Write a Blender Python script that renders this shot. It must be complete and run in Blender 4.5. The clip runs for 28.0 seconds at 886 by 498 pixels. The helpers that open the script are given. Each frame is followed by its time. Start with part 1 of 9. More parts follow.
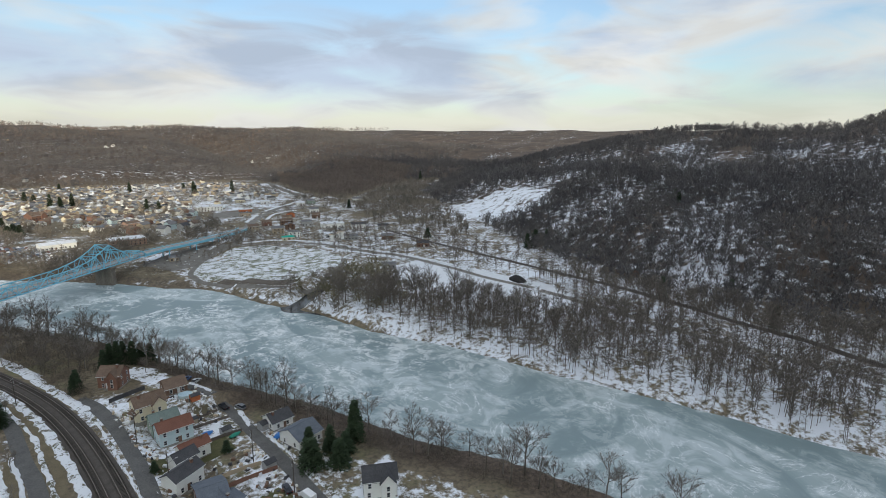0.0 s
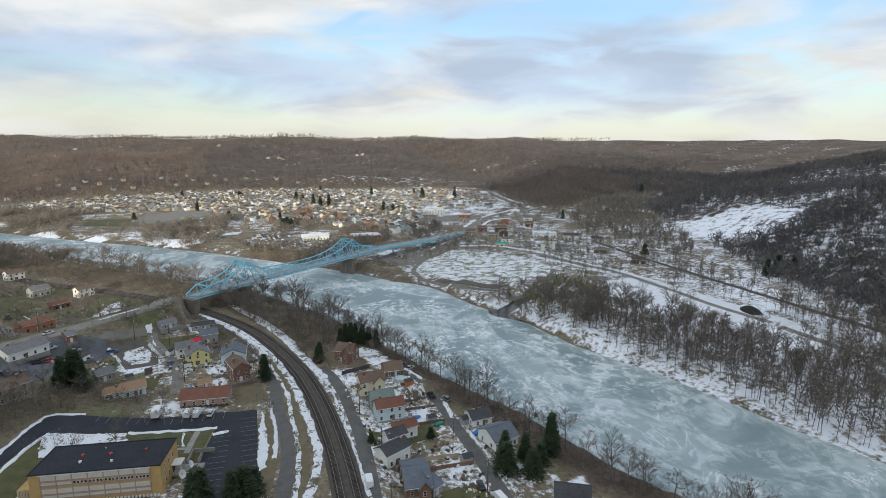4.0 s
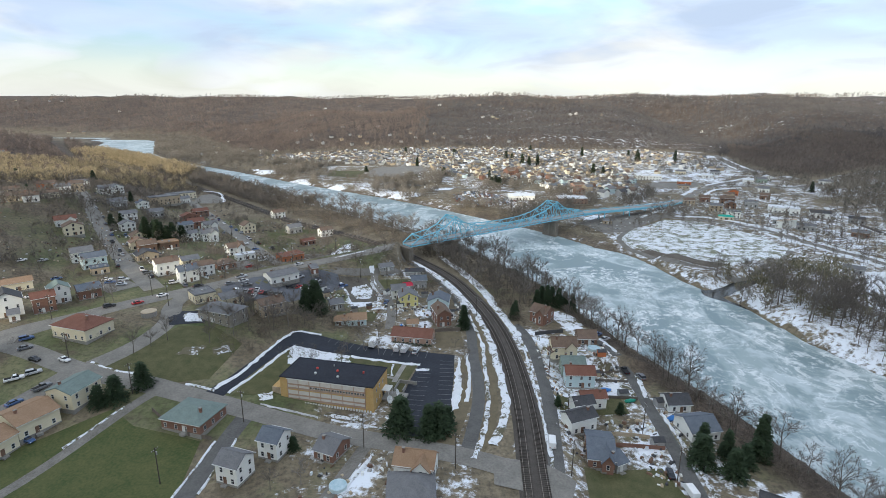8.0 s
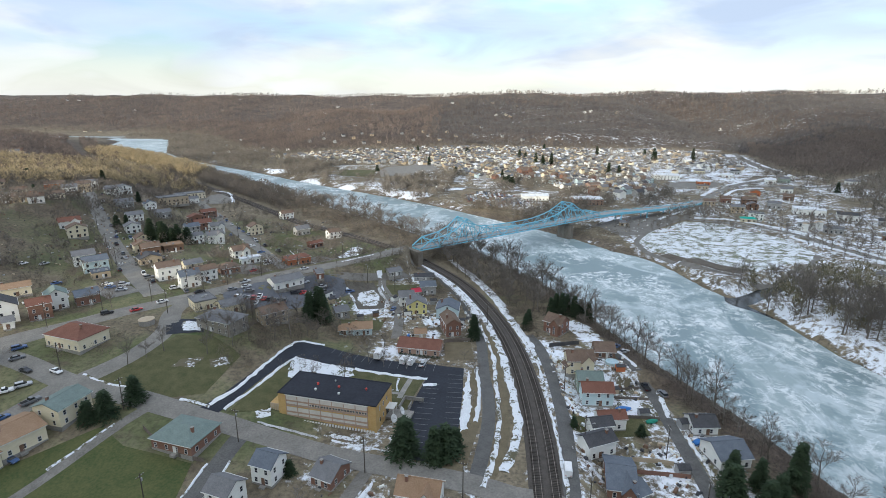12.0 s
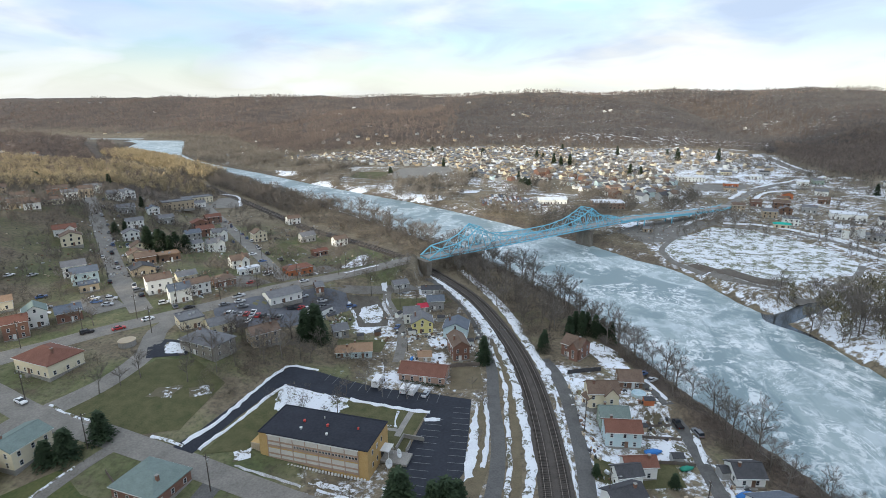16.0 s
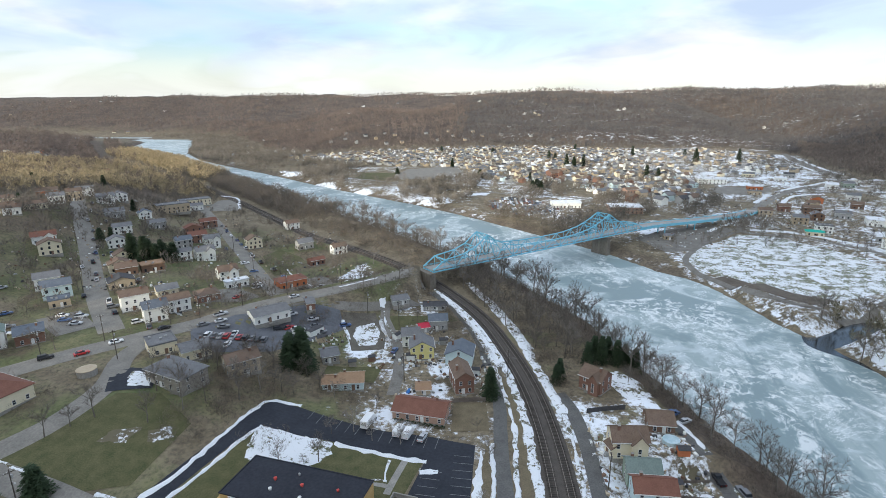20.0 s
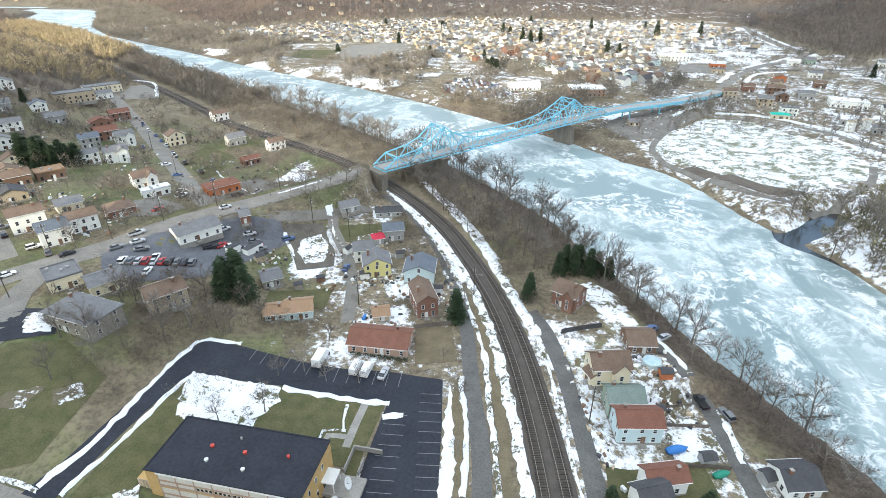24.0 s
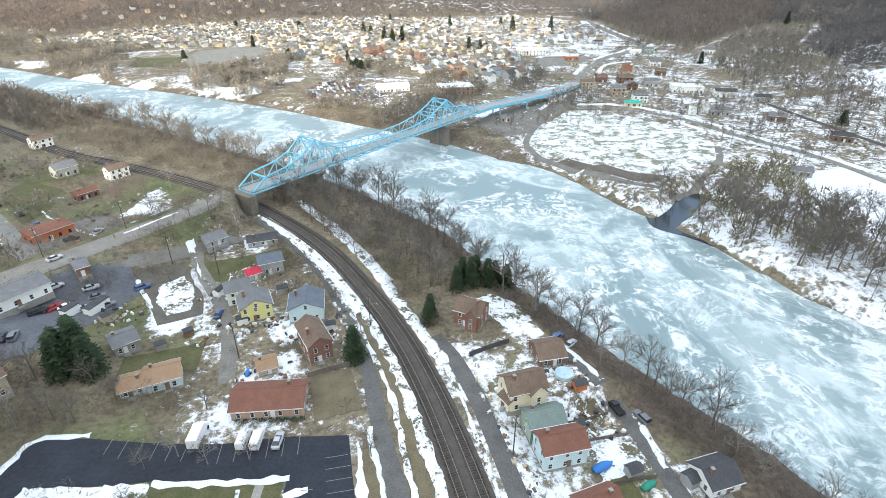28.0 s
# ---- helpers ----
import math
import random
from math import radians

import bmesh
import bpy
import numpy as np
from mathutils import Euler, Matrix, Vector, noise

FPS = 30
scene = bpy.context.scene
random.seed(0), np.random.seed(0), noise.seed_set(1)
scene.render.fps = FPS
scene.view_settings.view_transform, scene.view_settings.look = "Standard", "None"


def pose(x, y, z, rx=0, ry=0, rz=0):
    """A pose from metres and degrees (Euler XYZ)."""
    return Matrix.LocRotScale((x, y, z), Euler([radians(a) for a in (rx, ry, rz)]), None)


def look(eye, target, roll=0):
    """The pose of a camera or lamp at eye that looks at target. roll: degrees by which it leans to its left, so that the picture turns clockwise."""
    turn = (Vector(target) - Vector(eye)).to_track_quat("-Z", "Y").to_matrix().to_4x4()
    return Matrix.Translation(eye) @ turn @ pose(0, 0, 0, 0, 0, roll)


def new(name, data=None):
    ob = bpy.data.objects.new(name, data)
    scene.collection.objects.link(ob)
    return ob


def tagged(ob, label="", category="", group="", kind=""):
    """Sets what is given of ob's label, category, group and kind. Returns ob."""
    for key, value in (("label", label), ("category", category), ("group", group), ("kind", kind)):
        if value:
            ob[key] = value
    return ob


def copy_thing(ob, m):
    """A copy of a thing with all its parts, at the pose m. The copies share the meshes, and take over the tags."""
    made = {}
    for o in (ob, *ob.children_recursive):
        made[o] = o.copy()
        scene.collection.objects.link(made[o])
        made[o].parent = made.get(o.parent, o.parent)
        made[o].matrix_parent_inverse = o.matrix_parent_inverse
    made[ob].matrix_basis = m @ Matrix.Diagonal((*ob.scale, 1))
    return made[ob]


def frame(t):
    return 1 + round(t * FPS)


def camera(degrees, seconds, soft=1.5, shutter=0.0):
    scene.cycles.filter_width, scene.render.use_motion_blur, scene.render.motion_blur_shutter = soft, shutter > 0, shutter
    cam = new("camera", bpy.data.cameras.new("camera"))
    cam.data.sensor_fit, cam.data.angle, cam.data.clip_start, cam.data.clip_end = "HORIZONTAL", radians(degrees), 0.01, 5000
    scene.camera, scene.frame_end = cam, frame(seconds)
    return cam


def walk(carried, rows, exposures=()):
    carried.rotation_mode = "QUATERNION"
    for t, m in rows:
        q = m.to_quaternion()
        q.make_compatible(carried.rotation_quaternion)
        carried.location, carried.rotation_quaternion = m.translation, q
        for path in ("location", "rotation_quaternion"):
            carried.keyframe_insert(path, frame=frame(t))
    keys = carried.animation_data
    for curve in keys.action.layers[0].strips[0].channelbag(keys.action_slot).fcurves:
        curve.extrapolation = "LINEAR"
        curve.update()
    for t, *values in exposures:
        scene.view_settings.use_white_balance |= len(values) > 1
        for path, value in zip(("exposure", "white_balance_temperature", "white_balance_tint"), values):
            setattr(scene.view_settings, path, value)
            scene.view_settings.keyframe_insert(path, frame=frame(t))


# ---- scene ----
PATH = [  # seconds, x, y, z, yaw, pitch, roll
    (0.0, -0.06, 0.44, 89.84, -45.06, -11.66, 0.23),
    (0.5, 0.04, 0.34, 89.93, -41.69, -11.68, 0.27),
    (1.0, -0.02, 0.33, 89.89, -38.09, -11.70, 0.33),
    (1.5, -0.09, 0.29, 89.75, -36.47, -11.91, 0.32),
    (2.0, -0.08, 0.23, 89.71, -35.30, -11.51, 0.27),
    (2.5, -0.19, 0.25, 89.80, -33.67, -10.75, 0.28),
    (3.0, -0.34, 0.29, 89.89, -30.23, -10.72, 0.33),
    (3.5, -0.34, 0.27, 89.98, -26.13, -10.72, 0.37),
    (4.0, -0.38, 0.42, 89.99, -22.21, -10.74, 0.42),
    (4.5, -0.53, 1.03, 89.74, -18.67, -10.71, 0.50),
    (6.5, 0.11, -0.38, 90.93, -5.20, -14.95, 0.18),
    (7.0, 0.07, -0.35, 90.96, -2.65, -15.02, 0.19),
    (7.5, 0.02, -0.20, 90.96, -1.05, -15.08, 0.20),
    (8.0, 0.07, 0.08, 90.96, 0.00, -15.12, 0.22),
    (8.5, 0.23, 0.57, 90.95, 0.72, -15.13, 0.22),
    (9.0, 0.40, 1.34, 90.96, 1.27, -15.17, 0.18),
    (9.5, 0.53, 2.38, 91.03, 1.73, -15.20, 0.17),
    (10.0, 0.76, 3.60, 91.14, 1.84, -15.29, 0.15),
    (10.5, 1.06, 5.05, 91.20, 1.78, -15.31, 0.11),
    (11.0, 1.20, 6.91, 91.14, 1.54, -15.32, 0.07),
    (11.5, 1.24, 9.03, 91.18, 1.42, -15.34, 0.05),
    (12.0, 1.38, 11.23, 91.37, 1.43, -15.33, 0.06),
    (12.5, 1.61, 13.51, 91.63, 1.61, -15.39, 0.10),
    (14.5, 3.28, 23.64, 91.51, 2.59, -15.37, -0.13),
    (15.0, 3.72, 26.33, 91.54, 2.83, -15.40, -0.17),
    (15.5, 4.19, 29.07, 91.49, 3.08, -15.34, -0.25),
    (16.0, 4.67, 31.95, 91.38, 3.36, -15.34, -0.35),
    (16.5, 5.04, 34.90, 91.24, 3.53, -15.33, -0.38),
    (17.0, 5.28, 37.87, 91.11, 3.72, -15.32, -0.38),
    (17.5, 5.45, 40.96, 90.99, 3.92, -15.32, -0.35),
    (18.0, 5.55, 44.10, 90.93, 4.02, -15.37, -0.33),
    (18.5, 5.68, 47.12, 91.00, 4.18, -15.39, -0.33),
    (19.0, 5.85, 50.07, 91.09, 4.29, -15.42, -0.35),
    (19.5, 5.99, 53.18, 91.14, 4.40, -15.45, -0.36),
    (20.0, 6.07, 56.50, 91.09, 4.52, -15.46, -0.38),
    (20.5, 5.92, 59.74, 90.89, 4.61, -15.46, -0.40),
    (21.0, 5.50, 62.78, 90.61, 4.71, -20.34, -0.37),
    (21.5, 4.95, 65.90, 90.42, 4.78, -27.34, -0.25),
    (23.5, 2.74, 78.53, 90.87, 1.61, -28.18, 0.10),
    (24.0, 2.52, 82.46, 90.52, -1.19, -28.13, 0.07),
    (24.5, 2.39, 86.40, 90.41, -4.46, -28.14, 0.04),
    (25.0, 2.39, 90.24, 90.52, -8.00, -28.20, 0.02),
    (25.5, 2.45, 93.55, 90.72, -10.81, -28.24, 0.02),
    (26.0, 2.54, 95.88, 90.92, -12.33, -28.27, -0.00),
    (26.5, 2.57, 97.13, 91.01, -13.16, -28.27, -0.02),
    (27.0, 2.55, 97.61, 90.96, -13.88, -28.28, -0.01),
    (27.5, 2.62, 97.83, 90.79, -14.66, -28.32, -0.01),
    (28.0, 2.76, 98.01, 90.56, -15.23, -28.31, -0.01),
]
EXPOSURES = [(0.0, -0.36, 6320, 7), (3.0, -0.29, 6320, 7), (4.5, -0.19, 6250, 7), (7.0, 0.03, 6030, 7), (20.5, 0.14, 6000, 7), (21.2, 0.2, 6050, 7), (23.5, 0.92, 6270, 5), (28.0, 0.9, 6250, 5)]
cam = camera(79.75, 28.0, soft=0.65)


def aim(yaw, pitch, roll):
    """Heading to the left of +y, pitch upward and lean, in degrees, as a camera turn."""
    return Matrix.Rotation(radians(yaw), 4, "Z") @ Matrix.Rotation(radians(90 + pitch), 4, "X") @ Matrix.Rotation(radians(roll), 4, "Z")


walk(cam, [(t, Matrix.Translation((x, y, z)) @ aim(yaw, pitch, roll)) for t, x, y, z, yaw, pitch, roll in PATH], EXPOSURES)

# ==== world, sun, sky
SUN_ELEV, SUN_AZ = radians(9.5), radians(215)  # azimuth clockwise from +y


def make_world():
    w = bpy.data.worlds.new("winter_sky")
    scene.world = w
    w.use_nodes = True
    nt = w.node_tree
    nt.nodes.clear()
    N, L = nt.nodes.new, nt.links.new
    out, bg = N("ShaderNodeOutputWorld"), N("ShaderNodeBackground")
    sky = N("ShaderNodeTexSky")
    sky.sky_type, sky.sun_disc = "NISHITA", False
    sky.sun_elevation, sky.sun_rotation, sky.altitude, sky.dust_density = SUN_ELEV, SUN_AZ, 250, 1.5
    co, sep = N("ShaderNodeTexCoord"), N("ShaderNodeSeparateXYZ")
    L(co.outputs["Generated"], sep.inputs[0])

    def m(op, a, b=None, c=None):
        n = N("ShaderNodeMath")
        n.operation = op
        for k, v in enumerate((a, b, c)):
            if v is not None:
                if isinstance(v, (int, float)):
                    n.inputs[k].default_value = v
                else:
                    L(v, n.inputs[k])
        return n.outputs[0]

    up = m("MAXIMUM", sep.outputs[2], 0.0)
    comb = N("ShaderNodeCombineXYZ")
    L(sep.outputs[0], comb.inputs[0])
    L(sep.outputs[1], comb.inputs[1])
    L(m("MULTIPLY", sep.outputs[2], 3.6), comb.inputs[2])
    mp = N("ShaderNodeMapping")  # long flat layers
    mp.inputs["Location"].default_value = (2.5, 3.2, 0.6)
    L(comb.outputs[0], mp.inputs[0])
    big, fine = N("ShaderNodeTexNoise"), N("ShaderNodeTexNoise")
    for n, sc, det in ((big, 1.7, 3), (fine, 5.0, 6)):
        n.inputs["Scale"].default_value, n.inputs["Detail"].default_value, n.inputs["Distortion"].default_value = sc, det, 0.6
        L(mp.outputs[0], n.inputs[0])
    mix = m("ADD", m("MULTIPLY", big.outputs[0], 0.68), m("MULTIPLY", fine.outputs[0], 0.32))
    ramp = N("ShaderNodeMapRange")
    ramp.interpolation_type = "SMOOTHSTEP"
    ramp.inputs[1].default_value, ramp.inputs[2].default_value = 0.38, 0.55
    L(mix, ramp.inputs[0])
    # thin cloud veil: bright cream low down, whiter and greyer above
    tone = N("ShaderNodeValToRGB")
    e = tone.color_ramp.elements
    e[0].position, e[0].color = 0.0, (1.0, 0.965, 0.90, 1)
    e[1].position, e[1].color = 0.5, (0.97, 0.985, 1.03, 1)
    L(up, tone.inputs[0])
    grey = N("ShaderNodeMapRange")
    grey.inputs[1].default_value, grey.inputs[2].default_value, grey.inputs[3].default_value, grey.inputs[4].default_value = 0.44, 0.64, CLOUD * 1.04, CLOUD * 0.88
    L(fine.outputs[0], grey.inputs[0])
    # the thicker folds of cloud are blue-gray, low haze is not
    fold, shade, body = N("ShaderNodeMapRange"), N("ShaderNodeMix"), N("ShaderNodeTexNoise")
    body.inputs["Scale"].default_value, body.inputs["Detail"].default_value = 2.4, 6
    L(mp.outputs[0], body.inputs[0])
    fold.interpolation_type = "SMOOTHSTEP"
    fold.inputs[1].default_value, fold.inputs[2].default_value = 0.42, 0.60
    L(body.outputs[0], fold.inputs[0])
    rise = N("ShaderNodeMapRange")
    rise.interpolation_type = "SMOOTHSTEP"
    rise.inputs[1].default_value, rise.inputs[2].default_value = 0.03, 0.11
    L(up, rise.inputs[0])
    shade.data_type = "RGBA"
    L(m("MULTIPLY", fold.outputs[0], rise.outputs[0]), shade.inputs[0])
    L(tone.outputs[0], shade.inputs[6])
    shade.inputs[7].default_value = (0.66, 0.755, 0.92, 1)
    lit = N("ShaderNodeVectorMath")
    lit.operation = "SCALE"
    L(shade.outputs[2], lit.inputs[0])
    high = N("ShaderNodeMapRange")  # the cloud layer is brightest overhead
    high.interpolation_type = "SMOOTHSTEP"
    high.inputs[1].default_value, high.inputs[2].default_value, high.inputs[3].default_value, high.inputs[4].default_value = 0.3, 1.0, 1.0, ZENITH
    L(up, high.inputs[0])
    # the clouds glow warm round the low sun
    toward = N("ShaderNodeVectorMath")
    toward.operation = "DOT_PRODUCT"
    L(co.outputs["Generated"], toward.inputs[0])
    toward.inputs[1].default_value = (math.sin(SUN_AZ), math.cos(SUN_AZ), 0.1)
    near_sun = m("POWER", m("MAXIMUM", toward.outputs["Value"], 0.0), 2.5)
    L(m("MULTIPLY", m("MULTIPLY", grey.outputs[0], high.outputs[0]), m("MULTIPLY_ADD", near_sun, GLOW, 1.0)), lit.inputs["Scale"])
    warm = N("ShaderNodeMix")
    warm.data_type = "RGBA"
    L(near_sun, warm.inputs[0])
    L(lit.outputs[0], warm.inputs[6])
    gold = N("ShaderNodeVectorMath")
    gold.operation = "MULTIPLY"
    L(lit.outputs[0], gold.inputs[0])
    gold.inputs[1].default_value = (1.08, 1.0, 0.80)
    L(gold.outputs[0], warm.inputs[7])
    low = N("ShaderNodeMapRange")  # haze at the horizon
    low.interpolation_type = "SMOOTHSTEP"
    low.inputs[1].default_value, low.inputs[2].default_value, low.inputs[3].default_value, low.inputs[4].default_value = 0.0, 0.13, 0.75, 0.1
    L(up, low.inputs[0])
    thick = N("ShaderNodeMapRange")
    thick.interpolation_type = "SMOOTHSTEP"
    thick.inputs[1].default_value, thick.inputs[2].default_value, thick.inputs[4].default_value = 0.36, 0.7, 0.85
    L(up, thick.inputs[0])
    cover = m("MAXIMUM", m("MAXIMUM", ramp.outputs[0], low.outputs[0]), thick.outputs[0])
    mx = N("ShaderNodeMix")
    mx.data_type = "RGBA"
    boost = N("ShaderNodeVectorMath")
    boost.operation = "MULTIPLY"
    boost.inputs[1].default_value = SKY_GAIN
    L(sky.outputs[0], boost.inputs[0])
    L(cover, mx.inputs[0])
    L(boost.outputs[0], mx.inputs[6])
    L(warm.outputs[2], mx.inputs[7])
    L(mx.outputs[2], bg.inputs[0])
    bg.inputs[1].default_value = SKY_STRENGTH
    L(bg.outputs[0], out.inputs[0])


ZENITH, GLOW = 1.0, 1.3
SKY_STRENGTH, CLOUD, SKY_GAIN = 0.12, 8.7, (1.75, 1.85, 2.15)
make_world()
sun = new("sun", bpy.data.lights.new("sun", "SUN"))
sun.data.energy, sun.data.angle, sun.data.color = 3.9, radians(4.0), (1.0, 0.85, 0.64)
away = Vector((math.sin(SUN_AZ) * math.cos(SUN_ELEV), math.cos(SUN_AZ) * math.cos(SUN_ELEV), math.sin(SUN_ELEV)))
sun.matrix_world = look(away * 3000, (0, 0, 0))

# ==== materials
MATS = {}


def nodes_of(name):
    mat = bpy.data.materials.new(name)
    mat.use_nodes = True
    nt = mat.node_tree
    return mat, nt, nt.nodes.new, nt.links.new, nt.nodes["Principled BSDF"]


def surf(name, a, b, size=2.0, rough=0.85, bump=0.2, metal=0.0, fine=9.0, vary=0.0, stretch=(1, 1, 1), spec=0.3, scatter_tone=0.0):
    """A surface of two tones: broad patches of that size in metres, and grain; vary: how far whole pieces differ."""
    mat, nt, N, L, bsdf = nodes_of(name)
    co = N("ShaderNodeTexCoord")
    mp = N("ShaderNodeMapping")
    mp.inputs["Scale"].default_value = stretch
    L(co.outputs["Object"], mp.inputs[0])
    n1, n2 = N("ShaderNodeTexNoise"), N("ShaderNodeTexNoise")
    for n, s, d in ((n1, 1.0 / size, 4), (n2, fine / size, 5)):
        n.inputs["Scale"].default_value, n.inputs["Detail"].default_value = s, d
        L(mp.outputs[0], n.inputs[0])
    add = N("ShaderNodeMath")
    add.operation = "MULTIPLY_ADD"
    add.inputs[1].default_value = 0.55
    L(n2.outputs[0], add.inputs[0])
    half = N("ShaderNodeMath")
    half.operation = "MULTIPLY"
    half.inputs[1].default_value = 0.45
    L(n1.outputs[0], half.inputs[0])
    L(half.outputs[0], add.inputs[2])
    rg = N("ShaderNodeMapRange")
    rg.inputs[1].default_value, rg.inputs[2].default_value = 0.34, 0.66
    L(add.outputs[0], rg.inputs[0])
    mx = N("ShaderNodeMix")
    mx.data_type = "RGBA"
    mx.inputs[6].default_value, mx.inputs[7].default_value = (*a, 1), (*b, 1)
    L(rg.outputs[0], mx.inputs[0])
    col = mx.outputs[2]
    if vary:
        info, hsv, mr = N("ShaderNodeObjectInfo"), N("ShaderNodeHueSaturation"), N("ShaderNodeMapRange")
        mr.inputs[3].default_value, mr.inputs[4].default_value = 1 - vary, 1 + vary
        L(info.outputs["Random"], mr.inputs[0])
        L(mr.outputs[0], hsv.inputs["Value"])
        L(col, hsv.inputs["Color"])
        col = hsv.outputs[0]
    if scatter_tone:
        geo, hsv, mr = N("ShaderNodeNewGeometry"), N("ShaderNodeHueSaturation"), N("ShaderNodeMapRange")
        mr.inputs[3].default_value, mr.inputs[4].default_value = 1 - scatter_tone, 1 + scatter_tone
        L(geo.outputs["Random Per Island"], mr.inputs[0])
        L(mr.outputs[0], hsv.inputs["Value"])
        L(col, hsv.inputs["Color"])
        col = hsv.outputs[0]
    L(col, bsdf.inputs["Base Color"])
    bsdf.inputs["Roughness"].default_value, bsdf.inputs["Metallic"].default_value = rough, metal
    bsdf.inputs["Specular IOR Level"].default_value = spec
    if bump:
        bp = N("ShaderNodeBump")
        bp.inputs["Strength"].default_value, bp.inputs["Distance"].default_value = bump, 0.05
        L(n2.outputs[0], bp.inputs["Height"])
        L(bp.outputs[0], bsdf.inputs["Normal"])
    MATS[name] = mat
    return mat


asphalt = surf("asphalt", (0.16, 0.15, 0.134), (0.27, 0.253, 0.224), 5, 0.9, 0.2)
lane_asphalt = surf("lane_asphalt", (0.085, 0.083, 0.08), (0.155, 0.15, 0.142), 4, 0.9, 0.2)
fresh_asphalt = surf("fresh_asphalt", (0.016, 0.019, 0.027), (0.034, 0.038, 0.05), 7, 0.75, 0.15)
concrete = surf("concrete", (0.22, 0.21, 0.19), (0.36, 0.34, 0.31), 3, 0.9, 0.2)
pier_stone = surf("pier_stone", (0.13, 0.115, 0.095), (0.26, 0.23, 0.19), 3, 0.9, 0.4, stretch=(1, 1, 0.3))
ballast = surf("ballast", (0.055, 0.048, 0.042), (0.112, 0.097, 0.084), 2.0, 0.95, 0.5)
ties = surf("ties", (0.045, 0.04, 0.036), (0.085, 0.074, 0.064), 1, 0.9, 0.2, vary=0.25)
rail_steel = surf("rail_steel", (0.22, 0.18, 0.15), (0.36, 0.31, 0.27), 1, 0.45, 0.05, metal=0.6)
snow = surf("snow", (0.62, 0.64, 0.67), (0.80, 0.82, 0.84), 3, 0.7, 0.5)
dirty_snow = surf("dirty_snow", (0.20, 0.18, 0.155), (0.76, 0.78, 0.81), 2.2, 0.8, 0.5)
bridge_blue = surf("bridge_blue", (0.17, 0.50, 0.66), (0.28, 0.62, 0.76), 4, 0.5, 0.05)
deck_gray = surf("deck_gray", (0.27, 0.26, 0.245), (0.38, 0.37, 0.35), 6, 0.85, 0.1)
lawn = surf("lawn", (0.058, 0.068, 0.026), (0.135, 0.122, 0.062), 3, 0.95, 0.5)
dead_grass = surf("dead_grass", (0.115, 0.094, 0.06), (0.20, 0.165, 0.105), 3, 0.95, 0.4)
gravel = surf("gravel", (0.13, 0.12, 0.105), (0.25, 0.235, 0.21), 4, 0.95, 0.3)
bark = surf("bark", (0.10, 0.088, 0.076), (0.22, 0.19, 0.162), 1.2, 0.95, 0.2)
pale_bark = surf("pale_bark", (0.16, 0.145, 0.125), (0.30, 0.27, 0.24), 1.2, 0.95, 0.2)
woods_bark = surf("woods_bark", (0.115, 0.098, 0.09), (0.25, 0.195, 0.165), 130, 0.95, 0, fine=6, scatter_tone=0.3)
# darker, cooler counterpart of woods_bark: the hills' bluish shade is in the colour
shaded_woods = surf("shaded_woods", (0.085, 0.083, 0.087), (0.18, 0.166, 0.16), 110, 0.95, 0, fine=6, scatter_tone=0.35)
pale_woods = surf("pale_woods", (0.125, 0.113, 0.098), (0.275, 0.242, 0.20), 60, 0.95, 0, fine=6, scatter_tone=0.35)
nose_bark = surf("nose_bark", (0.13, 0.112, 0.10), (0.23, 0.19, 0.165), 60, 0.95, 0, scatter_tone=0.3)
brush_bark = surf("brush_bark", (0.095, 0.08, 0.064), (0.215, 0.178, 0.138), 12, 0.95, 0, scatter_tone=0.45)
olive_bark = surf("olive_bark", (0.12, 0.11, 0.068), (0.25, 0.225, 0.145), 14, 0.95, 0, scatter_tone=0.45)
# the gold of low sun on the terrace trees is put into this bark colour
sun_gold_bark = surf("sun_gold_bark", (0.27, 0.215, 0.13), (0.5, 0.40, 0.24), 30, 0.95, 0, scatter_tone=0.45)
needles = surf("needles", (0.02, 0.034, 0.018), (0.052, 0.078, 0.036), 1.5, 0.9, 0.3)
yellow_brick = surf("yellow_brick", (0.42, 0.27, 0.10), (0.55, 0.38, 0.17), 2, 0.85, 0.15)
tan_panel = surf("tan_panel", (0.34, 0.23, 0.17), (0.42, 0.31, 0.24), 2, 0.8, 0.1)
pale_panel = surf("pale_panel", (0.5, 0.47, 0.42), (0.62, 0.6, 0.55), 2, 0.6, 0.1)
roof_black = surf("roof_black", (0.018, 0.02, 0.028), (0.034, 0.037, 0.048), 6, 0.85, 0.2)
glass = surf("glass", (0.02, 0.024, 0.03), (0.035, 0.04, 0.05), 2, 0.12, 0, spec=0.6)
trim_white = surf("trim_white", (0.62, 0.62, 0.6), (0.75, 0.75, 0.73), 2, 0.6, 0)


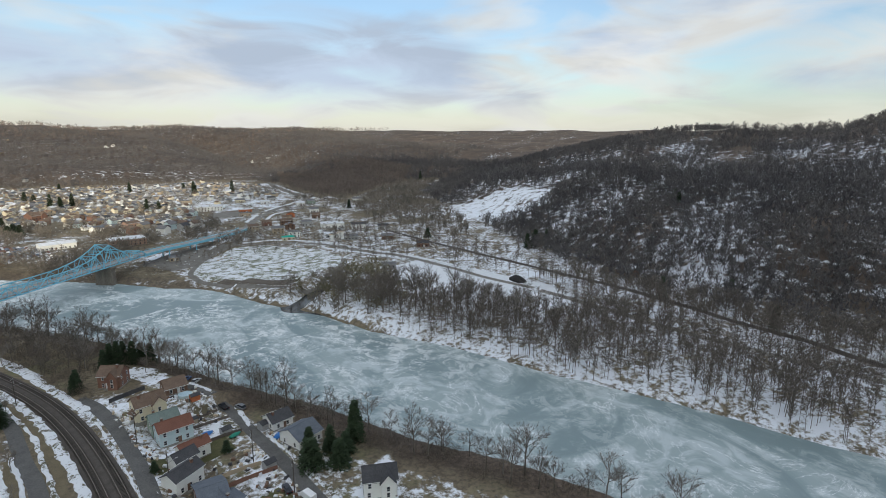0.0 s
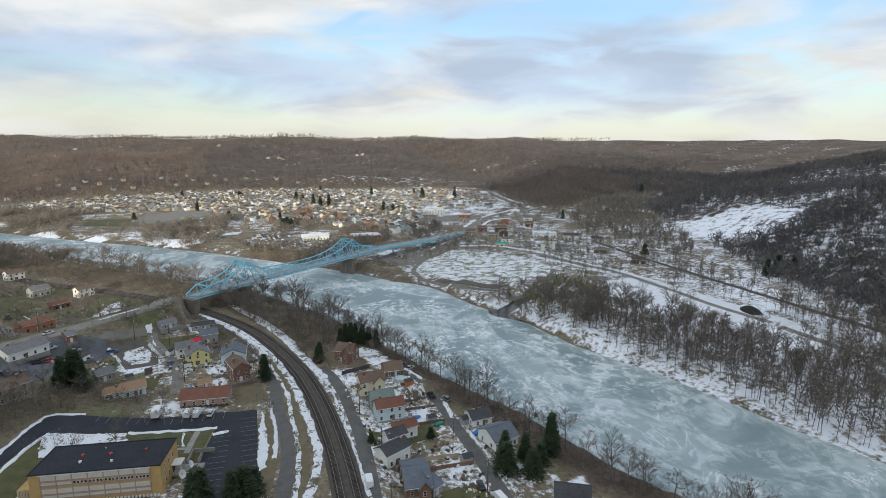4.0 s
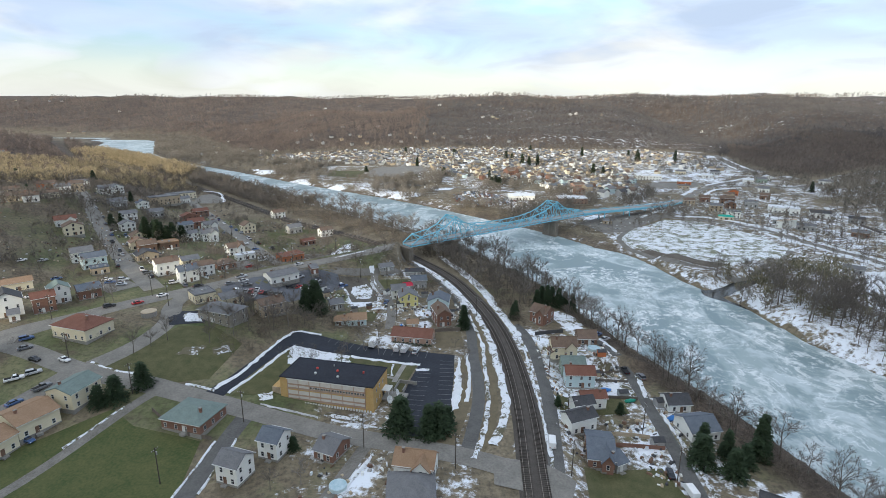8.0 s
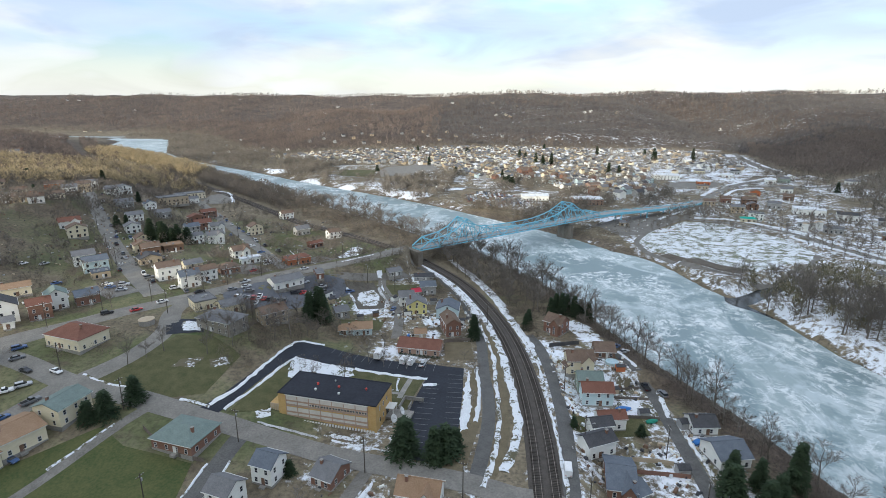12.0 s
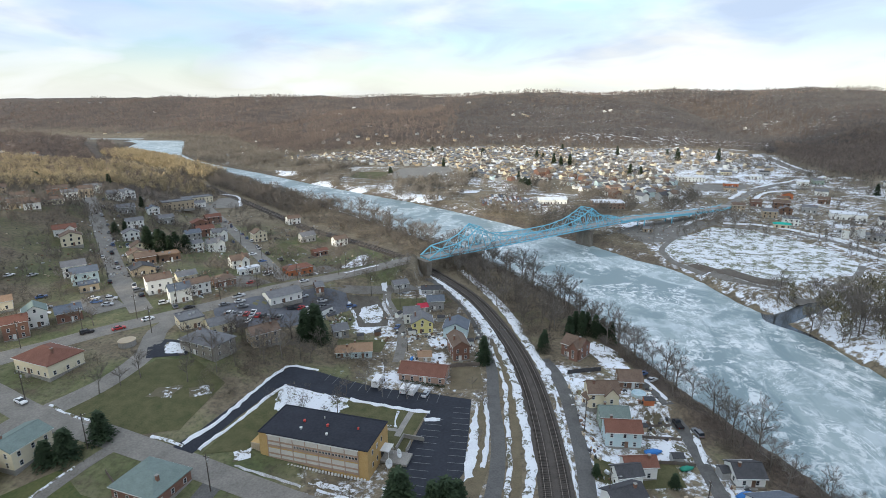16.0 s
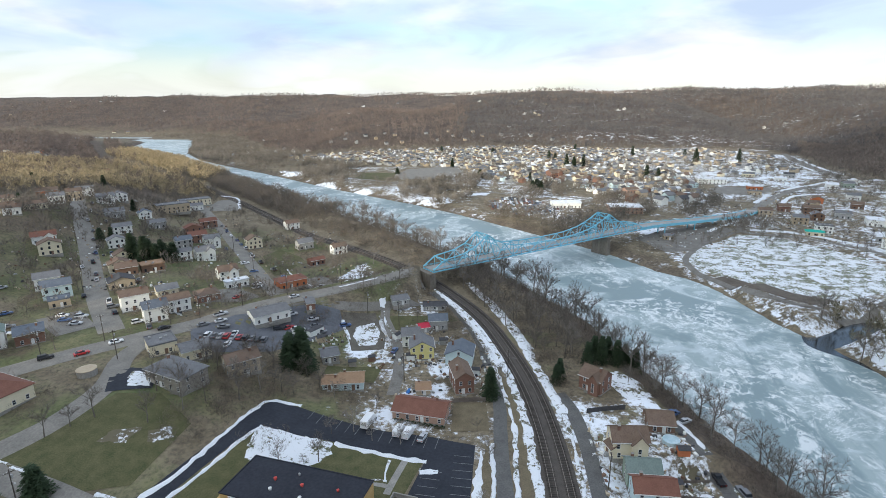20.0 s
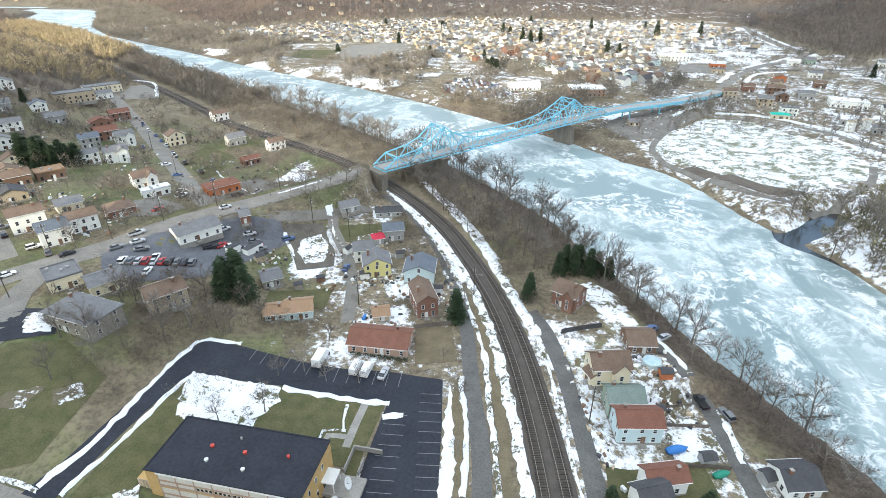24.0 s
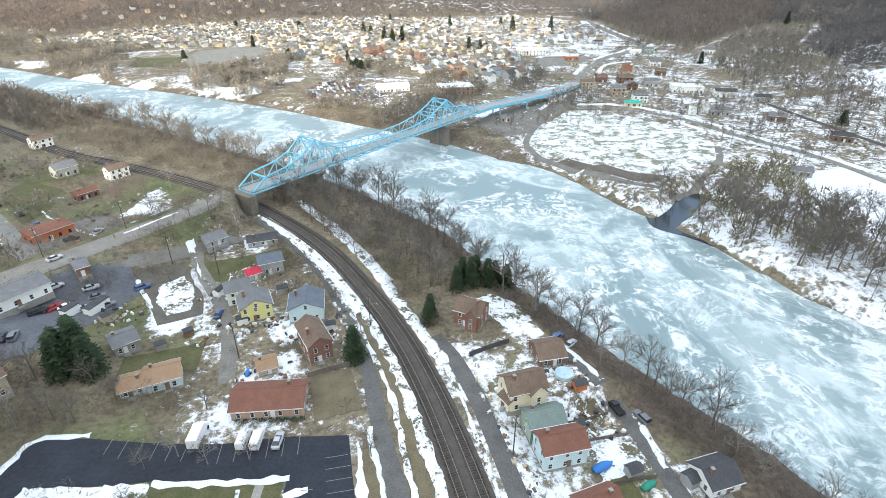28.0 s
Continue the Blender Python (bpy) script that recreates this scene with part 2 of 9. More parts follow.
def thin_snow(name, cover, bare_a, bare_b):
    """Old snow worn through to the grass: ragged white patches over turf; cover: the share that stays white."""
    mat, nt, N, L, bsdf = nodes_of(name)
    co = N("ShaderNodeTexCoord")
    n1, n2, n3 = N("ShaderNodeTexNoise"), N("ShaderNodeTexNoise"), N("ShaderNodeTexNoise")
    for n, s, d in ((n1, 0.16, 3), (n2, 1.1, 9), (n3, 0.6, 6)):
        n.inputs["Scale"].default_value, n.inputs["Detail"].default_value, n.inputs["Roughness"].default_value = s, d, 0.72
        L(co.outputs["Object"], n.inputs[0])
    ad = N("ShaderNodeMath")
    ad.operation = "ADD"
    L(n1.outputs[0], ad.inputs[0])
    L(n2.outputs[0], ad.inputs[1])
    rg = N("ShaderNodeMapRange")
    rg.interpolation_type = "SMOOTHSTEP"
    mid = 1.0 + (0.5 - cover) * 0.42
    rg.inputs[1].default_value, rg.inputs[2].default_value = mid - 0.05, mid + 0.05
    L(ad.outputs[0], rg.inputs[0])
    bare, mx = N("ShaderNodeMix"), N("ShaderNodeMix")
    for n in (bare, mx):
        n.data_type = "RGBA"
    bare.inputs[6].default_value, bare.inputs[7].default_value = (*bare_a, 1), (*bare_b, 1)
    L(n3.outputs[0], bare.inputs[0])
    L(rg.outputs[0], mx.inputs[0])
    L(bare.outputs[2], mx.inputs[6])
    mx.inputs[7].default_value = (0.75, 0.77, 0.80, 1)
    L(mx.outputs[2], bsdf.inputs["Base Color"])
    bsdf.inputs["Roughness"].default_value, bsdf.inputs["Specular IOR Level"].default_value = 0.85, 0.2
    bp = N("ShaderNodeBump")
    bp.inputs["Strength"].default_value, bp.inputs["Distance"].default_value = 0.5, 0.12
    L(rg.outputs[0], bp.inputs["Height"])
    L(bp.outputs[0], bsdf.inputs["Normal"])
    return mat


field_snow = thin_snow("field_snow", 0.56, (0.13, 0.14, 0.08), (0.26, 0.26, 0.19))
yard_snow = thin_snow("yard_snow", 0.66, (0.10, 0.085, 0.06), (0.16, 0.15, 0.09))
worn_snow = thin_snow("worn_snow", 0.34, (0.10, 0.085, 0.06), (0.17, 0.15, 0.095))
lawn_snow = thin_snow("lawn_snow", 0.72, (0.08, 0.09, 0.045), (0.15, 0.145, 0.08))
WALLS = {"white": ((0.75, 0.75, 0.71), (0.84, 0.84, 0.80)), "cream": ((0.66, 0.59, 0.43), (0.76, 0.69, 0.52)), "yellow": ((0.62, 0.56, 0.22), (0.72, 0.66, 0.32)),
         "pale_blue": ((0.46, 0.58, 0.60), (0.58, 0.68, 0.70)), "sage": ((0.26, 0.32, 0.26), (0.36, 0.42, 0.35)), "brick": ((0.18, 0.095, 0.068), (0.27, 0.155, 0.115)),
         "tan": ((0.40, 0.32, 0.22), (0.50, 0.42, 0.31)), "pink_brick": ((0.36, 0.23, 0.17), (0.46, 0.31, 0.24)), "gray": ((0.30, 0.30, 0.29), (0.42, 0.42, 0.41)),
         "stone": ((0.22, 0.20, 0.17), (0.34, 0.31, 0.27)), "orange": ((0.42, 0.13, 0.05), (0.52, 0.19, 0.09)), "brown": ((0.14, 0.085, 0.055), (0.22, 0.14, 0.10))}
ROOFS = {"brown": ((0.125, 0.085, 0.062), (0.20, 0.145, 0.11)), "gray": ((0.13, 0.13, 0.135), (0.21, 0.21, 0.215)), "dark": ((0.05, 0.05, 0.055), (0.09, 0.09, 0.095)),
         "red": ((0.15, 0.07, 0.05), (0.22, 0.105, 0.075)), "crimson": ((0.42, 0.03, 0.06), (0.52, 0.06, 0.09)), "green": ((0.14, 0.18, 0.165), (0.21, 0.26, 0.24)), "tan": ((0.26, 0.165, 0.10), (0.34, 0.23, 0.15)), "slate": ((0.10, 0.115, 0.14), (0.16, 0.18, 0.21)),
         "snow": ((0.55, 0.57, 0.6), (0.8, 0.82, 0.86)), "teal": ((0.02, 0.36, 0.28), (0.04, 0.46, 0.36))}
for k, (a, b) in WALLS.items():
    surf("wall_" + k, a, b, 3, 0.8, 0.1, stretch=(0.3, 0.3, 1))
for k, (a, b) in ROOFS.items():
    surf("roof_" + k, a, b, 2.2, 0.9, 0.3, fine=7)


def ground_material():
    """Winter ground by its cover: dead grass and soil, green turf, leaf litter, and patchy snow."""
    mat, nt, N, L, bsdf = nodes_of("ground_cover")
    geo, att, sep = N("ShaderNodeNewGeometry"), N("ShaderNodeVertexColor"), N("ShaderNodeSeparateColor")
    att.layer_name = "cover"
    L(att.outputs[0], sep.inputs[0])

    def noise_at(scale, detail, rough=0.55):
        n = N("ShaderNodeTexNoise")
        n.inputs["Scale"].default_value, n.inputs["Detail"].default_value, n.inputs["Roughness"].default_value = scale, detail, rough
        L(geo.outputs["Position"], n.inputs[0])
        return n.outputs[0]

    def mixed(fac, a, b):
        n = N("ShaderNodeMix")
        n.data_type = "RGBA"
        for k, v in ((0, fac), (6, a), (7, b)):
            if isinstance(v, tuple):
                n.inputs[k].default_value = (*v, 1)
            else:
                L(v, n.inputs[k])
        return n.outputs[2]

    def spread(v, lo, hi):
        n = N("ShaderNodeMapRange")
        n.inputs[1].default_value, n.inputs[2].default_value = lo, hi
        L(v, n.inputs[0])
        return n.outputs[0]

    n_fine, n_mid, n_big = noise_at(0.7, 8, 0.68), noise_at(0.09, 7, 0.66), noise_at(0.02, 8, 0.72)
    soil = mixed(spread(n_mid, 0.35, 0.65), (0.145, 0.118, 0.078), (0.30, 0.25, 0.172))
    soil = mixed(spread(n_fine, 0.42, 0.72), soil, (0.075, 0.064, 0.05))
    turf = mixed(spread(n_mid, 0.36, 0.62), (0.075, 0.105, 0.04), (0.19, 0.18, 0.098))
    turf = mixed(spread(n_fine, 0.45, 0.8), turf, (0.05, 0.055, 0.03))
    litter = mixed(spread(n_big, 0.4, 0.6), (0.105, 0.083, 0.067), (0.20, 0.152, 0.117))
    litter = mixed(spread(n_fine, 0.35, 0.7), litter, (0.05, 0.042, 0.036))
    patch = N("ShaderNodeMath")
    patch.operation = "ADD"
    L(noise_at(0.045, 6, 0.7), patch.inputs[0])
    L(sep.outputs[1], patch.inputs[1])
    col = mixed(spread(patch.outputs[0], 0.86, 1.0), soil, turf)
    col = mixed(sep.outputs[2], col, litter)
    s = N("ShaderNodeMath")
    s.operation = "MULTIPLY_ADD"
    s.inputs[1].default_value = 0.55
    L(noise_at(0.42, 9, 0.72), s.inputs[0])
    s2 = N("ShaderNodeMath")
    s2.operation = "MULTIPLY"
    s2.inputs[1].default_value = 0.45
    L(noise_at(0.07, 8, 0.7), s2.inputs[0])
    L(s2.outputs[0], s.inputs[2])
    d = N("ShaderNodeMath")
    d.operation = "ADD"
    hill_mix = N("ShaderNodeMix")
    L(sep.outputs[2], hill_mix.inputs[0])
    L(s.outputs[0], hill_mix.inputs[2])
    L(noise_at(0.11, 10, 0.74), hill_mix.inputs[3])
    L(hill_mix.outputs[0], d.inputs[0])
    L(sep.outputs[0], d.inputs[1])
    white = N("ShaderNodeMapRange")
    white.interpolation_type = "SMOOTHSTEP"
    white.inputs[1].default_value, white.inputs[2].default_value = 0.94, 1.04
    L(d.outputs[0], white.inputs[0])
    col = mixed(white.outputs[0], col, (0.82, 0.85, 0.9))
    L(col, bsdf.inputs["Base Color"])
    bsdf.inputs["Roughness"].default_value, bsdf.inputs["Specular IOR Level"].default_value = 0.92, 0.2
    bp = N("ShaderNodeBump")
    bp.inputs["Strength"].default_value, bp.inputs["Distance"].default_value = 0.6, 0.3
    L(n_fine, bp.inputs["Height"])
    L(bp.outputs[0], bsdf.inputs["Normal"])
    return mat


def ice_material():
    """River ice: gray-green sheets, milky floes, and white ridges of broken ice drawn out along the stream."""
    mat, nt, N, L, bsdf = nodes_of("river_ice")
    co, mp = N("ShaderNodeTexCoord"), N("ShaderNodeMapping")
    mp.inputs["Rotation"].default_value = (0, 0, radians(-40))
    mp.inputs["Scale"].default_value = (1, 0.85, 1)
    L(co.outputs["Object"], mp.inputs[0])

    def noise_at(scale, detail, dist, rough=0.6):
        n = N("ShaderNodeTexNoise")
        n.inputs["Scale"].default_value, n.inputs["Detail"].default_value = scale, detail
        n.inputs["Distortion"].default_value, n.inputs["Roughness"].default_value = dist, rough
        L(mp.outputs[0], n.inputs[0])
        return n.outputs[0]

    def spread(v, lo, hi, a=0.0, b=1.0):
        n = N("ShaderNodeMapRange")
        n.interpolation_type = "SMOOTHSTEP"
        n.inputs[1].default_value, n.inputs[2].default_value, n.inputs[3].default_value, n.inputs[4].default_value = lo, hi, a, b
        L(v, n.inputs[0])
        return n.outputs[0]

    def mixed(fac, a, b):
        n = N("ShaderNodeMix")
        n.data_type = "RGBA"
        for k, v in ((0, fac), (6, a), (7, b)):
            if isinstance(v, tuple):
                n.inputs[k].default_value = (*v, 1)
            else:
                L(v, n.inputs[k])
        return n.outputs[2]

    def times(a, b):
        n = N("ShaderNodeMath")
        n.operation = "MULTIPLY"
        L(a, n.inputs[0])
        L(b, n.inputs[1])
        return n.outputs[0]

    broad, floes = noise_at(0.017, 5, 1.4), noise_at(0.06, 8, 1.8)
    veins = noise_at(0.035, 9, 2.2, 0.7)
    fold = N("ShaderNodeMath")
    fold.operation = "SUBTRACT"
    fold.inputs[1].default_value = 0.5
    L(veins, fold.inputs[0])
    ab = N("ShaderNodeMath")
    ab.operation = "ABSOLUTE"
    L(fold.outputs[0], ab.inputs[0])
    col = mixed(spread(broad, 0.42, 0.58), (0.20, 0.268, 0.278), (0.335, 0.405, 0.412))
    col = mixed(times(spread(floes, 0.46, 0.60), spread(broad, 0.44, 0.55)), col, (0.485, 0.55, 0.562))
    # wind-packed snow lies upstream, the ice below the village is smooth
    sep = N("ShaderNodeSeparateXYZ")
    L(co.outputs["Object"], sep.inputs[0])
    packed = spread(sep.outputs[1], 70, 230, 0.25, 1.0)
    crust = times(packed, times(spread(noise_at(0.17, 10, 1.2, 0.75), 0.48, 0.57), spread(noise_at(0.02, 5, 1.4), 0.47, 0.56)))
    col = mixed(crust, col, (0.70, 0.735, 0.735))
    ridge = times(spread(ab.outputs[0], 0.0, 0.013, 1.0, 0.0), spread(broad, 0.46, 0.58))
    col = mixed(ridge, col, (0.80, 0.83, 0.84))
    L(col, bsdf.inputs["Base Color"])
    L(spread(broad, 0.4, 0.6, 0.42, 0.65), bsdf.inputs["Roughness"])
    bp = N("ShaderNodeBump")
    bp.inputs["Strength"].default_value, bp.inputs["Distance"].default_value = 0.35, 0.25
    L(floes, bp.inputs["Height"])
    L(bp.outputs[0], bsdf.inputs["Normal"])
    return mat


ground_cover, river_ice = ground_material(), ice_material()

# ==== the lie of the land: rails, river, valley floor and hills, as plan lines in metres
RAIL = [(27, -300), (24, -60), (20.5, 60), (23.2, 108), (25.4, 140), (25.9, 165), (24.8, 191), (21.5, 216), (15.0, 243), (5, 273), (-12, 305), (-33, 336),
        (-60, 365), (-90, 392), (-122, 420), (-165, 470), (-230, 545), (-330, 656), (-475, 790), (-640, 925), (-860, 1200), (-1010, 1430), (-1300, 1530), (-2600, 1630)]
NEAR_BANK = [(190, -1500), (160, -300), (150, -100), (128, 40), (117, 88), (104, 118), (94, 160), (86, 180), (77, 204), (70, 228), (62, 250), (53, 285),
             (28, 332), (-12, 388), (-66, 452), (-126, 520), (-205, 605), (-312, 716), (-438, 854), (-570, 984), (-725, 1115), (-812, 1240), (-880, 1390), (-990, 1500), (-1300, 1600), (-2600, 1700)]
FAR_BANK = [(420, -1500), (260, -300), (232, -100), (200, 6), (195, 31), (190, 67), (180, 108), (170, 165), (156, 208), (152, 250), (143, 277), (138, 292),
            (134, 318), (129, 335), (122, 350), (110, 362), (98, 382), (87, 402), (66, 428), (26, 474), (-14, 520), (-60, 566), (-125, 622), (-200, 690),
            (-290, 780), (-400, 880), (-500, 975), (-600, 1110), (-690, 1290), (-790, 1480), (-940, 1590), (-1300, 1690), (-2600, 1800)]
VALLEY = [(330, -1500), (300, -100), (290, 120), (345, 260), (420, 380), (480, 500), (545, 600), (700, 715), (780, 800), (690, 790), (560, 715), (445, 630), (425, 690), (440, 790), (480, 900), (470, 1030),
          (410, 1060), (235, 1060), (60, 1115), (-114, 1085), (-219, 1065), (-310, 1010), (-430, 1100), (-540, 1290), (-720, 1560), (-940, 1680), (-1300, 1790), (-2600, 1890), (-2600, 1600), (-1300, 1500), (-1010, 1420), (-880, 1310), (-620, 970), (-420, 760), (-300, 600),
          (-215, 480), (-190, 390), (-178, 300), (-172, 200), (-165, 100), (-150, -100), (-140, -1500)]
APPROACH = [(-160, 178), (-143, 196), (-127, 214), (-112, 228), (-99, 243), (-86, 259), (-68, 273), (-48, 290), (-26, 311)]
CREEK = [(136, 266), (146, 269), (158, 275), (168, 283), (180, 289)]
WATER = -6.0


def seg_dist(X, Y, line, closed=False):
    """Distance to a plan line, and the side of it (positive to the left)."""
    best = np.full(np.shape(X), 1e9)
    side = np.zeros(np.shape(X))
    pts = list(line) + ([line[0]] if closed else [])
    for (ax, ay), (bx, by) in zip(pts, pts[1:]):
        dx, dy = bx - ax, by - ay
        k = np.clip(((X - ax) * dx + (Y - ay) * dy) / (dx * dx + dy * dy), 0, 1)
        ex, ey = X - ax - k * dx, Y - ay - k * dy
        d = np.hypot(ex, ey)
        near = d < best
        best = np.where(near, d, best)
        side = np.where(near, np.sign(dx * (Y - ay) - dy * (X - ax)), side)
    return best, side


def inside(X, Y, poly):
    odd = np.zeros(np.shape(X), bool)
    pts = list(poly) + [poly[0]]
    for (ax, ay), (bx, by) in zip(pts, pts[1:]):
        if ay != by:
            odd ^= ((ay > Y) != (by > Y)) & (X < (bx - ax) * (Y - ay) / (by - ay) + ax)
    return odd


def ease(v):
    v = np.clip(v, 0, 1)
    return v * v * (3 - 2 * v)


def ripple(X, Y, size, seed):
    """Cheap smooth relief of about that size, from -1 to 1."""
    r = np.random.RandomState(seed)
    out = 0
    for n in range(5):
        a, p = r.uniform(0, 6.3), r.uniform(0, 6.3)
        k = 6.28 / (size * r.uniform(0.7, 1.5))
        out = out + np.sin(k * (X * np.cos(a) + Y * np.sin(a)) + p)
    return out / 3.2


RIVER = NEAR_BANK + FAR_BANK[::-1]


def land(X, Y):
    """Height of the ground."""
    X, Y = np.asarray(X, float), np.asarray(Y, float)
    dr, rs = seg_dist(X, Y, RAIL)
    west = rs > 0
    dn, ns = seg_dist(X, Y, NEAR_BANK)
    df, fs = seg_dist(X, Y, FAR_BANK)
    across = fs < 0
    z = np.zeros(X.shape)
    z = np.where(west & ~across, 10 * ease((dr - 42) / 85) * ease((Y - 105) / 90), z)
    z = np.where(~west & ~across, -4.2 * ease((dr - 7) / 13) * ease((278 - Y) / 30), z)
    plain = -4.6 + 2.6 * ease(df / 18) + 3.2 * ease((df - 40) / 160) + 6 * ease((df - 160) / 320)
    z = np.where(across, plain, z)
    # hills
    dv, _ = seg_dist(X, Y, VALLEY, True)
    out = np.where(inside(X, Y, VALLEY), 0, dv)
    east = ease((X - 150) / 250) * ease((900 - Y) / 300)
    west_hill = ease((-120 - X) / 80) * ease((900 - Y) / 200)
    reach = 980 - 330 * east - 230 * east * ease((Y - 150) / 200) - 480 * west_hill
    top = 116 - 12 * east - 8 * east * ease((Y - 150) / 200) + 42 * east * ease((260 - Y) / 380) + 8 * ease((-400 - X) / 600)
    hill = top * ease(out / reach * 0.62 + 0.19 * ease(out / 90) - 0.0) * 1.0
    base0 = top * ease(np.zeros(X.shape))
    relief = ease(out / 250)
    hill = hill - base0 + relief * (9 * ripple(X, Y, 420, 3) + 3.5 * ripple(X, Y, 130, 4))
    gully = np.exp(-(seg_dist(X, Y, [(330, 700), (520, 900), (640, 1250), (700, 1700)])[0] / 110) ** 2)
    hill = hill - 45 * gully * ease(out / 300)
    # a low terrace and a wooded spur on the west bank, upstream
    low = ease((-240 - X) / 200) * ease((Y - 340 + 260 * ease((-420 - X) / 150)) / 200) * ease((1550 - Y) / 350)
    hill = hill * (1 - 0.86 * low)
    hill = hill * (1 - 0.55 * ease((-242 - X) / 70) * ease((Y - 120) / 100) * ease((900 - Y) / 400) * (1 - low))
    # out of view, the hill is cut down so low sun reaches the west side
    hill = hill * (1 - 0.92 * ease((-X - 1.12 * Y - 10) / 110) * ease((-225 - X) / 90) * ease((Y + 900) / 300))
    z = z + np.maximum(hill, 0)
    spur = 6 * np.exp(-(((X + 930) / 120) ** 2) - (((Y - 1190) / 130) ** 2))
    z = np.where(across, z, z + spur * ease((dn - 15) / 60))
    # an unseen high ridge to the south-west, added to keep low sun off the near town
    ds, _ = seg_dist(X, Y, [(-393, -457), (640, -1180)])
    z = z + 400 * ease((250 - ds) / 220)
    # the western approach to the bridge rides on a bank
    da, _ = seg_dist(X, Y, APPROACH)
    ramp = 9.4 * ease((22 - da) / 14) * ease((X + 150) / 30) * ease((-24 - X) / 3.0)
    z = np.where((X > -150) & (Y > 180) & (Y < 330), np.maximum(z, ramp), z)
    # the creek's cut through the far bank
    dc, _ = seg_dist(X, Y, CREEK)
    z = np.where(dc < 12, WATER - 0.8 + (z - WATER + 0.8) * ease((dc - 3.5) / 8), z)
    # banks and bed of the river
    wet = inside(X, Y, RIVER)
    d = np.minimum(dn, df)
    bank = np.where(across, 10.0, 17.0)
    z = np.where(wet, WATER - 1.5 * ease(d / 6), np.maximum(np.where(d < bank, WATER + 0.3 + (z - WATER - 0.3) * ease(d / bank * 0.9 + 0.1), z), WATER + np.where(dc < 6, -0.8, 0.15)))
    z = np.where(dc < 5, np.minimum(z, WATER - 0.5), z)
    # a gentle unevenness, none near the tracks
    return z + np.where(wet, 0, 0.25 * ease((dr - 12) / 20)) * ripple(X, Y, 34, 9)

# ==== mesh helpers
def axis_lines(stops):
    out = [stops[0][0]]
    for (a, _), (b, step) in zip(stops, stops[1:]):
        n = max(1, round((b - a) / step))
        out += [a + (b - a) * (k + 1) / n for k in range(n)]
    return np.array(out)


GX = axis_lines([(-3600, 0), (-1200, 100), (-880, 32), (-260, 9), (-180, 5), (-60, 3), (80, 2.4), (190, 3.5), (320, 6), (700, 14), (1300, 40), (3600, 120)])
GY = axis_lines([(-1400, 0), (-200, 100), (60, 20), (90, 6), (290, 2.4), (330, 3.5), (560, 5), (760, 7), (1100, 9), (1500, 20), (4200, 100)])
GZ = land(*np.meshgrid(GX, GY, indexing="ij"))


def gz(x, y):
    """Height of the ground sheet at a place."""
    i = int(np.clip(np.searchsorted(GX, x) - 1, 0, len(GX) - 2))
    j = int(np.clip(np.searchsorted(GY, y) - 1, 0, len(GY) - 2))
    u, v = (x - GX[i]) / (GX[i + 1] - GX[i]), (y - GY[j]) / (GY[j + 1] - GY[j])
    return float((1 - u) * (1 - v) * GZ[i, j] + u * (1 - v) * GZ[i + 1, j] + (1 - u) * v * GZ[i, j + 1] + u * v * GZ[i + 1, j + 1])


def mesh_of(name, bm, material, smooth=False):
    me = bpy.data.meshes.new(name)
    bm.to_mesh(me)
    bm.free()
    for m in material if isinstance(material, (list, tuple)) else [material]:
        me.materials.append(m)
    if smooth:
        me.shade_smooth()
    return me


def part(name, bm, material, parent=None, label="", smooth=False):
    """Links a bmesh as one object under its thing."""
    ob = new(name, mesh_of(name, bm, material, smooth))
    ob.parent = parent
    return tagged(ob, label)


def box(bm, x0, y0, z0, x1, y1, z1, mi=0):
    vs = [bm.verts.new((x, y, z)) for z in (z0, z1) for x, y in ((x0, y0), (x1, y0), (x1, y1), (x0, y1))]
    for q in ((3, 2, 1, 0), (4, 5, 6, 7), (0, 1, 5, 4), (1, 2, 6, 5), (2, 3, 7, 6), (3, 0, 4, 7)):
        bm.faces.new([vs[k] for k in q]).material_index = mi
    return vs


def box_bm(*a):
    bm = bmesh.new()
    box(bm, *a)
    return bm


def beam(bm, a, b, w, h=None, mi=0):
    """A square bar from a to b."""
    a, b = Vector(a), Vector(b)
    d = (b - a).normalized()
    side = d.cross(Vector((0, 0, 1)))
    side = side.normalized() if side.length > 1e-3 else Vector((1, 0, 0))
    up = side.cross(d)
    h = h or w
    vs = [bm.verts.new(p + side * sx * w / 2 + up * sz * h / 2) for p in (a, b) for sx, sz in ((-1, -1), (1, -1), (1, 1), (-1, 1))]
    for q in ((3, 2, 1, 0), (4, 5, 6, 7), (0, 1, 5, 4), (1, 2, 6, 5), (2, 3, 7, 6), (3, 0, 4, 7)):
        bm.faces.new([vs[k] for k in q]).material_index = mi
    return vs


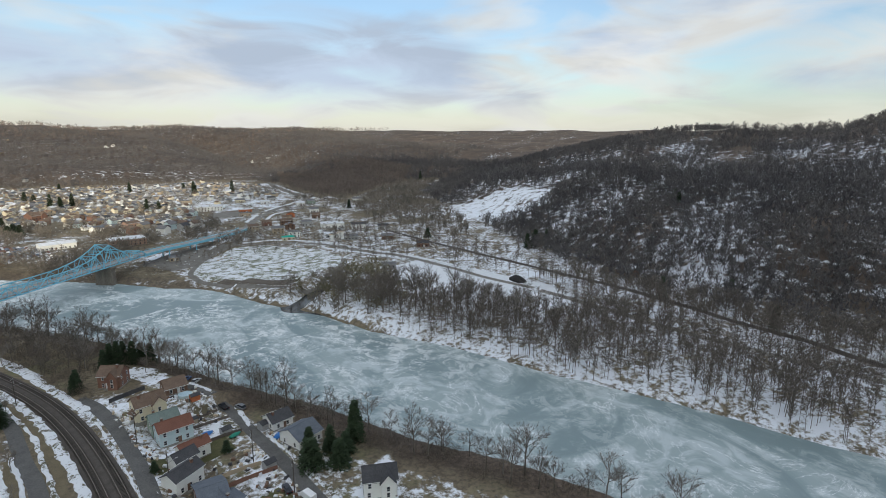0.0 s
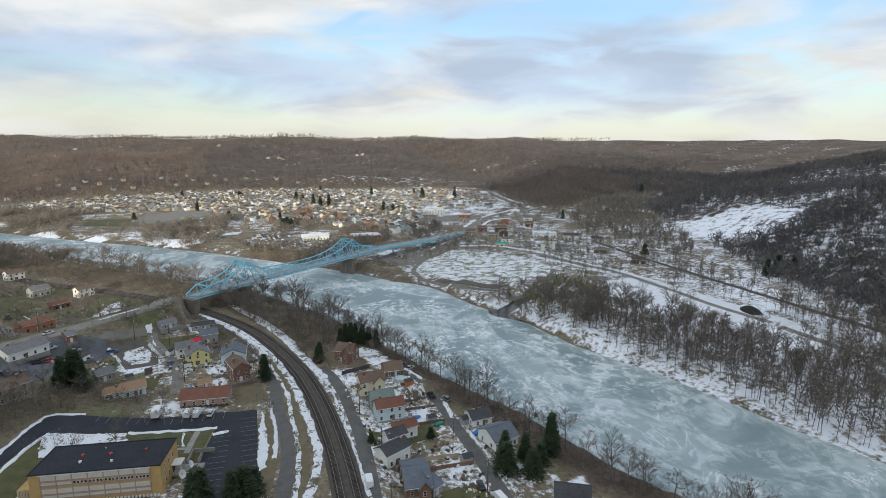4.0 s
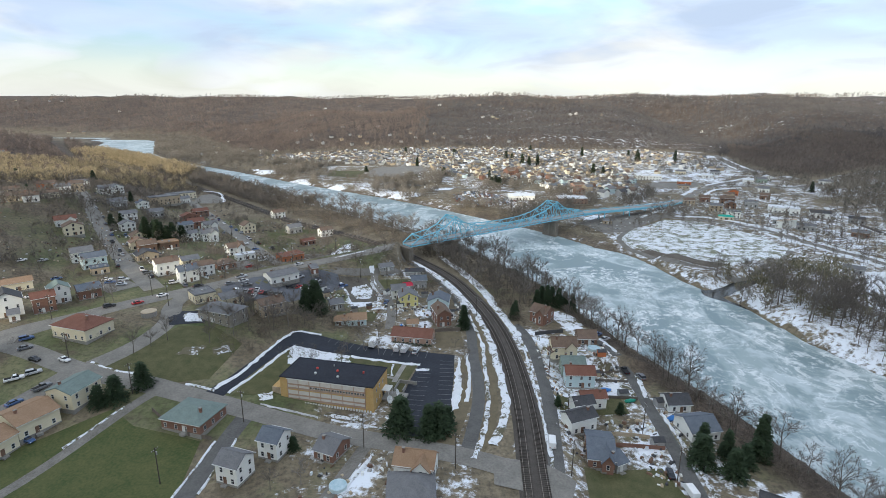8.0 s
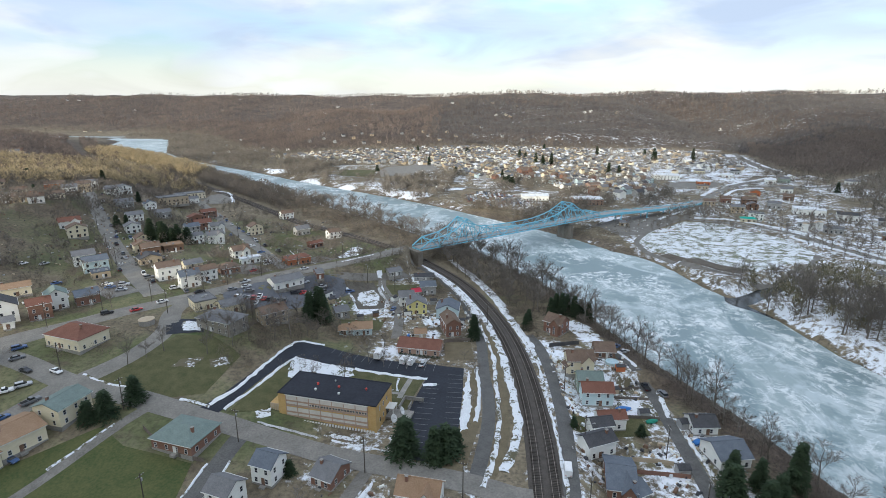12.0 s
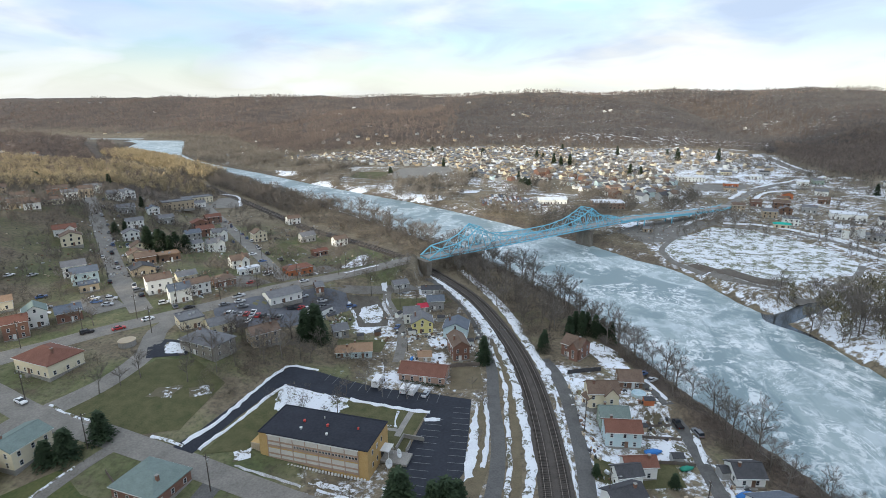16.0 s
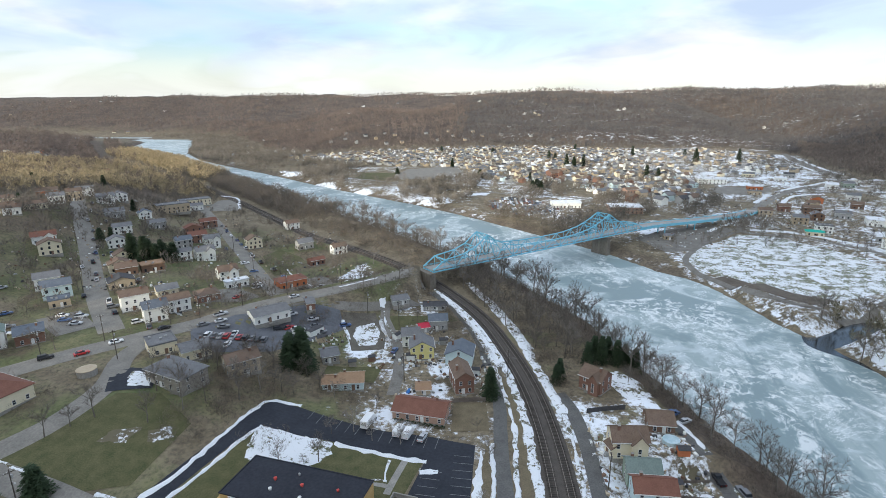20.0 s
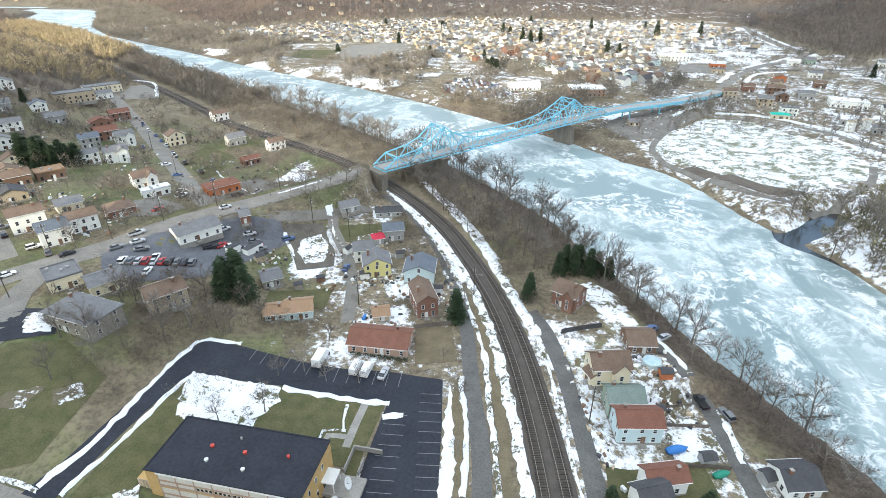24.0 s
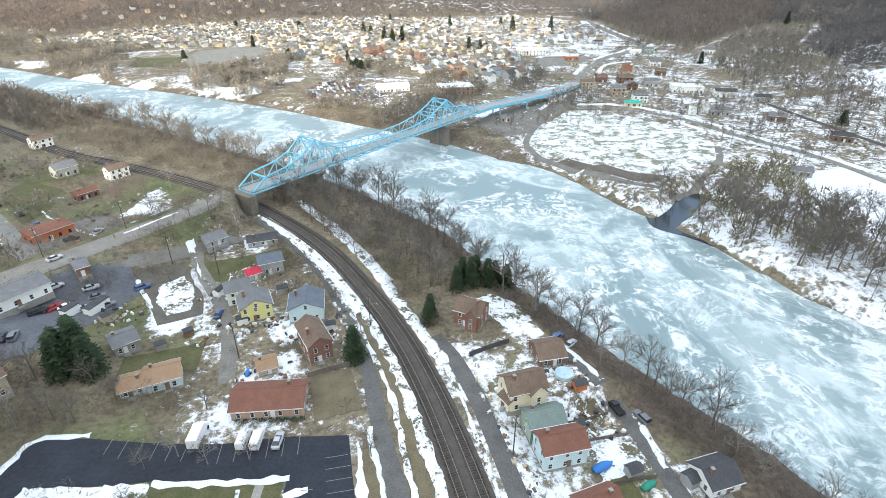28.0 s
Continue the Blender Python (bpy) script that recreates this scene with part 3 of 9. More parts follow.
def tube(bm, pts, radii, n=6, cap=True, mi=0):
    """A tapered round bar through points."""
    rings = []
    for k, p in enumerate(pts):
        p = Vector(p)
        d = (Vector(pts[min(k + 1, len(pts) - 1)]) - Vector(pts[max(k - 1, 0)])).normalized()
        s = d.cross(Vector((0.31, 0.17, 0.93)))
        s = s.normalized() if s.length > 1e-3 else Vector((1, 0, 0))
        t = d.cross(s)
        rings.append([bm.verts.new(p + (s * math.cos(6.2832 * i / n) + t * math.sin(6.2832 * i / n)) * radii[k]) for i in range(n)])
    for r0, r1 in zip(rings, rings[1:]):
        for i in range(n):
            bm.faces.new((r0[i], r0[(i + 1) % n], r1[(i + 1) % n], r1[i])).material_index = mi
    if cap:
        bm.faces.new(rings[0][::-1]).material_index = mi
        bm.faces.new(rings[-1]).material_index = mi


def along(line, step):
    """Points every step metres along a plan line smoothed through its corners: x, y, heading."""
    pts = [Vector((x, y)) for x, y in line]
    out = []
    for k in range(len(pts) - 1):
        p0, p1, p2, p3 = pts[max(k - 1, 0)], pts[k], pts[k + 1], pts[min(k + 2, len(pts) - 1)]
        n = max(1, int((p2 - p1).length / step))
        for i in range(n):
            t = i / n
            out.append(0.5 * (2 * p1 + (p2 - p0) * t + (2 * p0 - 5 * p1 + 4 * p2 - p3) * t * t + (3 * p1 - p0 - 3 * p2 + p3) * t ** 3))
    out.append(pts[-1])
    res = []
    for k, p in enumerate(out):
        d = out[min(k + 1, len(out) - 1)] - out[max(k - 1, 0)]
        res.append((p.x, p.y, math.atan2(d.y, d.x)))
    return res


def strip(name, line, half, material, lift=0.06, step=3.0, cols=4, shift=0.0, crown=0.0, ragged=0.0, label="", category="", kind="structure", seed=1, skirt=0.3, height=None):
    """A band laid on the ground along a plan line: roads, kerbs, snow banks. ragged: unevenness of its edges."""
    rnd = random.Random(seed)
    bm = bmesh.new()
    last = None
    pts = along(line, step)
    for k, (x, y, a) in enumerate(pts):
        nx, ny = -math.sin(a), math.cos(a)
        hw = half(k / max(1, len(pts) - 1)) if callable(half) else half
        wl, wr = hw + rnd.uniform(-ragged, ragged), hw + rnd.uniform(-ragged, ragged)
        row = []
        for c in range(cols + 1):
            o = -wr + (wl + wr) * c / cols + shift
            px, py = x + nx * o, y + ny * o
            u = 2 * c / cols - 1
            z = (height(k / max(1, len(pts) - 1)) if height else gz(px, py)) + lift + crown * (1 - u * u) + (rnd.uniform(0, crown * 0.5) if ragged else 0)
            if c in (0, cols) and skirt:
                z -= 0 if not crown else lift * 0.8
            row.append(bm.verts.new((px, py, z)))
        if last:
            for c in range(cols):
                bm.faces.new((last[c + 1], last[c], row[c], row[c + 1]))
        last = row
    bmesh.ops.recalc_face_normals(bm, faces=bm.faces)
    ob = part(name, bm, material, smooth=True)
    return tagged(ob, label, category, kind=kind)


def sheet(name, poly, material, lift=0.06, label="", category="", kind="structure", parent=None):
    """A flat patch of ground, cut along the ground's own lines and laid on it."""
    bm = bmesh.new()
    f = bm.faces.new([bm.verts.new((x, y, 0)) for x, y in poly])
    if f.normal.z < 0 or sum(poly[k - 1][0] * poly[k][1] - poly[k][0] * poly[k - 1][1] for k in range(len(poly))) < 0:
        f.normal_flip()
    xs, ys = [p[0] for p in poly], [p[1] for p in poly]
    for lines, ax, lo, hi in ((GX, 0, min(xs), max(xs)), (GY, 1, min(ys), max(ys))):
        for v in lines[(lines > lo) & (lines < hi)]:
            co, no = [0, 0, 0], [0, 0, 0]
            co[ax], no[ax] = v, 1
            bmesh.ops.bisect_plane(bm, geom=bm.verts[:] + bm.edges[:] + bm.faces[:], plane_co=co, plane_no=no)
    for v in bm.verts:
        v.co.z = gz(v.co.x, v.co.y) + lift
    return tagged(part(name, bm, material, parent), label, category, kind=kind)


def heap(name, poly, material, rise=0.35, lift=0.03, label="", category="snow", kind="stuff", seed=3):
    """A low bank of snow: a patch whose middle stands higher than its ragged rim."""
    rnd = random.Random(seed)
    ring = []
    for k in range(len(poly)):
        (ax, ay), (bx, by) = poly[k], poly[(k + 1) % len(poly)]
        n = max(1, int(math.hypot(bx - ax, by - ay) / 1.2))
        for i in range(n):
            ring.append((ax + (bx - ax) * i / n + rnd.uniform(-0.4, 0.4), ay + (by - ay) * i / n + rnd.uniform(-0.4, 0.4)))
    ob = sheet(name, ring, material, lift, label, category, kind)
    me = ob.data
    co = np.zeros(len(me.vertices) * 3)
    me.vertices.foreach_get("co", co)
    co = co.reshape(-1, 3)
    d, _ = seg_dist(co[:, 0], co[:, 1], poly, True)
    co[:, 2] += rise * ease(d / 1.5) * (0.8 + 0.3 * ripple(co[:, 0], co[:, 1], 5, seed))
    me.vertices.foreach_set("co", co.ravel())
    me.shade_smooth()
    return ob


# ==== ground, river ice
YARD_SNOW = [
    ([(37, 190), (42.5, 191), (41.5, 200), (37, 199)], 0.56),
    ([(36.6, 181), (41, 182), (41, 188), (37, 188)], 0.56),
    ([(37, 171), (41.5, 172), (41.5, 178), (37, 177)], 0.56),
    ([(36, 160), (41, 160), (41.4, 166), (37, 168)], 0.56),
    ([(49, 214), (58, 214), (63, 206), (58, 203), (51, 207)], 0.56),
    ([(50, 226), (56, 227), (57, 221), (51, 220)], 0.56),
    ([(55, 128), (63.5, 130), (64, 136), (56, 135)], 0.56),
    ([(52, 139), (64, 140), (65, 145), (53, 143)], 0.56),
    ([(56, 118), (63, 119), (63, 125), (57, 124)], 0.56),
    ([(71.5, 108), (86, 113), (94, 118), (88, 104), (74, 98)], 0.56),
    ([(72, 153), (75, 153), (74, 160), (71, 160)], 0.56),
    ([(-20, 202), (-11, 204), (-7, 209), (-19, 210)], 0.56),
    ([(-10, 224), (-4, 224), (-4, 230), (-10, 230)], 0.56),
    ([(-22, 201), (-14, 191), (-24, 190), (-32, 194), (-30, 200)], 0.49),
    ([(-44, 237), (-33, 238), (-33, 250), (-43, 248)], 0.49),
    ([(-6, 216), (-4, 205), (-10, 205), (-14, 214)], 0.56),
    ([(-75, 318), (-60, 322), (-56, 334), (-70, 336)], 0.56),
    ([(-24, 117), (-16, 119), (-18, 110), (-26, 108)], 0.56),
    ([(-118, 139), (-113, 134.5), (-110, 139), (-114, 144)], 0.56),
    ([(-122, 150), (-118.5, 147), (-116.5, 152), (-119, 155)], 0.56),
    ([(-30, 128.5), (-36, 127), (-35, 122), (-33, 121)], 0.56),
    ([(-18, 274), (-13, 276), (-14, 281), (-20, 279)], 0.56),
    ([(-26, 254), (-22, 251), (-20, 256), (-24, 259)], 0.56),
    ([(-47, 254), (-36.1, 252.4), (-34.3, 236), (-37, 231), (-44.5, 232), (-48, 248)], 0.56),
    ([(-34.2, 251.0), (-30.3, 243.6), (-28.0, 233.4), (-29.5, 228), (-32.5, 228), (-33.1, 237.6)], 0.56),
    ([(-13.2, 228.6), (-6.1, 228.7), (-6.2, 220.6), (-13.4, 221.3)], 0.56),
    ([(-70, 348), (-62.4, 352), (-53, 334), (-51, 302), (-56.3, 299), (-69, 334)], 0.49),
    ([(51.2, 180.8), (62.2, 180.2), (64.9, 175.1), (65.3, 167.4), (56.8, 168.2), (53.5, 175.2)], 0.49),
    ([(50.8, 228.8), (55.9, 227.2), (56.3, 219.6), (50.1, 220.1)], 0.49),
    ([(55.9, 215.1), (60.2, 212.7), (61.2, 204.0), (56.0, 203.7), (52.9, 210.3)], 0.56),
    ([(38.3, 202.6), (44.4, 201.7), (46.2, 196.7), (40.0, 195.6)], 0.49),
    ([(51.0, 200.3), (52.9, 195.1), (53.0, 190.5), (49.3, 193.9)], 0.56),
    ([(12.6, 236), (10.6, 226), (8.8, 232), (7.2, 244), (9, 248)], 0.49),
    ([(-2, 240), (3, 238), (4, 230), (-1, 230)], 0.49),
    ([(-20, 246), (-10, 250), (-8, 246), (-18, 240)], 0.49),
    ([(-6, 262), (0, 264), (2, 256), (-4, 254)], 0.49),
    ([(-148, 632), (-126, 644), (-116, 618), (-140, 604)], 0.6),
    ([(-62, 588), (-36, 595), (-24, 556), (-50, 556)], 0.58),
    ([(-290, 800), (-250, 790), (-225, 745), (-262, 755)], 0.56),
    ([(-205, 695), (-180, 695), (-162, 656), (-188, 656)], 0.55),
    ([(118, 446), (138, 462), (146, 448), (130, 436)], 0.58),
    ([(-24, 624), (14, 617), (8, 598), (-15, 602)], 0.52),
    ([(60, 600), (110, 585), (130, 560), (90, 570)], 0.5),
]


# the brown wooded nose behind the town, and the open snow at its foot
NOSE = [(440, 632), (560, 720), (690, 795), (800, 900), (760, 1150), (560, 1080), (485, 905), (446, 795), (430, 690)]
SNOWY_TOWN = [(255, 640), (300, 640), (345, 640), (390, 690), (415, 780), (448, 900), (460, 1010), (330, 1040), (240, 1030), (180, 960), (230, 830), (240, 720)]


def cover_at(X, Y):
    """Shares of snow, green turf and leaf litter."""
    dn, ns = seg_dist(X, Y, NEAR_BANK)
    df, fs = seg_dist(X, Y, FAR_BANK)
    dr, rs = seg_dist(X, Y, RAIL)
    dv, _ = seg_dist(X, Y, VALLEY, True)
    hill = np.where(inside(X, Y, VALLEY), 0, dv)
    across, west = fs < 0, rs > 0
    snowy = np.full(X.shape, 0.12)
    snowy = np.where(across, 0.45 + 0.07 * ripple(X, Y, 90, 21) - 0.03 * ease((180 - X) / 80) - 0.08 * ease((-150 - X) / 200), snowy)
    snowy = np.where(across & (X > 120) & (Y < 420), 0.505 - 0.035 * ease((Y - 250) / 60), snowy)
    snowy = np.where(~west & ~across & (Y < 275), 0.47 - 0.25 * ease((Y - 205) / 14) * ease((X - 20 + (Y - 205) * 0.2) / 6), snowy)
    east = ease((X - 180) / 120) * ease((700 - Y) / 250)
    snowy = np.where(hill > 20, 0.35 + 0.12 * np.maximum(east * ease((950 - X) / 200), 0.45 * ease((X - 120) / 200) * ease((1300 - Y) / 200) * ease((780 - X) / 150)) + 0.06 * ripple(X, Y, 130, 22) - 0.3 * ease((60 - X) / 250), snowy)
    nose = inside(X, Y, NOSE)
    snowy = np.where(nose, 0.26, snowy)
    snowy = np.where(((X - 474) / 50) ** 2 + ((Y - 392) / 78) ** 2 < 1 + 0.3 * ripple(X, Y, 50, 31), 0.535 + 0.03 * ripple(X, Y, 22, 35), snowy)
    snowy = np.where(inside(X, Y, SNOWY_TOWN), 0.49 + 0.05 * ripple(X, Y, 40, 33), snowy)
    snowy = np.where(west & ~across, 0.43 - 0.34 * ease((-30 - X) / 50) - 0.1 * ease((Y - 320) / 60), snowy)
    snowy = np.where(west & ~across & (dr < 14) & (dr > 5), 0.34, snowy)
    snowy = np.where(~west & ~across & (dn < 17), 0.27, snowy)
    snowy = np.where((X < -200) & (Y > 500) & ~across, -0.1, snowy)
    snowy = np.where((X < -380) & (Y > 1000), -0.1, snowy)
    green = np.where(west & ~across, 0.1 + 0.33 * ease((-5 - X) / 40) * ease((520 - Y) / 120) + 0.10 * ripple(X, Y, 40, 23), 0.2)
    green = np.where(~west & ~across & (Y < 260), 0.36, green)
    litter = ease(hill / 60) * (1 - 0.7 * ease((-150 - X) / 40) * ease((560 - Y) / 100) * west)
    litter = np.maximum(litter, ease((20 - dn) / 12))
    litter = np.maximum(litter, np.where(across, 0.6 * ease((14 - df) / 8) * ease((Y - 330) / 40), 0))
    # snow lying in the yards
    for poly, share in YARD_SNOW:
        d, _ = seg_dist(X, Y, poly, True)
        f = np.where(inside(X, Y, poly), ease(0.45 + d / 4), ease(0.45 - d / 3))
        snowy = np.maximum(snowy, snowy * (1 - f) + share * f)
        litter = litter * (1 - f)
    return snowy, np.clip(green, 0, 1), litter


def build_ground():
    nx, ny = len(GX), len(GY)
    X, Y = np.meshgrid(GX, GY, indexing="ij")
    verts = np.stack([X, Y, GZ], -1).reshape(-1, 3)
    i, j = np.meshgrid(np.arange(nx - 1), np.arange(ny - 1), indexing="ij")
    a = (i * ny + j).ravel()
    faces = np.stack([a, a + ny, a + ny + 1, a + 1], -1)
    me = bpy.data.meshes.new("ground")
    me.from_pydata(verts.tolist(), [], faces.tolist())
    me.materials.append(ground_cover)
    s, g, l = cover_at(X, Y)
    at = me.color_attributes.new("cover", "FLOAT_COLOR", "POINT")
    rgba = np.stack([np.clip(s, 0, 1), g, l, np.ones_like(s)], -1).reshape(-1)
    at.data.foreach_set("color", rgba.astype(np.float32))
    me.shade_smooth()
    return tagged(new("ground", me), "winter ground of dead grass, turf, leaf litter and patchy snow", "ground", kind="structure")


build_ground()
bm = bmesh.new()
prev = None
nb, fb = along(NEAR_BANK, 12), along(FAR_BANK, 12)
count = 260
for k in range(count + 1):
    pa, pb = nb[round(k / count * (len(nb) - 1))], fb[round(k / count * (len(fb) - 1))]
    row = [bm.verts.new((pa[0] + (pb[0] - pa[0]) * c, pa[1] + (pb[1] - pa[1]) * c, WATER)) for c in (-0.08, 0.25, 0.5, 0.75, 1.08)]
    if prev:
        for c in range(4):
            bm.faces.new((prev[c], prev[c + 1], row[c + 1], row[c]))
    prev = row
bmesh.ops.recalc_face_normals(bm, faces=bm.faces)
tagged(part("river_ice", bm, river_ice, smooth=True), "frozen river of gray-green ice with white broken ridges", "frozen river", kind="structure")

# ==== railway
strip("ballast_bed", RAIL[2:18], 4.4, ballast, 0.10, 3.0, 6, crown=0.35, label="dark gravel bed under two railway tracks", category="railway bed")
for name, off in (("rail", -2.05 - 0.75), ("rail", -2.05 + 0.75), ("rail", 2.05 - 0.75), ("rail", 2.05 + 0.75)):
    bm = bmesh.new()
    pts = along(RAIL[2:18], 4.0)
    for (x0, y0, a0), (x1, y1, a1) in zip(pts, pts[1:]):
        p = (x0 - math.sin(a0) * off, y0 + math.cos(a0) * off, gz(x0, y0) + 0.57)
        q = (x1 - math.sin(a1) * off, y1 + math.cos(a1) * off, gz(x1, y1) + 0.57)
        beam(bm, p, q, 0.10, 0.16)
    tagged(part(name, bm, rail_steel), "steel rail on wooden sleepers", "rail", group="railway rails", kind="structure")

tie_mesh = mesh_of("sleeper", box_bm(-0.13, -1.3, 0, 0.13, 1.3, 0.17), ties)
track_bed = tagged(new("sleepers"), "dark wooden sleepers of two tracks", "sleepers", kind="structure")
placed = 0
joined = bmesh.new()
for side in (-2.05, 2.05):
    for x, y, a in along(RAIL[2:17], 0.62):
        if y < 84:
            continue
        px, py = x - math.sin(a) * side, y + math.cos(a) * side
        z = gz(x, y) + 0.31
        if 118 < y < 210 and placed < 300:
            ob = new("sleeper", tie_mesh)
            ob.parent, ob.matrix_basis = track_bed, pose(px, py, z, 0, 0, math.degrees(a))
            placed += 1
        else:
            c, s = math.cos(a), math.sin(a)
            beam(joined, (px + s * 1.3, py - c * 1.3, z + 0.08), (px - s * 1.3, py + c * 1.3, z + 0.08), 0.26, 0.17)
tagged(part("far_sleepers", joined, ties, track_bed), kind="stuff")

# ==== roads, lots and snow banks
PILE = (272, 203)
MAIN = [(-210, 128), (-180, 158)] + APPROACH
strip("main_road", MAIN, 5.3, asphalt, 0.10, 3, 4, label="gray two-lane asphalt road leading to the bridge", category="road")
strip("street", [(-131, 228), (-166, 267), (-215, 327), (-257, 377), (-285, 412)], 4.4, asphalt, 0.10, 4, 3, label="gray residential street climbing the slope", category="street")
strip("street", [(-88, 284), (-96, 293), (-143, 363), (-191, 432), (-235, 493), (-270, 540)], 4.0, asphalt, 0.10, 4, 3, label="gray residential street between houses", category="street")
strip("street", [(-164, 176), (-142, 168), (-121, 158.5), (-107, 155), (-86, 149.4), (-60, 142.2), (-36.5, 134.8), (-13, 128.4), (7, 122.7), (21, 116.5), (31, 112)], 3.6, asphalt, 0.11, 3, 4, label="worn gray street in front of the yellow school", category="street")
strip("street", [(-121, 158), (-126, 146), (-132, 134), (-138, 118)], 3.4, asphalt, 0.10, 3, 3, label="worn gray side street", category="street")
strip("street", [(-112, 222), (-112.5, 208), (-106, 190), (-108, 174), (-117, 160)], 3.8, asphalt, 0.12, 3, 3, label="curved gray street beside the corner lot", category="street")
strip("alley", [(-108, 104), (-100.4, 123), (-93, 142), (-88, 150)], 1.7, gravel, 0.10, 3, 2, label="narrow muddy alley", category="alley")
strip("street", [(-58, 141), (-59.5, 132), (-60.5, 122), (-62, 104)], 2.6, lane_asphalt, 0.10, 3, 3, label="narrow gray side street", category="street")
strip("alley", [(-20, 130), (-21.5, 126), (-28.5, 104)], 1.8, gravel, 0.10, 3, 2, label="gravel alley edged with snow", category="alley")
WEST_LANE = [(6, 121), (9, 135), (11.5, 150), (12.2, 165), (11.7, 177), (11.7, 190), (11.6, 206), (8.8, 228), (5.4, 248), (-1.2, 269), (-11, 291), (-20, 304)]
strip("lane", WEST_LANE, 2.0, lane_asphalt, 0.10, 3, 3, label="gray lane beside the railway", category="lane")
strip("lane", [(28.5, 110), (31.6, 131), (34, 150), (35, 168), (35.2, 184), (34.6, 194), (33.6, 203), (31, 212)], 2.2, lane_asphalt, 0.10, 3, 3, label="gray lane along the riverside houses", category="lane")
strip("lane", [(63, 92), (64.8, 109), (66.9, 132), (67.6, 148), (68.2, 165), (68.6, 175), (66, 183), (65, 190), (62, 199)], 2.1, lane_asphalt, 0.10, 3, 3, label="gray lane above the river bank", category="lane")
strip("lane", [(-74, 259), (-55, 267), (-38, 276.5), (-26, 285), (-15, 291)], 1.7, gravel, 0.10, 3, 2, label="gravel lane below the bridge road", category="lane")
strip("lane", [(-37, 277), (-36.5, 270), (-31, 255), (-26, 240), (-23, 223), (-22.5, 207)], 2.0, gravel, 0.11, 3, 2, label="muddy gravel lane between yards", category="lane")
sheet("level_crossing", [(14, 123), (13, 112), (31, 106), (34, 114), (27, 120)], asphalt, 0.22, "worn gray asphalt at the railway crossing", "crossing")

# school lot, laid in fresh asphalt
LOT = [(-74.5, 149.5), (-70.5, 157), (-65, 172), (-59.5, 190), (-56.5, 195), (-47, 193.5), (-37, 191), (-22, 187.4), (-7.3, 186), (4.6, 183), (4, 167), (2.8, 148), (-4.5, 131), (-12.6, 132.5), (-13.4, 150), (-11.6, 161.3), (-8.4, 175.5), (-20, 177), (-34, 180.7), (-54.6, 181.8), (-57.5, 178), (-63, 163), (-68.3, 147.8)]
sheet("parking_lot", LOT, fresh_asphalt, 0.12, "fresh black asphalt car park and drive", "parking lot")
sheet("dealer_lot", [(-103, 232), (-92.4, 247), (-66, 262), (-55, 265), (-50, 256), (-56, 244), (-69, 225), (-88, 216.5), (-97, 222)], surf("lot_gray", (0.09, 0.095, 0.11), (0.15, 0.155, 0.17), 6, 0.85, 0.1), 0.13, "dark gray asphalt lot of the car dealer", "parking lot")
sheet("gravel_lot", [(-54, 265), (-41, 271.5), (-33, 255), (-31.5, 240), (-43, 236), (-48, 250)], surf("yard_mud", (0.085, 0.075, 0.062), (0.16, 0.145, 0.12), 4, 0.95, 0.4), 0.09, "muddy yard round a patch of snow", "yard")
sheet("store_lot", [(-92, 290), (-78, 282), (-62, 292), (-70, 318), (-82, 326), (-96, 312)], gravel, 0.10, "gray worn lot beside the orange store", "parking lot")
sheet("gas_lot", [(-113, 262), (-101, 268), (-96, 280), (-112, 288), (-122, 274)], gravel, 0.10, "pale worn concrete lot", "parking lot")
sheet("tarmac_yard", [(-148, 222), (-140, 232), (-158, 247), (-168, 236)], asphalt, 0.10, "asphalt yard with parked cars", "parking lot")
sheet("patio", [(-112, 202), (-96, 201), (-92, 191), (-104, 187)], fresh_asphalt, 0.12, "dark asphalt pad beside the corner field", "parking lot")
sheet("school_lawn", [(-54, 181), (-34, 180), (-20, 176.3), (-9, 174.8), (-12.6, 161), (-14, 152), (-16.5, 157.5), (-48, 164.8), (-52.5, 152), (-66, 148), (-62, 163), (-56.5, 178)], lawn, 0.10, "school lawn of faded green grass", "lawn")
sheet("turf_field", [(-122, 118), (-98, 140), (-88, 133), (-67, 128), (-63.5, 104), (-70, 92), (-112, 92)], surf("turf", (0.052, 0.074, 0.024), (0.115, 0.115, 0.045), 6, 0.95, 0.4), 0.08, "open green turf field", "lawn")
sheet("corner_field", [(-118, 158), (-104, 176), (-100, 187), (-88, 189), (-73, 178), (-76, 156), (-86, 152.5), (-104, 158)], lawn, 0.08, "sloping green corner field", "lawn")
sheet("side_lawn", [(-2.5, 204), (7.5, 205), (8.6, 190), (-2.5, 189)], dead_grass, 0.09, "fenced brown lawn", "lawn")
sheet("front_lawn", [(-48, 213), (-30, 214), (-29, 226), (-48, 222)], lawn, 0.09, "green back lawn", "lawn")
sheet("north_lawn", [(-35, 271.4), (-18.2, 273.7), (-8.5, 277.0), (-4.6, 269.0), (-17.6, 261.7), (-26.4, 257.3), (-30.5, 258)], lawn, 0.09, "green yard with patches of snow", "lawn")
sheet("east_lawn", [(38, 158), (60, 161), (60, 150), (36, 148)], lawn, 0.09, "muddy green yard", "lawn")
sheet("east_lawn", [(38, 122), (60, 124), (62, 110), (36, 108)], lawn, 0.09, "muddy green yard", "lawn")
sheet("store_lawn", [(-130, 362), (-125.0, 378), (-107, 362.6), (-100.9, 354.2), (-120.3, 344)], lawn, 0.09, "green lawn beside the hillside street", "lawn")
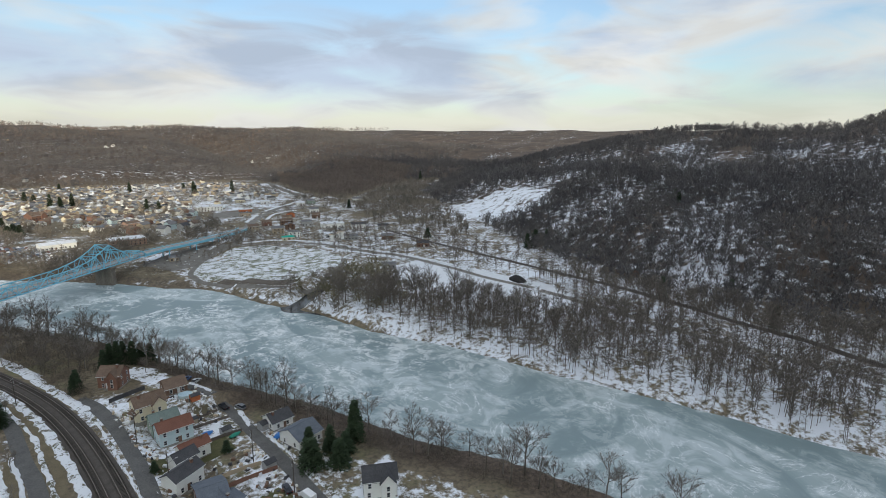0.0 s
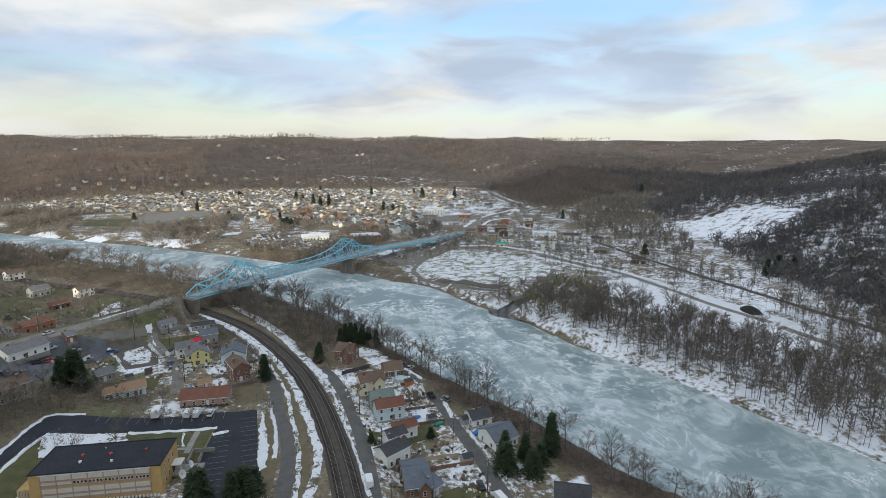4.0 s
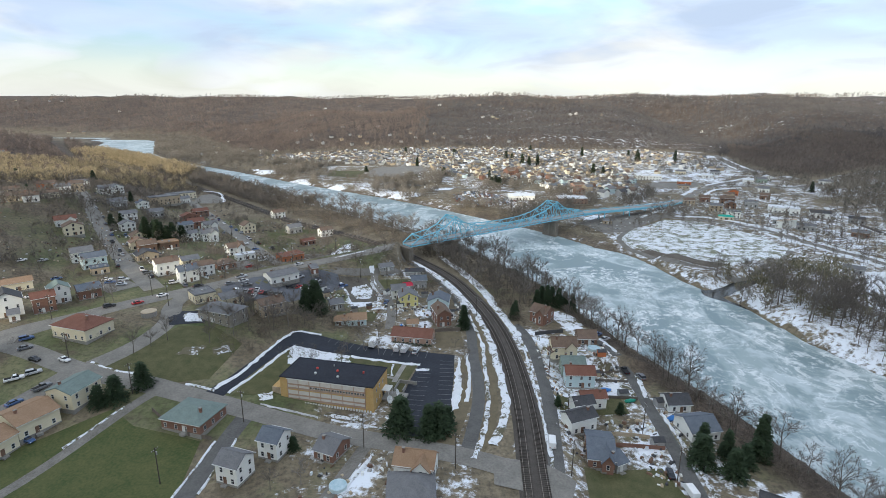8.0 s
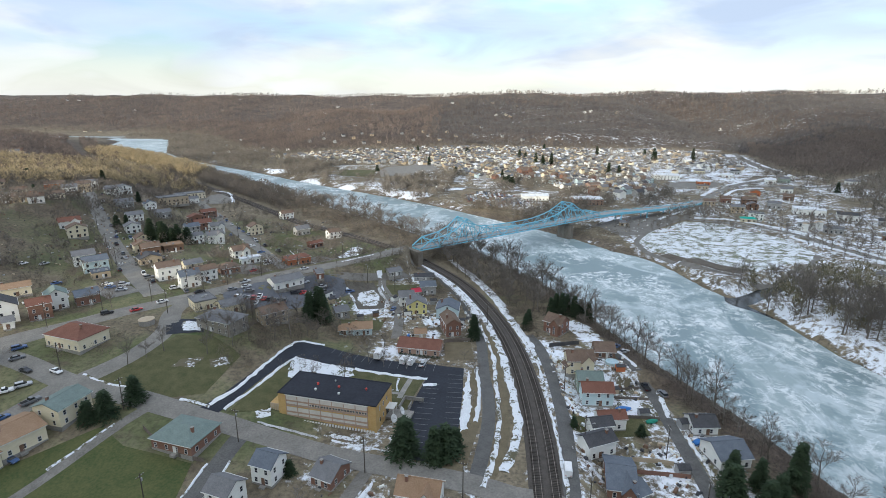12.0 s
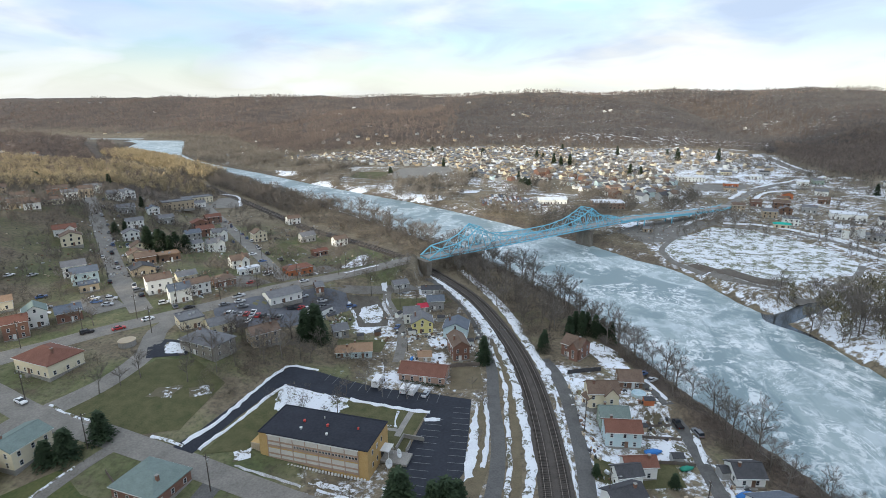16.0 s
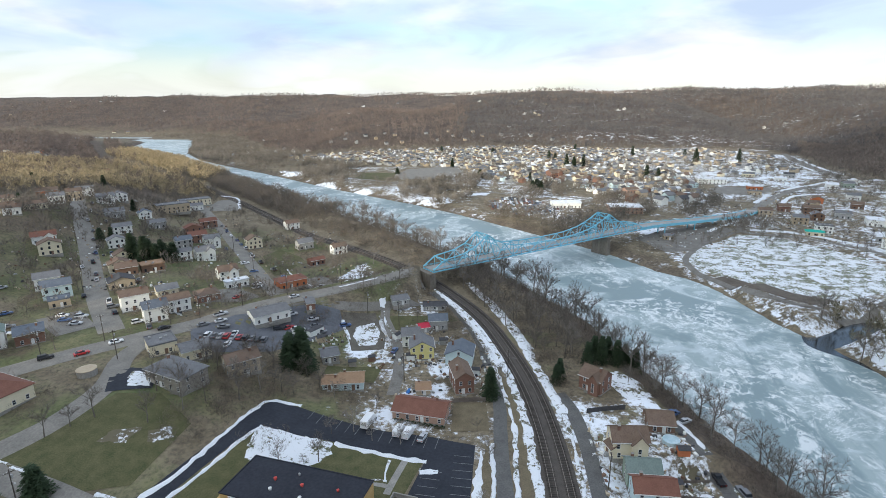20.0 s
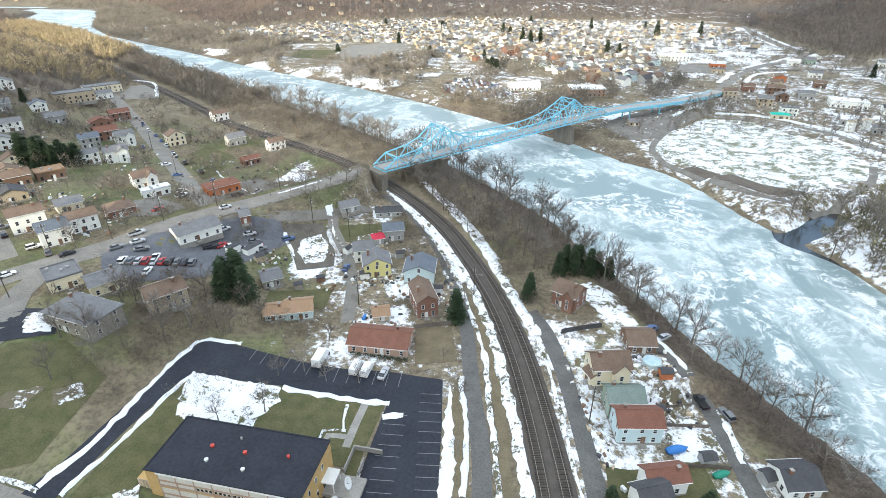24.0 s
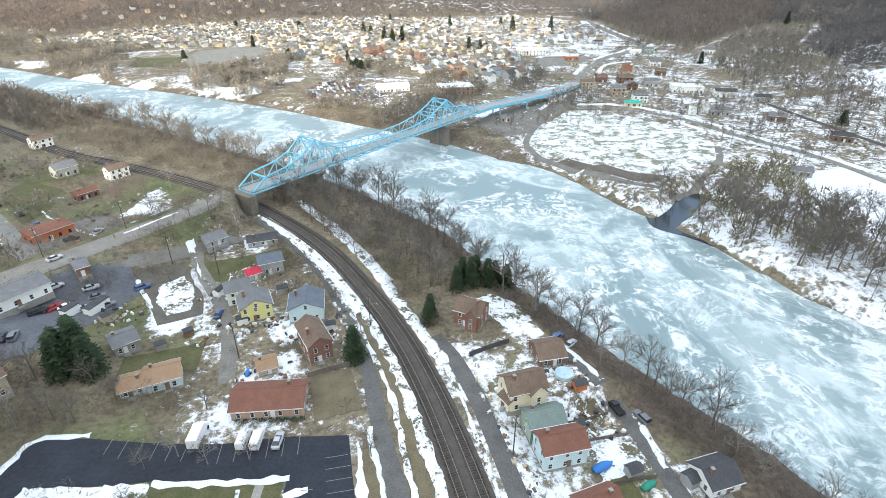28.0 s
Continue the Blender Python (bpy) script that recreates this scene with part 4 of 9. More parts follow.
sheet("store_lawn", [(-116, 336.1), (-101.8, 344.2), (-102, 330.7), (-105.5, 319)], lawn, 0.09, "green lawn behind the orange store", "lawn")
strip("walkway", [(-13.6, 175.2), (-15.4, 167.7), (-16.4, 162.5)], 0.9, concrete, 0.14, 2, 2, label="concrete path beside the school lawn", category="path")
strip("walkway", [(-21.4, 163.2), (-20.8, 165.6), (-15.8, 165.1)], 0.7, concrete, 0.15, 2, 2, label="concrete path to the school door", category="path")
sheet("verge", [(-12.5, 131), (-4.6, 130), (4, 147), (7.5, 183), (9.3, 183), (9.2, 150), (3.5, 126), (-10, 128)], dead_grass, 0.08, "strip of brown grass beside the car park", "verge")
strip("rail_verge", [(9.5, 123), (15.0, 138), (17.3, 164), (17.6, 178), (17.2, 192), (16.2, 203), (13.6, 216), (9, 235)], 1.2, dead_grass, 0.09, 3, 2, ragged=0.3, label="strip of yellow-brown dead grass beside the railway", category="verge")

UPPER_LOT = [(-252, 548), (-236, 560), (-220, 528), (-210, 502), (-238, 498), (-246, 520)]
sheet("upper_lot", UPPER_LOT, asphalt, 0.12, "gray asphalt lot beside the flat-roofed school", "parking lot")
strip("snow_bank", [(-262, 574), (-240, 562), (-224, 534), (-211, 506)], 1.6, snow, 0.2, 4, 4, crown=0.4, ragged=0.7, label="bank of white snow along the upper lot", category="snow bank", kind="stuff", seed=95)
# snow lying along kerbs and tracks
SNOW = "low bank of ploughed snow"
for k, (line, half, mat) in enumerate((
        ([(8.5, 122), (12.3, 135), (14.6, 150), (15.4, 164), (15.3, 176), (15.8, 189), (14.6, 203), (12.2, 219), (8.2, 240), (2.2, 260), (-8.6, 290), (-18, 308)], 0.68, yard_snow),
        ([(14, 128), (19.6, 145), (20.4, 163), (19.8, 178), (19.2, 194), (17.6, 209), (14.9, 226), (10.2, 246), (2.8, 268), (-5.4, 286), (-14, 304)], 1.4, yard_snow), ([(12.6, 228), (7.2, 250), (0.4, 268), (-7.0, 286), (-15.6, 304)], 1.3, snow),
        ([(29.0, 118), (30.4, 140), (31.0, 160), (31.4, 175), (31.6, 189), (30.4, 202)], 0.50, yard_snow),
        ([(31.0, 200), (28.6, 213), (25.6, 228), (22.9, 243), (19.2, 259), (13.0, 279), (5.6, 300), (-2, 319)], 1.7, yard_snow), ([(24.6, 243), (20.8, 260), (14.6, 280), (7.2, 300)], 1.0, snow), ([(25.2, 185), (24, 200), (21.5, 216), (15.0, 243), (11, 256)], 0.2, yard_snow), ([(-22.6, 163.6), (-22, 166.8), (-17, 167.2)], 0.45, yard_snow), ([(-17.6, 174.6), (-18, 170), (-17.5, 166.8)], 0.41, yard_snow), ([(-31.3, 256.5), (-35, 264), (-37.4, 274)], 0.45, yard_snow), ([(-86, 312), (-76, 303), (-64, 297), (-58, 292)], 0.6, yard_snow), ([(-104, 334), (-98, 325), (-93, 320)], 0.45, yard_snow),
        ([(7.6, 150), (9.4, 165), (9.2, 176), (9.2, 184)], 0.6, snow),
        ([(-72.6, 151), (-66.8, 163), (-60.8, 185), (-57.6, 194), (-48, 194.6)], 0.75, snow),
        ([(-67.5, 149.3), (-62.4, 161.5), (-56.6, 178.6), (-54.8, 182)], 0.6, snow),
        ([(-34, 179.9), (-27, 178.4), (-20, 176.8), (-8, 175.2)], 0.8, snow),
        ([(69, 160), (70.2, 168), (71.0, 176)], 0.81, yard_snow), ([(66.8, 184), (65.8, 192), (64, 199)], 0.72, yard_snow), ([(70.2, 128), (70.4, 140), (70.6, 150)], 0.63, yard_snow), ([(68, 98), (69.0, 110), (70.0, 124)], 0.81, yard_snow),
        ([(-102.5, 124), (-95.2, 141)], 0.41, yard_snow), ([(-57.3, 129), (-58.0, 121), (-59, 108)], 0.36, yard_snow), ([(-63, 128), (-63.8, 118), (-65, 104)], 0.32, yard_snow), ([(-18.6, 124), (-26, 104)], 0.54, yard_snow),
        ([(-82, 152.5), (-76, 151.2), (-71.8, 150.2)], 0.54, yard_snow), ([(-118, 162.5), (-113, 160), (-106, 157.8), (-98, 156)], 0.45, yard_snow), ([(-38, 268), (-34.5, 256), (-30, 247)], 0.7, dirty_snow), ([(-53, 262), (-49, 252), (-46, 245)], 0.63, yard_snow),
        ([(-60, 283), (-52, 290), (-45, 297)], 0.54, yard_snow), ([(-150, 238), (-158, 246)], 0.45, yard_snow), ([(-33, 139.6), (-24, 137.2), (-14, 134.5)], 0.36, yard_snow), ([(-56, 145.4), (-46, 142.8), (-37, 140.2)], 0.35, dirty_snow))):
    strip("snow_bank", line, half, mat, 0.13, 1.8, 4, crown=0.2, ragged=min(0.45, half * 0.6), label=SNOW, category="snow bank", kind="stuff", seed=k)
HEAPS = [
    ([(-55.6, 182.2), (-35.1, 180.6), (-33.3, 175.5), (-37.0, 170.1), (-37.6, 166.3), (-49.5, 167.6), (-54.2, 169.0), (-55.8, 176.2)], lawn_snow, 0.1),
    ([(6.3, 181), (4.6, 170), (4.2, 161.6), (3.0, 150.5), (3.0, 144.6), (5.1, 146.3), (6.6, 158), (6.8, 169.5)], snow, 0.25),
    ([(-9.6, 172), (-4.6, 172.5), (-4.4, 170.8), (-9, 170)], snow, 0.35),
    ([(54, 160), (66, 161), (66.5, 168), (55, 169)], yard_snow, 0.08),
    ([(57, 172), (65, 171), (64, 180), (58, 181)], worn_snow, 0.1),
    ([(71.6, 140), (76, 142), (76, 148), (71.8, 150)], snow, 0.2),
    ([(-100, 191), (-104, 199), (-96, 199.5), (-93.5, 192)], yard_snow, 0.06),
    ([(-82, 173), (-77, 176), (-75, 172), (-80, 169)], worn_snow, 0.05),
    ([(-91, 172), (-84, 174), (-85, 168), (-92, 167)], worn_snow, 0.03),
    ([(-58, 150), (-54, 152.5), (-53.4, 148.5), (-57, 146.5)], yard_snow, 0.1),
    ([(-36, 141.4), (-24, 138.7), (-23, 140.2), (-35, 143)], worn_snow, 0.04),
    ([(-26.4, 261.6), (-19.6, 265.4), (-18.7, 254.6), (-25.4, 255.3)], worn_snow, 0.05),
    ([(-46.5, 260), (-40, 264.5), (-35.5, 254), (-35, 243), (-41.5, 240.5), (-45.5, 249)], yard_snow, 0.08),
    ([(47, 226), (54, 228), (60, 222), (61, 212), (52, 209), (49.5, 217)], yard_snow, 0.1),
    ([(-40.8, 278.0), (-37.9, 280.3), (-37.4, 275.2), (-39.5, 275.1)], snow, 0.3),
    ([(-22.8, 286), (-19.8, 285.5), (-18.7, 278.1), (-21.3, 277.7)], snow, 0.1),
]
for k, (poly, mat, rise) in enumerate(HEAPS):
    heap("snow_patch", poly, mat, rise, 0.15, "patch of lying snow on the grass", "snow patch", seed=40 + k)

# painted stalls of the car park
paint = surf("road_paint", (0.11, 0.11, 0.11), (0.26, 0.26, 0.26), 1.5, 0.8, 0)
stall = bmesh.new()
box(stall, -2.5, -0.07, 0, 2.5, 0.07, 0.012)
stall_mesh = mesh_of("stall_line", stall, paint)
lines = tagged(new("stall_lines"), "white painted parking stall lines", "road marking", kind="structure")
for x0, y0, x1, y1, n, a in ((-6.2, 171.5, -10.4, 134, 14, -6), (1.6, 178, 0.6, 137, 15, -4), (-44, 190.6, -29, 187.0, 6, 78), (-22, 184.6, -6, 183.2, 6, 82)):
    for k in range(n):
        u = k / (n - 1)
        x, y = x0 + (x1 - x0) * u, y0 + (y1 - y0) * u
        ob = new("stall_line", stall_mesh)
        ob.parent, ob.matrix_basis = lines, pose(x, y, gz(x, y) + 0.15, 0, 0, a)

# far side of the river: fields, tracks and town roads
sheet("snow_field", [(128, 376), (141, 396), (185, 436), (208, 430), (233, 380), (232, 345), (222, 328), (201, 315), (172, 303), (159, 310), (143, 339), (131, 355)], field_snow, 0.14, "snow-covered playing field on the far bank", "snowfield")
sheet("snow_field", [(237, 290), (262, 290), (275, 245), (277, 181), (267, 151), (226, 157), (212, 200), (204, 229), (214, 262)], snow, 0.14, "untouched snowfield on the far bank", "snowfield")
strip("far_road", [(228, 506), (206, 470), (193, 445), (222, 427), (246, 396), (254, 353), (263, 321), (266, 296), (264, 250), (262, 211), (265, 175), (262, 140), (255, 60), (262, -100)], 2.4, asphalt, 0.2, 5, 3, label="gray road along the far bank", category="road")
strip("dirt_road", [(190, 445), (159, 419), (131, 381), (127, 359), (135, 337), (144, 309), (156, 293), (172, 290), (207, 312), (230, 339)], 1.8, gravel, 0.2, 4, 3, label="muddy track round the snowy field", category="track")
strip("far_ballast", [(330, 420), (318, 330), (310, 240), (307, 189), (304, 147), (297, 109), (289, 77), (284, 45), (275, 15), (268, -60)], 2.4, ballast, 0.2, 5, 3, crown=0.3, label="single railway track bed below the hillside", category="railway bed")
strip("town_road", [(222, 498), (241, 526), (268, 560), (295, 592), (331, 621), (357, 632), (385, 652), (398, 675), (412, 711), (427, 781), (460, 888), (490, 966)], 4.0, asphalt, 0.2, 6, 3, label="wide gray town road beyond the bridge", category="road")
strip("town_road", [(303, 598), (335, 596), (364, 592), (390, 585), (422, 601), (465, 636), (492, 660), (525, 673), (623, 718), (674, 753)], 3.0, gravel, 0.3, 6, 3, label="pale road winding along the foot of the wooded hill", category="road")
for k, (line, half) in enumerate((([(418, 700), (434, 776), (466, 884)], 2.4), ([(404, 722), (419, 786), (450, 886)], 2.0), ([(300, 607), (326, 625), (352, 640), (380, 660)], 2.2), ([(247, 545), (280, 588)], 2.0), ([(270, 545), (300, 580), (330, 585)], 2.2),
                                 ([(168, 446), (200, 474), (222, 488)], 1.6), ([(200, 450), (228, 436), (252, 402), (260, 356), (268, 322), (271, 296), (270, 250)], 1.9), ([(240, 385), (248, 352), (256, 322), (259, 298)], 1.6))):
    strip("snow_bank", line, half, snow, 0.25, 4, 4, crown=0.4, ragged=0.8, label="bank of white snow beside the far road", category="snow bank", kind="stuff", seed=70 + k)
sheet("shop_lot", [(235, 600), (262, 585), (288, 600), (300, 622), (262, 634), (242, 628)], asphalt, 0.2, "gray asphalt lot before the market", "parking lot")
sheet("school_lot", [(-100, 800), (-60, 818), (-36, 823), (-21, 751), (-60, 707), (-100, 715), (-108, 760)], asphalt, 0.25, "dark asphalt lot in the far town", "parking lot")
sheet("ball_field", [(-160, 775), (-113, 768), (-108, 708), (-160, 718)], lawn, 0.2, "green ball field in the far town", "lawn")
sheet("river_yard", [(112, 428), (140, 452), (176, 470), (192, 452), (160, 421), (138, 395), (122, 392)], gravel, 0.14, "bare muddy yard below the bridge", "yard")
strip("far_lane", [(-230, 800), (-180, 740), (-110, 690), (-40, 640), (20, 612), (70, 596), (120, 562), (150, 535)], 2.4, asphalt, 0.2, 6, 3, label="gray lane between the town and the river", category="lane")

# creek mouth: dark open water and its mud bank
open_water = surf("open_water", (0.012, 0.014, 0.014), (0.03, 0.032, 0.03), 4, 0.15, 0.1, spec=0.5)
bm = bmesh.new()
bm.faces.new([bm.verts.new((x, y, WATER + 0.04)) for x, y in ((140.5, 263), (139.2, 266.5), (139.6, 270), (141, 273.5), (142.5, 277), (146, 279.5), (150, 280), (160, 285), (170, 291), (182, 293), (184, 285), (172, 279), (163, 271), (154, 265), (151, 259), (151.5, 253), (154, 246), (155.5, 238), (154, 237), (151.5, 244), (148.8, 251), (146, 256), (143, 259.5))])
tagged(part("open_water", bm, open_water), "dark open water at the creek mouth", "water", kind="structure")
mud = surf("mud", (0.085, 0.07, 0.055), (0.16, 0.135, 0.11), 4, 0.85, 0.4)
sheet("mud_bank", [(132, 345), (138, 327), (150, 304), (158, 297), (166, 300), (172, 303), (157, 313), (146, 334), (140, 346)], mud, 0.16, "bare brown mud bank beside the creek", "mud bank")

# streets that trees keep clear of
STREETS = [MAIN, [(-131, 228), (-166, 267), (-215, 327), (-257, 377), (-285, 412)], [(-88, 284), (-96, 293), (-143, 363), (-191, 432), (-235, 493), (-270, 540)], [(-112, 222), (-112.5, 208), (-106, 190), (-108, 174), (-117, 160)], RAIL[5:18], [(-96, 225), (-60, 262)], [(-92, 290), (-70, 318)]]

# a dark heap of coal and cinders on the far snowfield
bm = bmesh.new()
for k in range(5):
    ring_r = (5.5, 4.4, 3.0, 1.5, 0.3)[k]
    ring = [bm.verts.new((ring_r * 1.6 * math.cos(a * 0.4488) * (1 + 0.12 * math.sin(a * 2.3 + k)), ring_r * math.sin(a * 0.4488), (-0.3, 0.8, 1.8, 2.6, 3.0)[k])) for a in range(14)]
    if k:
        for a in range(14):
            bm.faces.new((low_ring[a], low_ring[(a + 1) % 14], ring[(a + 1) % 14], ring[a]))
    low_ring = ring
bm.faces.new(low_ring)
pile = tagged(part("cinder_pile", bm, surf("cinder", (0.015, 0.014, 0.014), (0.04, 0.037, 0.035), 1.5, 0.95, 0.6)), "black cinder pile on the snowfield", "pile", kind="stuff")
pile.matrix_basis = pose(PILE[0], PILE[1], gz(*PILE) + 0.15, 0, 0, 60)

# ==== the blue cantilever truss bridge
def build_bridge():
    bridge = tagged(new("truss_bridge"), "sky-blue painted steel cantilever truss road bridge on stone piers", "bridge")
    a, d = Vector((-21.8, 314.2)), Vector((0.769, 0.639))
    n = Vector((-d.y, d.x))
    length, half = 174.0, 4.7

    def deck_z(s):
        return 9.0 - 0.4 * s / 35 if s < 35 else 8.6 - 1.9 * min(1, (s - 35) / 139)

    def top(s):
        """Height of the upper chord over the deck."""
        keys = [(0, 0.2), (7, 4.6), (20, 6.2), (27, 8.6), (35, 14.0), (42, 9.4), (52, 5.8), (66, 4.6), (86, 4.2), (104, 4.6), (118, 6.6), (128, 9.6), (137, 13.8), (145, 9.0), (155, 5.0), (167, 4.0), (174, 0.2)]
        for (s0, h0), (s1, h1) in zip(keys, keys[1:]):
            if s <= s1:
                return h0 + (h1 - h0) * (s - s0) / (s1 - s0)
        return 0.2

    def at(s, side, h):
        p = a + d * s + n * side
        return (p.x, p.y, deck_z(s) + h)

    stations = [0, 7, 13.5, 20, 27, 35] + [35 + 102 * k / 16 for k in range(1, 17)] + [145, 151, 157, 162.5, 167, 174]
    for side in (half, -half):
        for k, (s0, s1) in enumerate(zip(stations, stations[1:])):
            for name, h0, h1, w in (("bottom_chord", -0.7, -0.7, 0.55), ("top_chord", top(s0), top(s1), 0.5)):
                bm = bmesh.new()
                beam(bm, at(s0, side, h0), at(s1, side, h1), 0.5, w)
                part(name, bm, bridge_blue, bridge)
            if 0 < k < len(stations) - 2:
                bm = bmesh.new()
                if k % 2:
                    beam(bm, at(s0, side, top(s0)), at(s1, side, -0.6), 0.3, 0.34)
                else:
                    beam(bm, at(s0, side, -0.6), at(s1, side, top(s1)), 0.3, 0.34)
                part("diagonal", bm, bridge_blue, bridge)
            if k > 0:
                bm = bmesh.new()
                beam(bm, at(s0, side, -0.6), at(s0, side, top(s0)), 0.28, 0.28)
                part("post", bm, bridge_blue, bridge)
        # railing along the roadway
        bm = bmesh.new()
        for h in (0.55, 1.0):
            for s0, s1 in zip(stations, stations[1:]):
                beam(bm, at(s0, side * 0.86, h), at(s1, side * 0.86, h), 0.12, 0.16)
        part("railing", bm, bridge_blue, bridge)
    # cross frames where the trusses stand high
    for s in stations:
        if top(s) > 7.5:
            for h in (top(s), top(s) - 2.2):
                bm = bmesh.new()
                beam(bm, at(s, half, h), at(s, -half, h), 0.3, 0.4)
                part("cross_strut", bm, bridge_blue, bridge)
            bm = bmesh.new()
            for k in range(4):
                u0, u1 = half - 2 * half * k / 4, half - 2 * half * (k + 1) / 4
                beam(bm, at(s, u0, top(s) - (0, 2.2)[k % 2]), at(s, u1, top(s) - (2.2, 0)[k % 2]), 0.16)
            part("sway_brace", bm, bridge_blue, bridge)
    for s in (7, 167):
        bm = bmesh.new()
        beam(bm, at(s, half, top(s)), at(s, -half, top(s)), 0.4, 0.6)
        part("portal_strut", bm, bridge_blue, bridge)
    # floor
    bm = bmesh.new()
    last = None
    for s in stations:
        row = [bm.verts.new(at(s, o, dz)) for o, dz in ((-half + 0.6, 0), (half - 0.6, 0), (half - 0.6, -0.35), (-half + 0.6, -0.35))]
        if last:
            for i in range(4):
                bm.faces.new((last[i], last[(i + 1) % 4], row[(i + 1) % 4], row[i]))
        last = row
    bmesh.ops.recalc_face_normals(bm, faces=bm.faces)
    part("deck", bm, deck_gray, bridge, "gray road deck")
    for s in stations:
        bm = bmesh.new()
        beam(bm, at(s, half, -0.75), at(s, -half, -0.75), 0.35, 0.7)
        part("floor_beam", bm, bridge_blue, bridge)
    # stone piers with a tapered shaft and a coping
    for s, foot in ((35, -3.0), (137, -7.5)):
        p = a + d * s
        rot = Matrix.Translation((p.x, p.y, 0)) @ Matrix.Rotation(math.atan2(d.y, d.x), 4, "Z")
        for name, w, l, z0, z1, tp in (("pier_shaft", 2.2, 6.4, foot, deck_z(s) - 2.6, 0.88), ("pier_cap", 2.5, 6.6, deck_z(s) - 2.6, deck_z(s) - 1.1, 1.0)):
            bm = box_bm(-w, -l, z0, w, l, z1)
            for v in bm.verts:
                if v.co.z > z0 + 0.1:
                    v.co.x *= tp
                    v.co.y *= tp
            bmesh.ops.bevel(bm, geom=bm.edges[:], offset=0.18, segments=1, affect="EDGES")
            bmesh.ops.transform(bm, matrix=rot, verts=bm.verts)
            part(name, bm, pier_stone, bridge, "weathered tan stone")
    p = a - d * 1.2
    bm = box_bm(-2.0, -6.0, -0.5, 1.4, 6.0, 8.0)
    bmesh.ops.transform(bm, matrix=Matrix.Translation((p.x, p.y, 0)) @ Matrix.Rotation(math.atan2(d.y, d.x), 4, "Z"), verts=bm.verts)
    part("abutment", bm, pier_stone, bridge)
    # eastern approach: blue plate girders on slender bents, bending away to the town
    e = a + d * length
    line = [(e.x - d.x * 2, e.y - d.y * 2), (e.x + d.x * 22, e.y + d.y * 20), (160, 455), (190, 473), (216, 492), (228, 506)]
    pts = along(line, 6)
    for side in (-4.6, 4.6):
        bm = bmesh.new()
        for k, ((x0, y0, a0), (x1, y1, a1)) in enumerate(zip(pts, pts[1:])):
            za = 6.7 - 3.2 * k / len(pts)
            row = [bm.verts.new((x0 - math.sin(a0) * (side + o), y0 + math.cos(a0) * (side + o), za + dz)) for o, dz in ((-0.15, 0.45), (0.15, 0.45), (0.15, -1.45), (-0.15, -1.45))]
            if k:
                for i in range(4):
                    bm.faces.new((last[i], last[(i + 1) % 4], row[(i + 1) % 4], row[i]))
            last = row
        bmesh.ops.recalc_face_normals(bm, faces=bm.faces)
        part("plate_girder", bm, bridge_blue, bridge)
        bm = bmesh.new()
        for k, ((x0, y0, a0), (x1, y1, a1)) in enumerate(zip(pts, pts[1:])):
            za, zb = 6.7 - 3.2 * k / len(pts), 6.7 - 3.2 * (k + 1) / len(pts)
            beam(bm, (x0 - math.sin(a0) * side, y0 + math.cos(a0) * side, za + 1.15), (x1 - math.sin(a1) * side, y1 + math.cos(a1) * side, zb + 1.15), 0.07, 0.09)
            beam(bm, (x0 - math.sin(a0) * side, y0 + math.cos(a0) * side, za + 0.4), (x0 - math.sin(a0) * side, y0 + math.cos(a0) * side, za + 1.15), 0.08)
        part("railing", bm, bridge_blue, bridge)
    bm = bmesh.new()
    last = None
    for k, (x, y, h) in enumerate(pts):
        z = 6.75 - 3.2 * k / len(pts)
        row = [bm.verts.new((x - math.sin(h) * o, y + math.cos(h) * o, z + dz)) for o, dz in ((-4.5, 0), (4.5, 0), (4.5, -0.4), (-4.5, -0.4))]
        if last:
            for i in range(4):
                bm.faces.new((last[i], last[(i + 1) % 4], row[(i + 1) % 4], row[i]))
        last = row
    bmesh.ops.recalc_face_normals(bm, faces=bm.faces)
    part("approach_deck", bm, deck_gray, bridge, "gray road deck")
    for k in range(4, len(pts) - 2, 4):
        x, y, h = pts[k]
        z = 6.7 - 3.2 * k / len(pts)
        for side in (-3.2, 3.2):
            px, py = x - math.sin(h) * side, y + math.cos(h) * side
            part("bent_leg", box_bm(px - 0.35, py - 0.35, gz(px, py) - 0.3, px + 0.35, py + 0.35, z - 1.2), bridge_blue, bridge)
        bm = bmesh.new()
        beam(bm, (x + math.sin(h) * 4.4, y - math.cos(h) * 4.4, z - 1.5), (x - math.sin(h) * 4.4, y + math.cos(h) * 4.4, z - 1.5), 0.5, 0.6)
        part("bent_cap", bm, bridge_blue, bridge)
    return bridge


build_bridge()

# ==== houses
WINDOW_MESH = {}


def window_mesh(w, h):
    """A framed sash window: white frame, sill and dark pane with a middle rail, facing -y."""
    if (w, h) not in WINDOW_MESH:
        bm = bmesh.new()
        for a in ((-w / 2, -0.05, h / 2 - 0.08, w / 2, 0.05, h / 2), (-w / 2, -0.07, -h / 2, w / 2, 0.05, -h / 2 + 0.1), (-w / 2, -0.05, -h / 2, -w / 2 + 0.09, 0.05, h / 2), (w / 2 - 0.09, -0.05, -h / 2, w / 2, 0.05, h / 2), (-w / 2, -0.045, -0.04, w / 2, 0.05, 0.04)):
            box(bm, *a)
        pane = box_bm(-w / 2 + 0.09, -0.02, -h / 2 + 0.1, w / 2 - 0.09, 0.04, h / 2 - 0.08)
        WINDOW_MESH[(w, h)] = mesh_of("window", bm, trim_white), mesh_of("pane", pane, glass)
    return WINDOW_MESH[(w, h)]


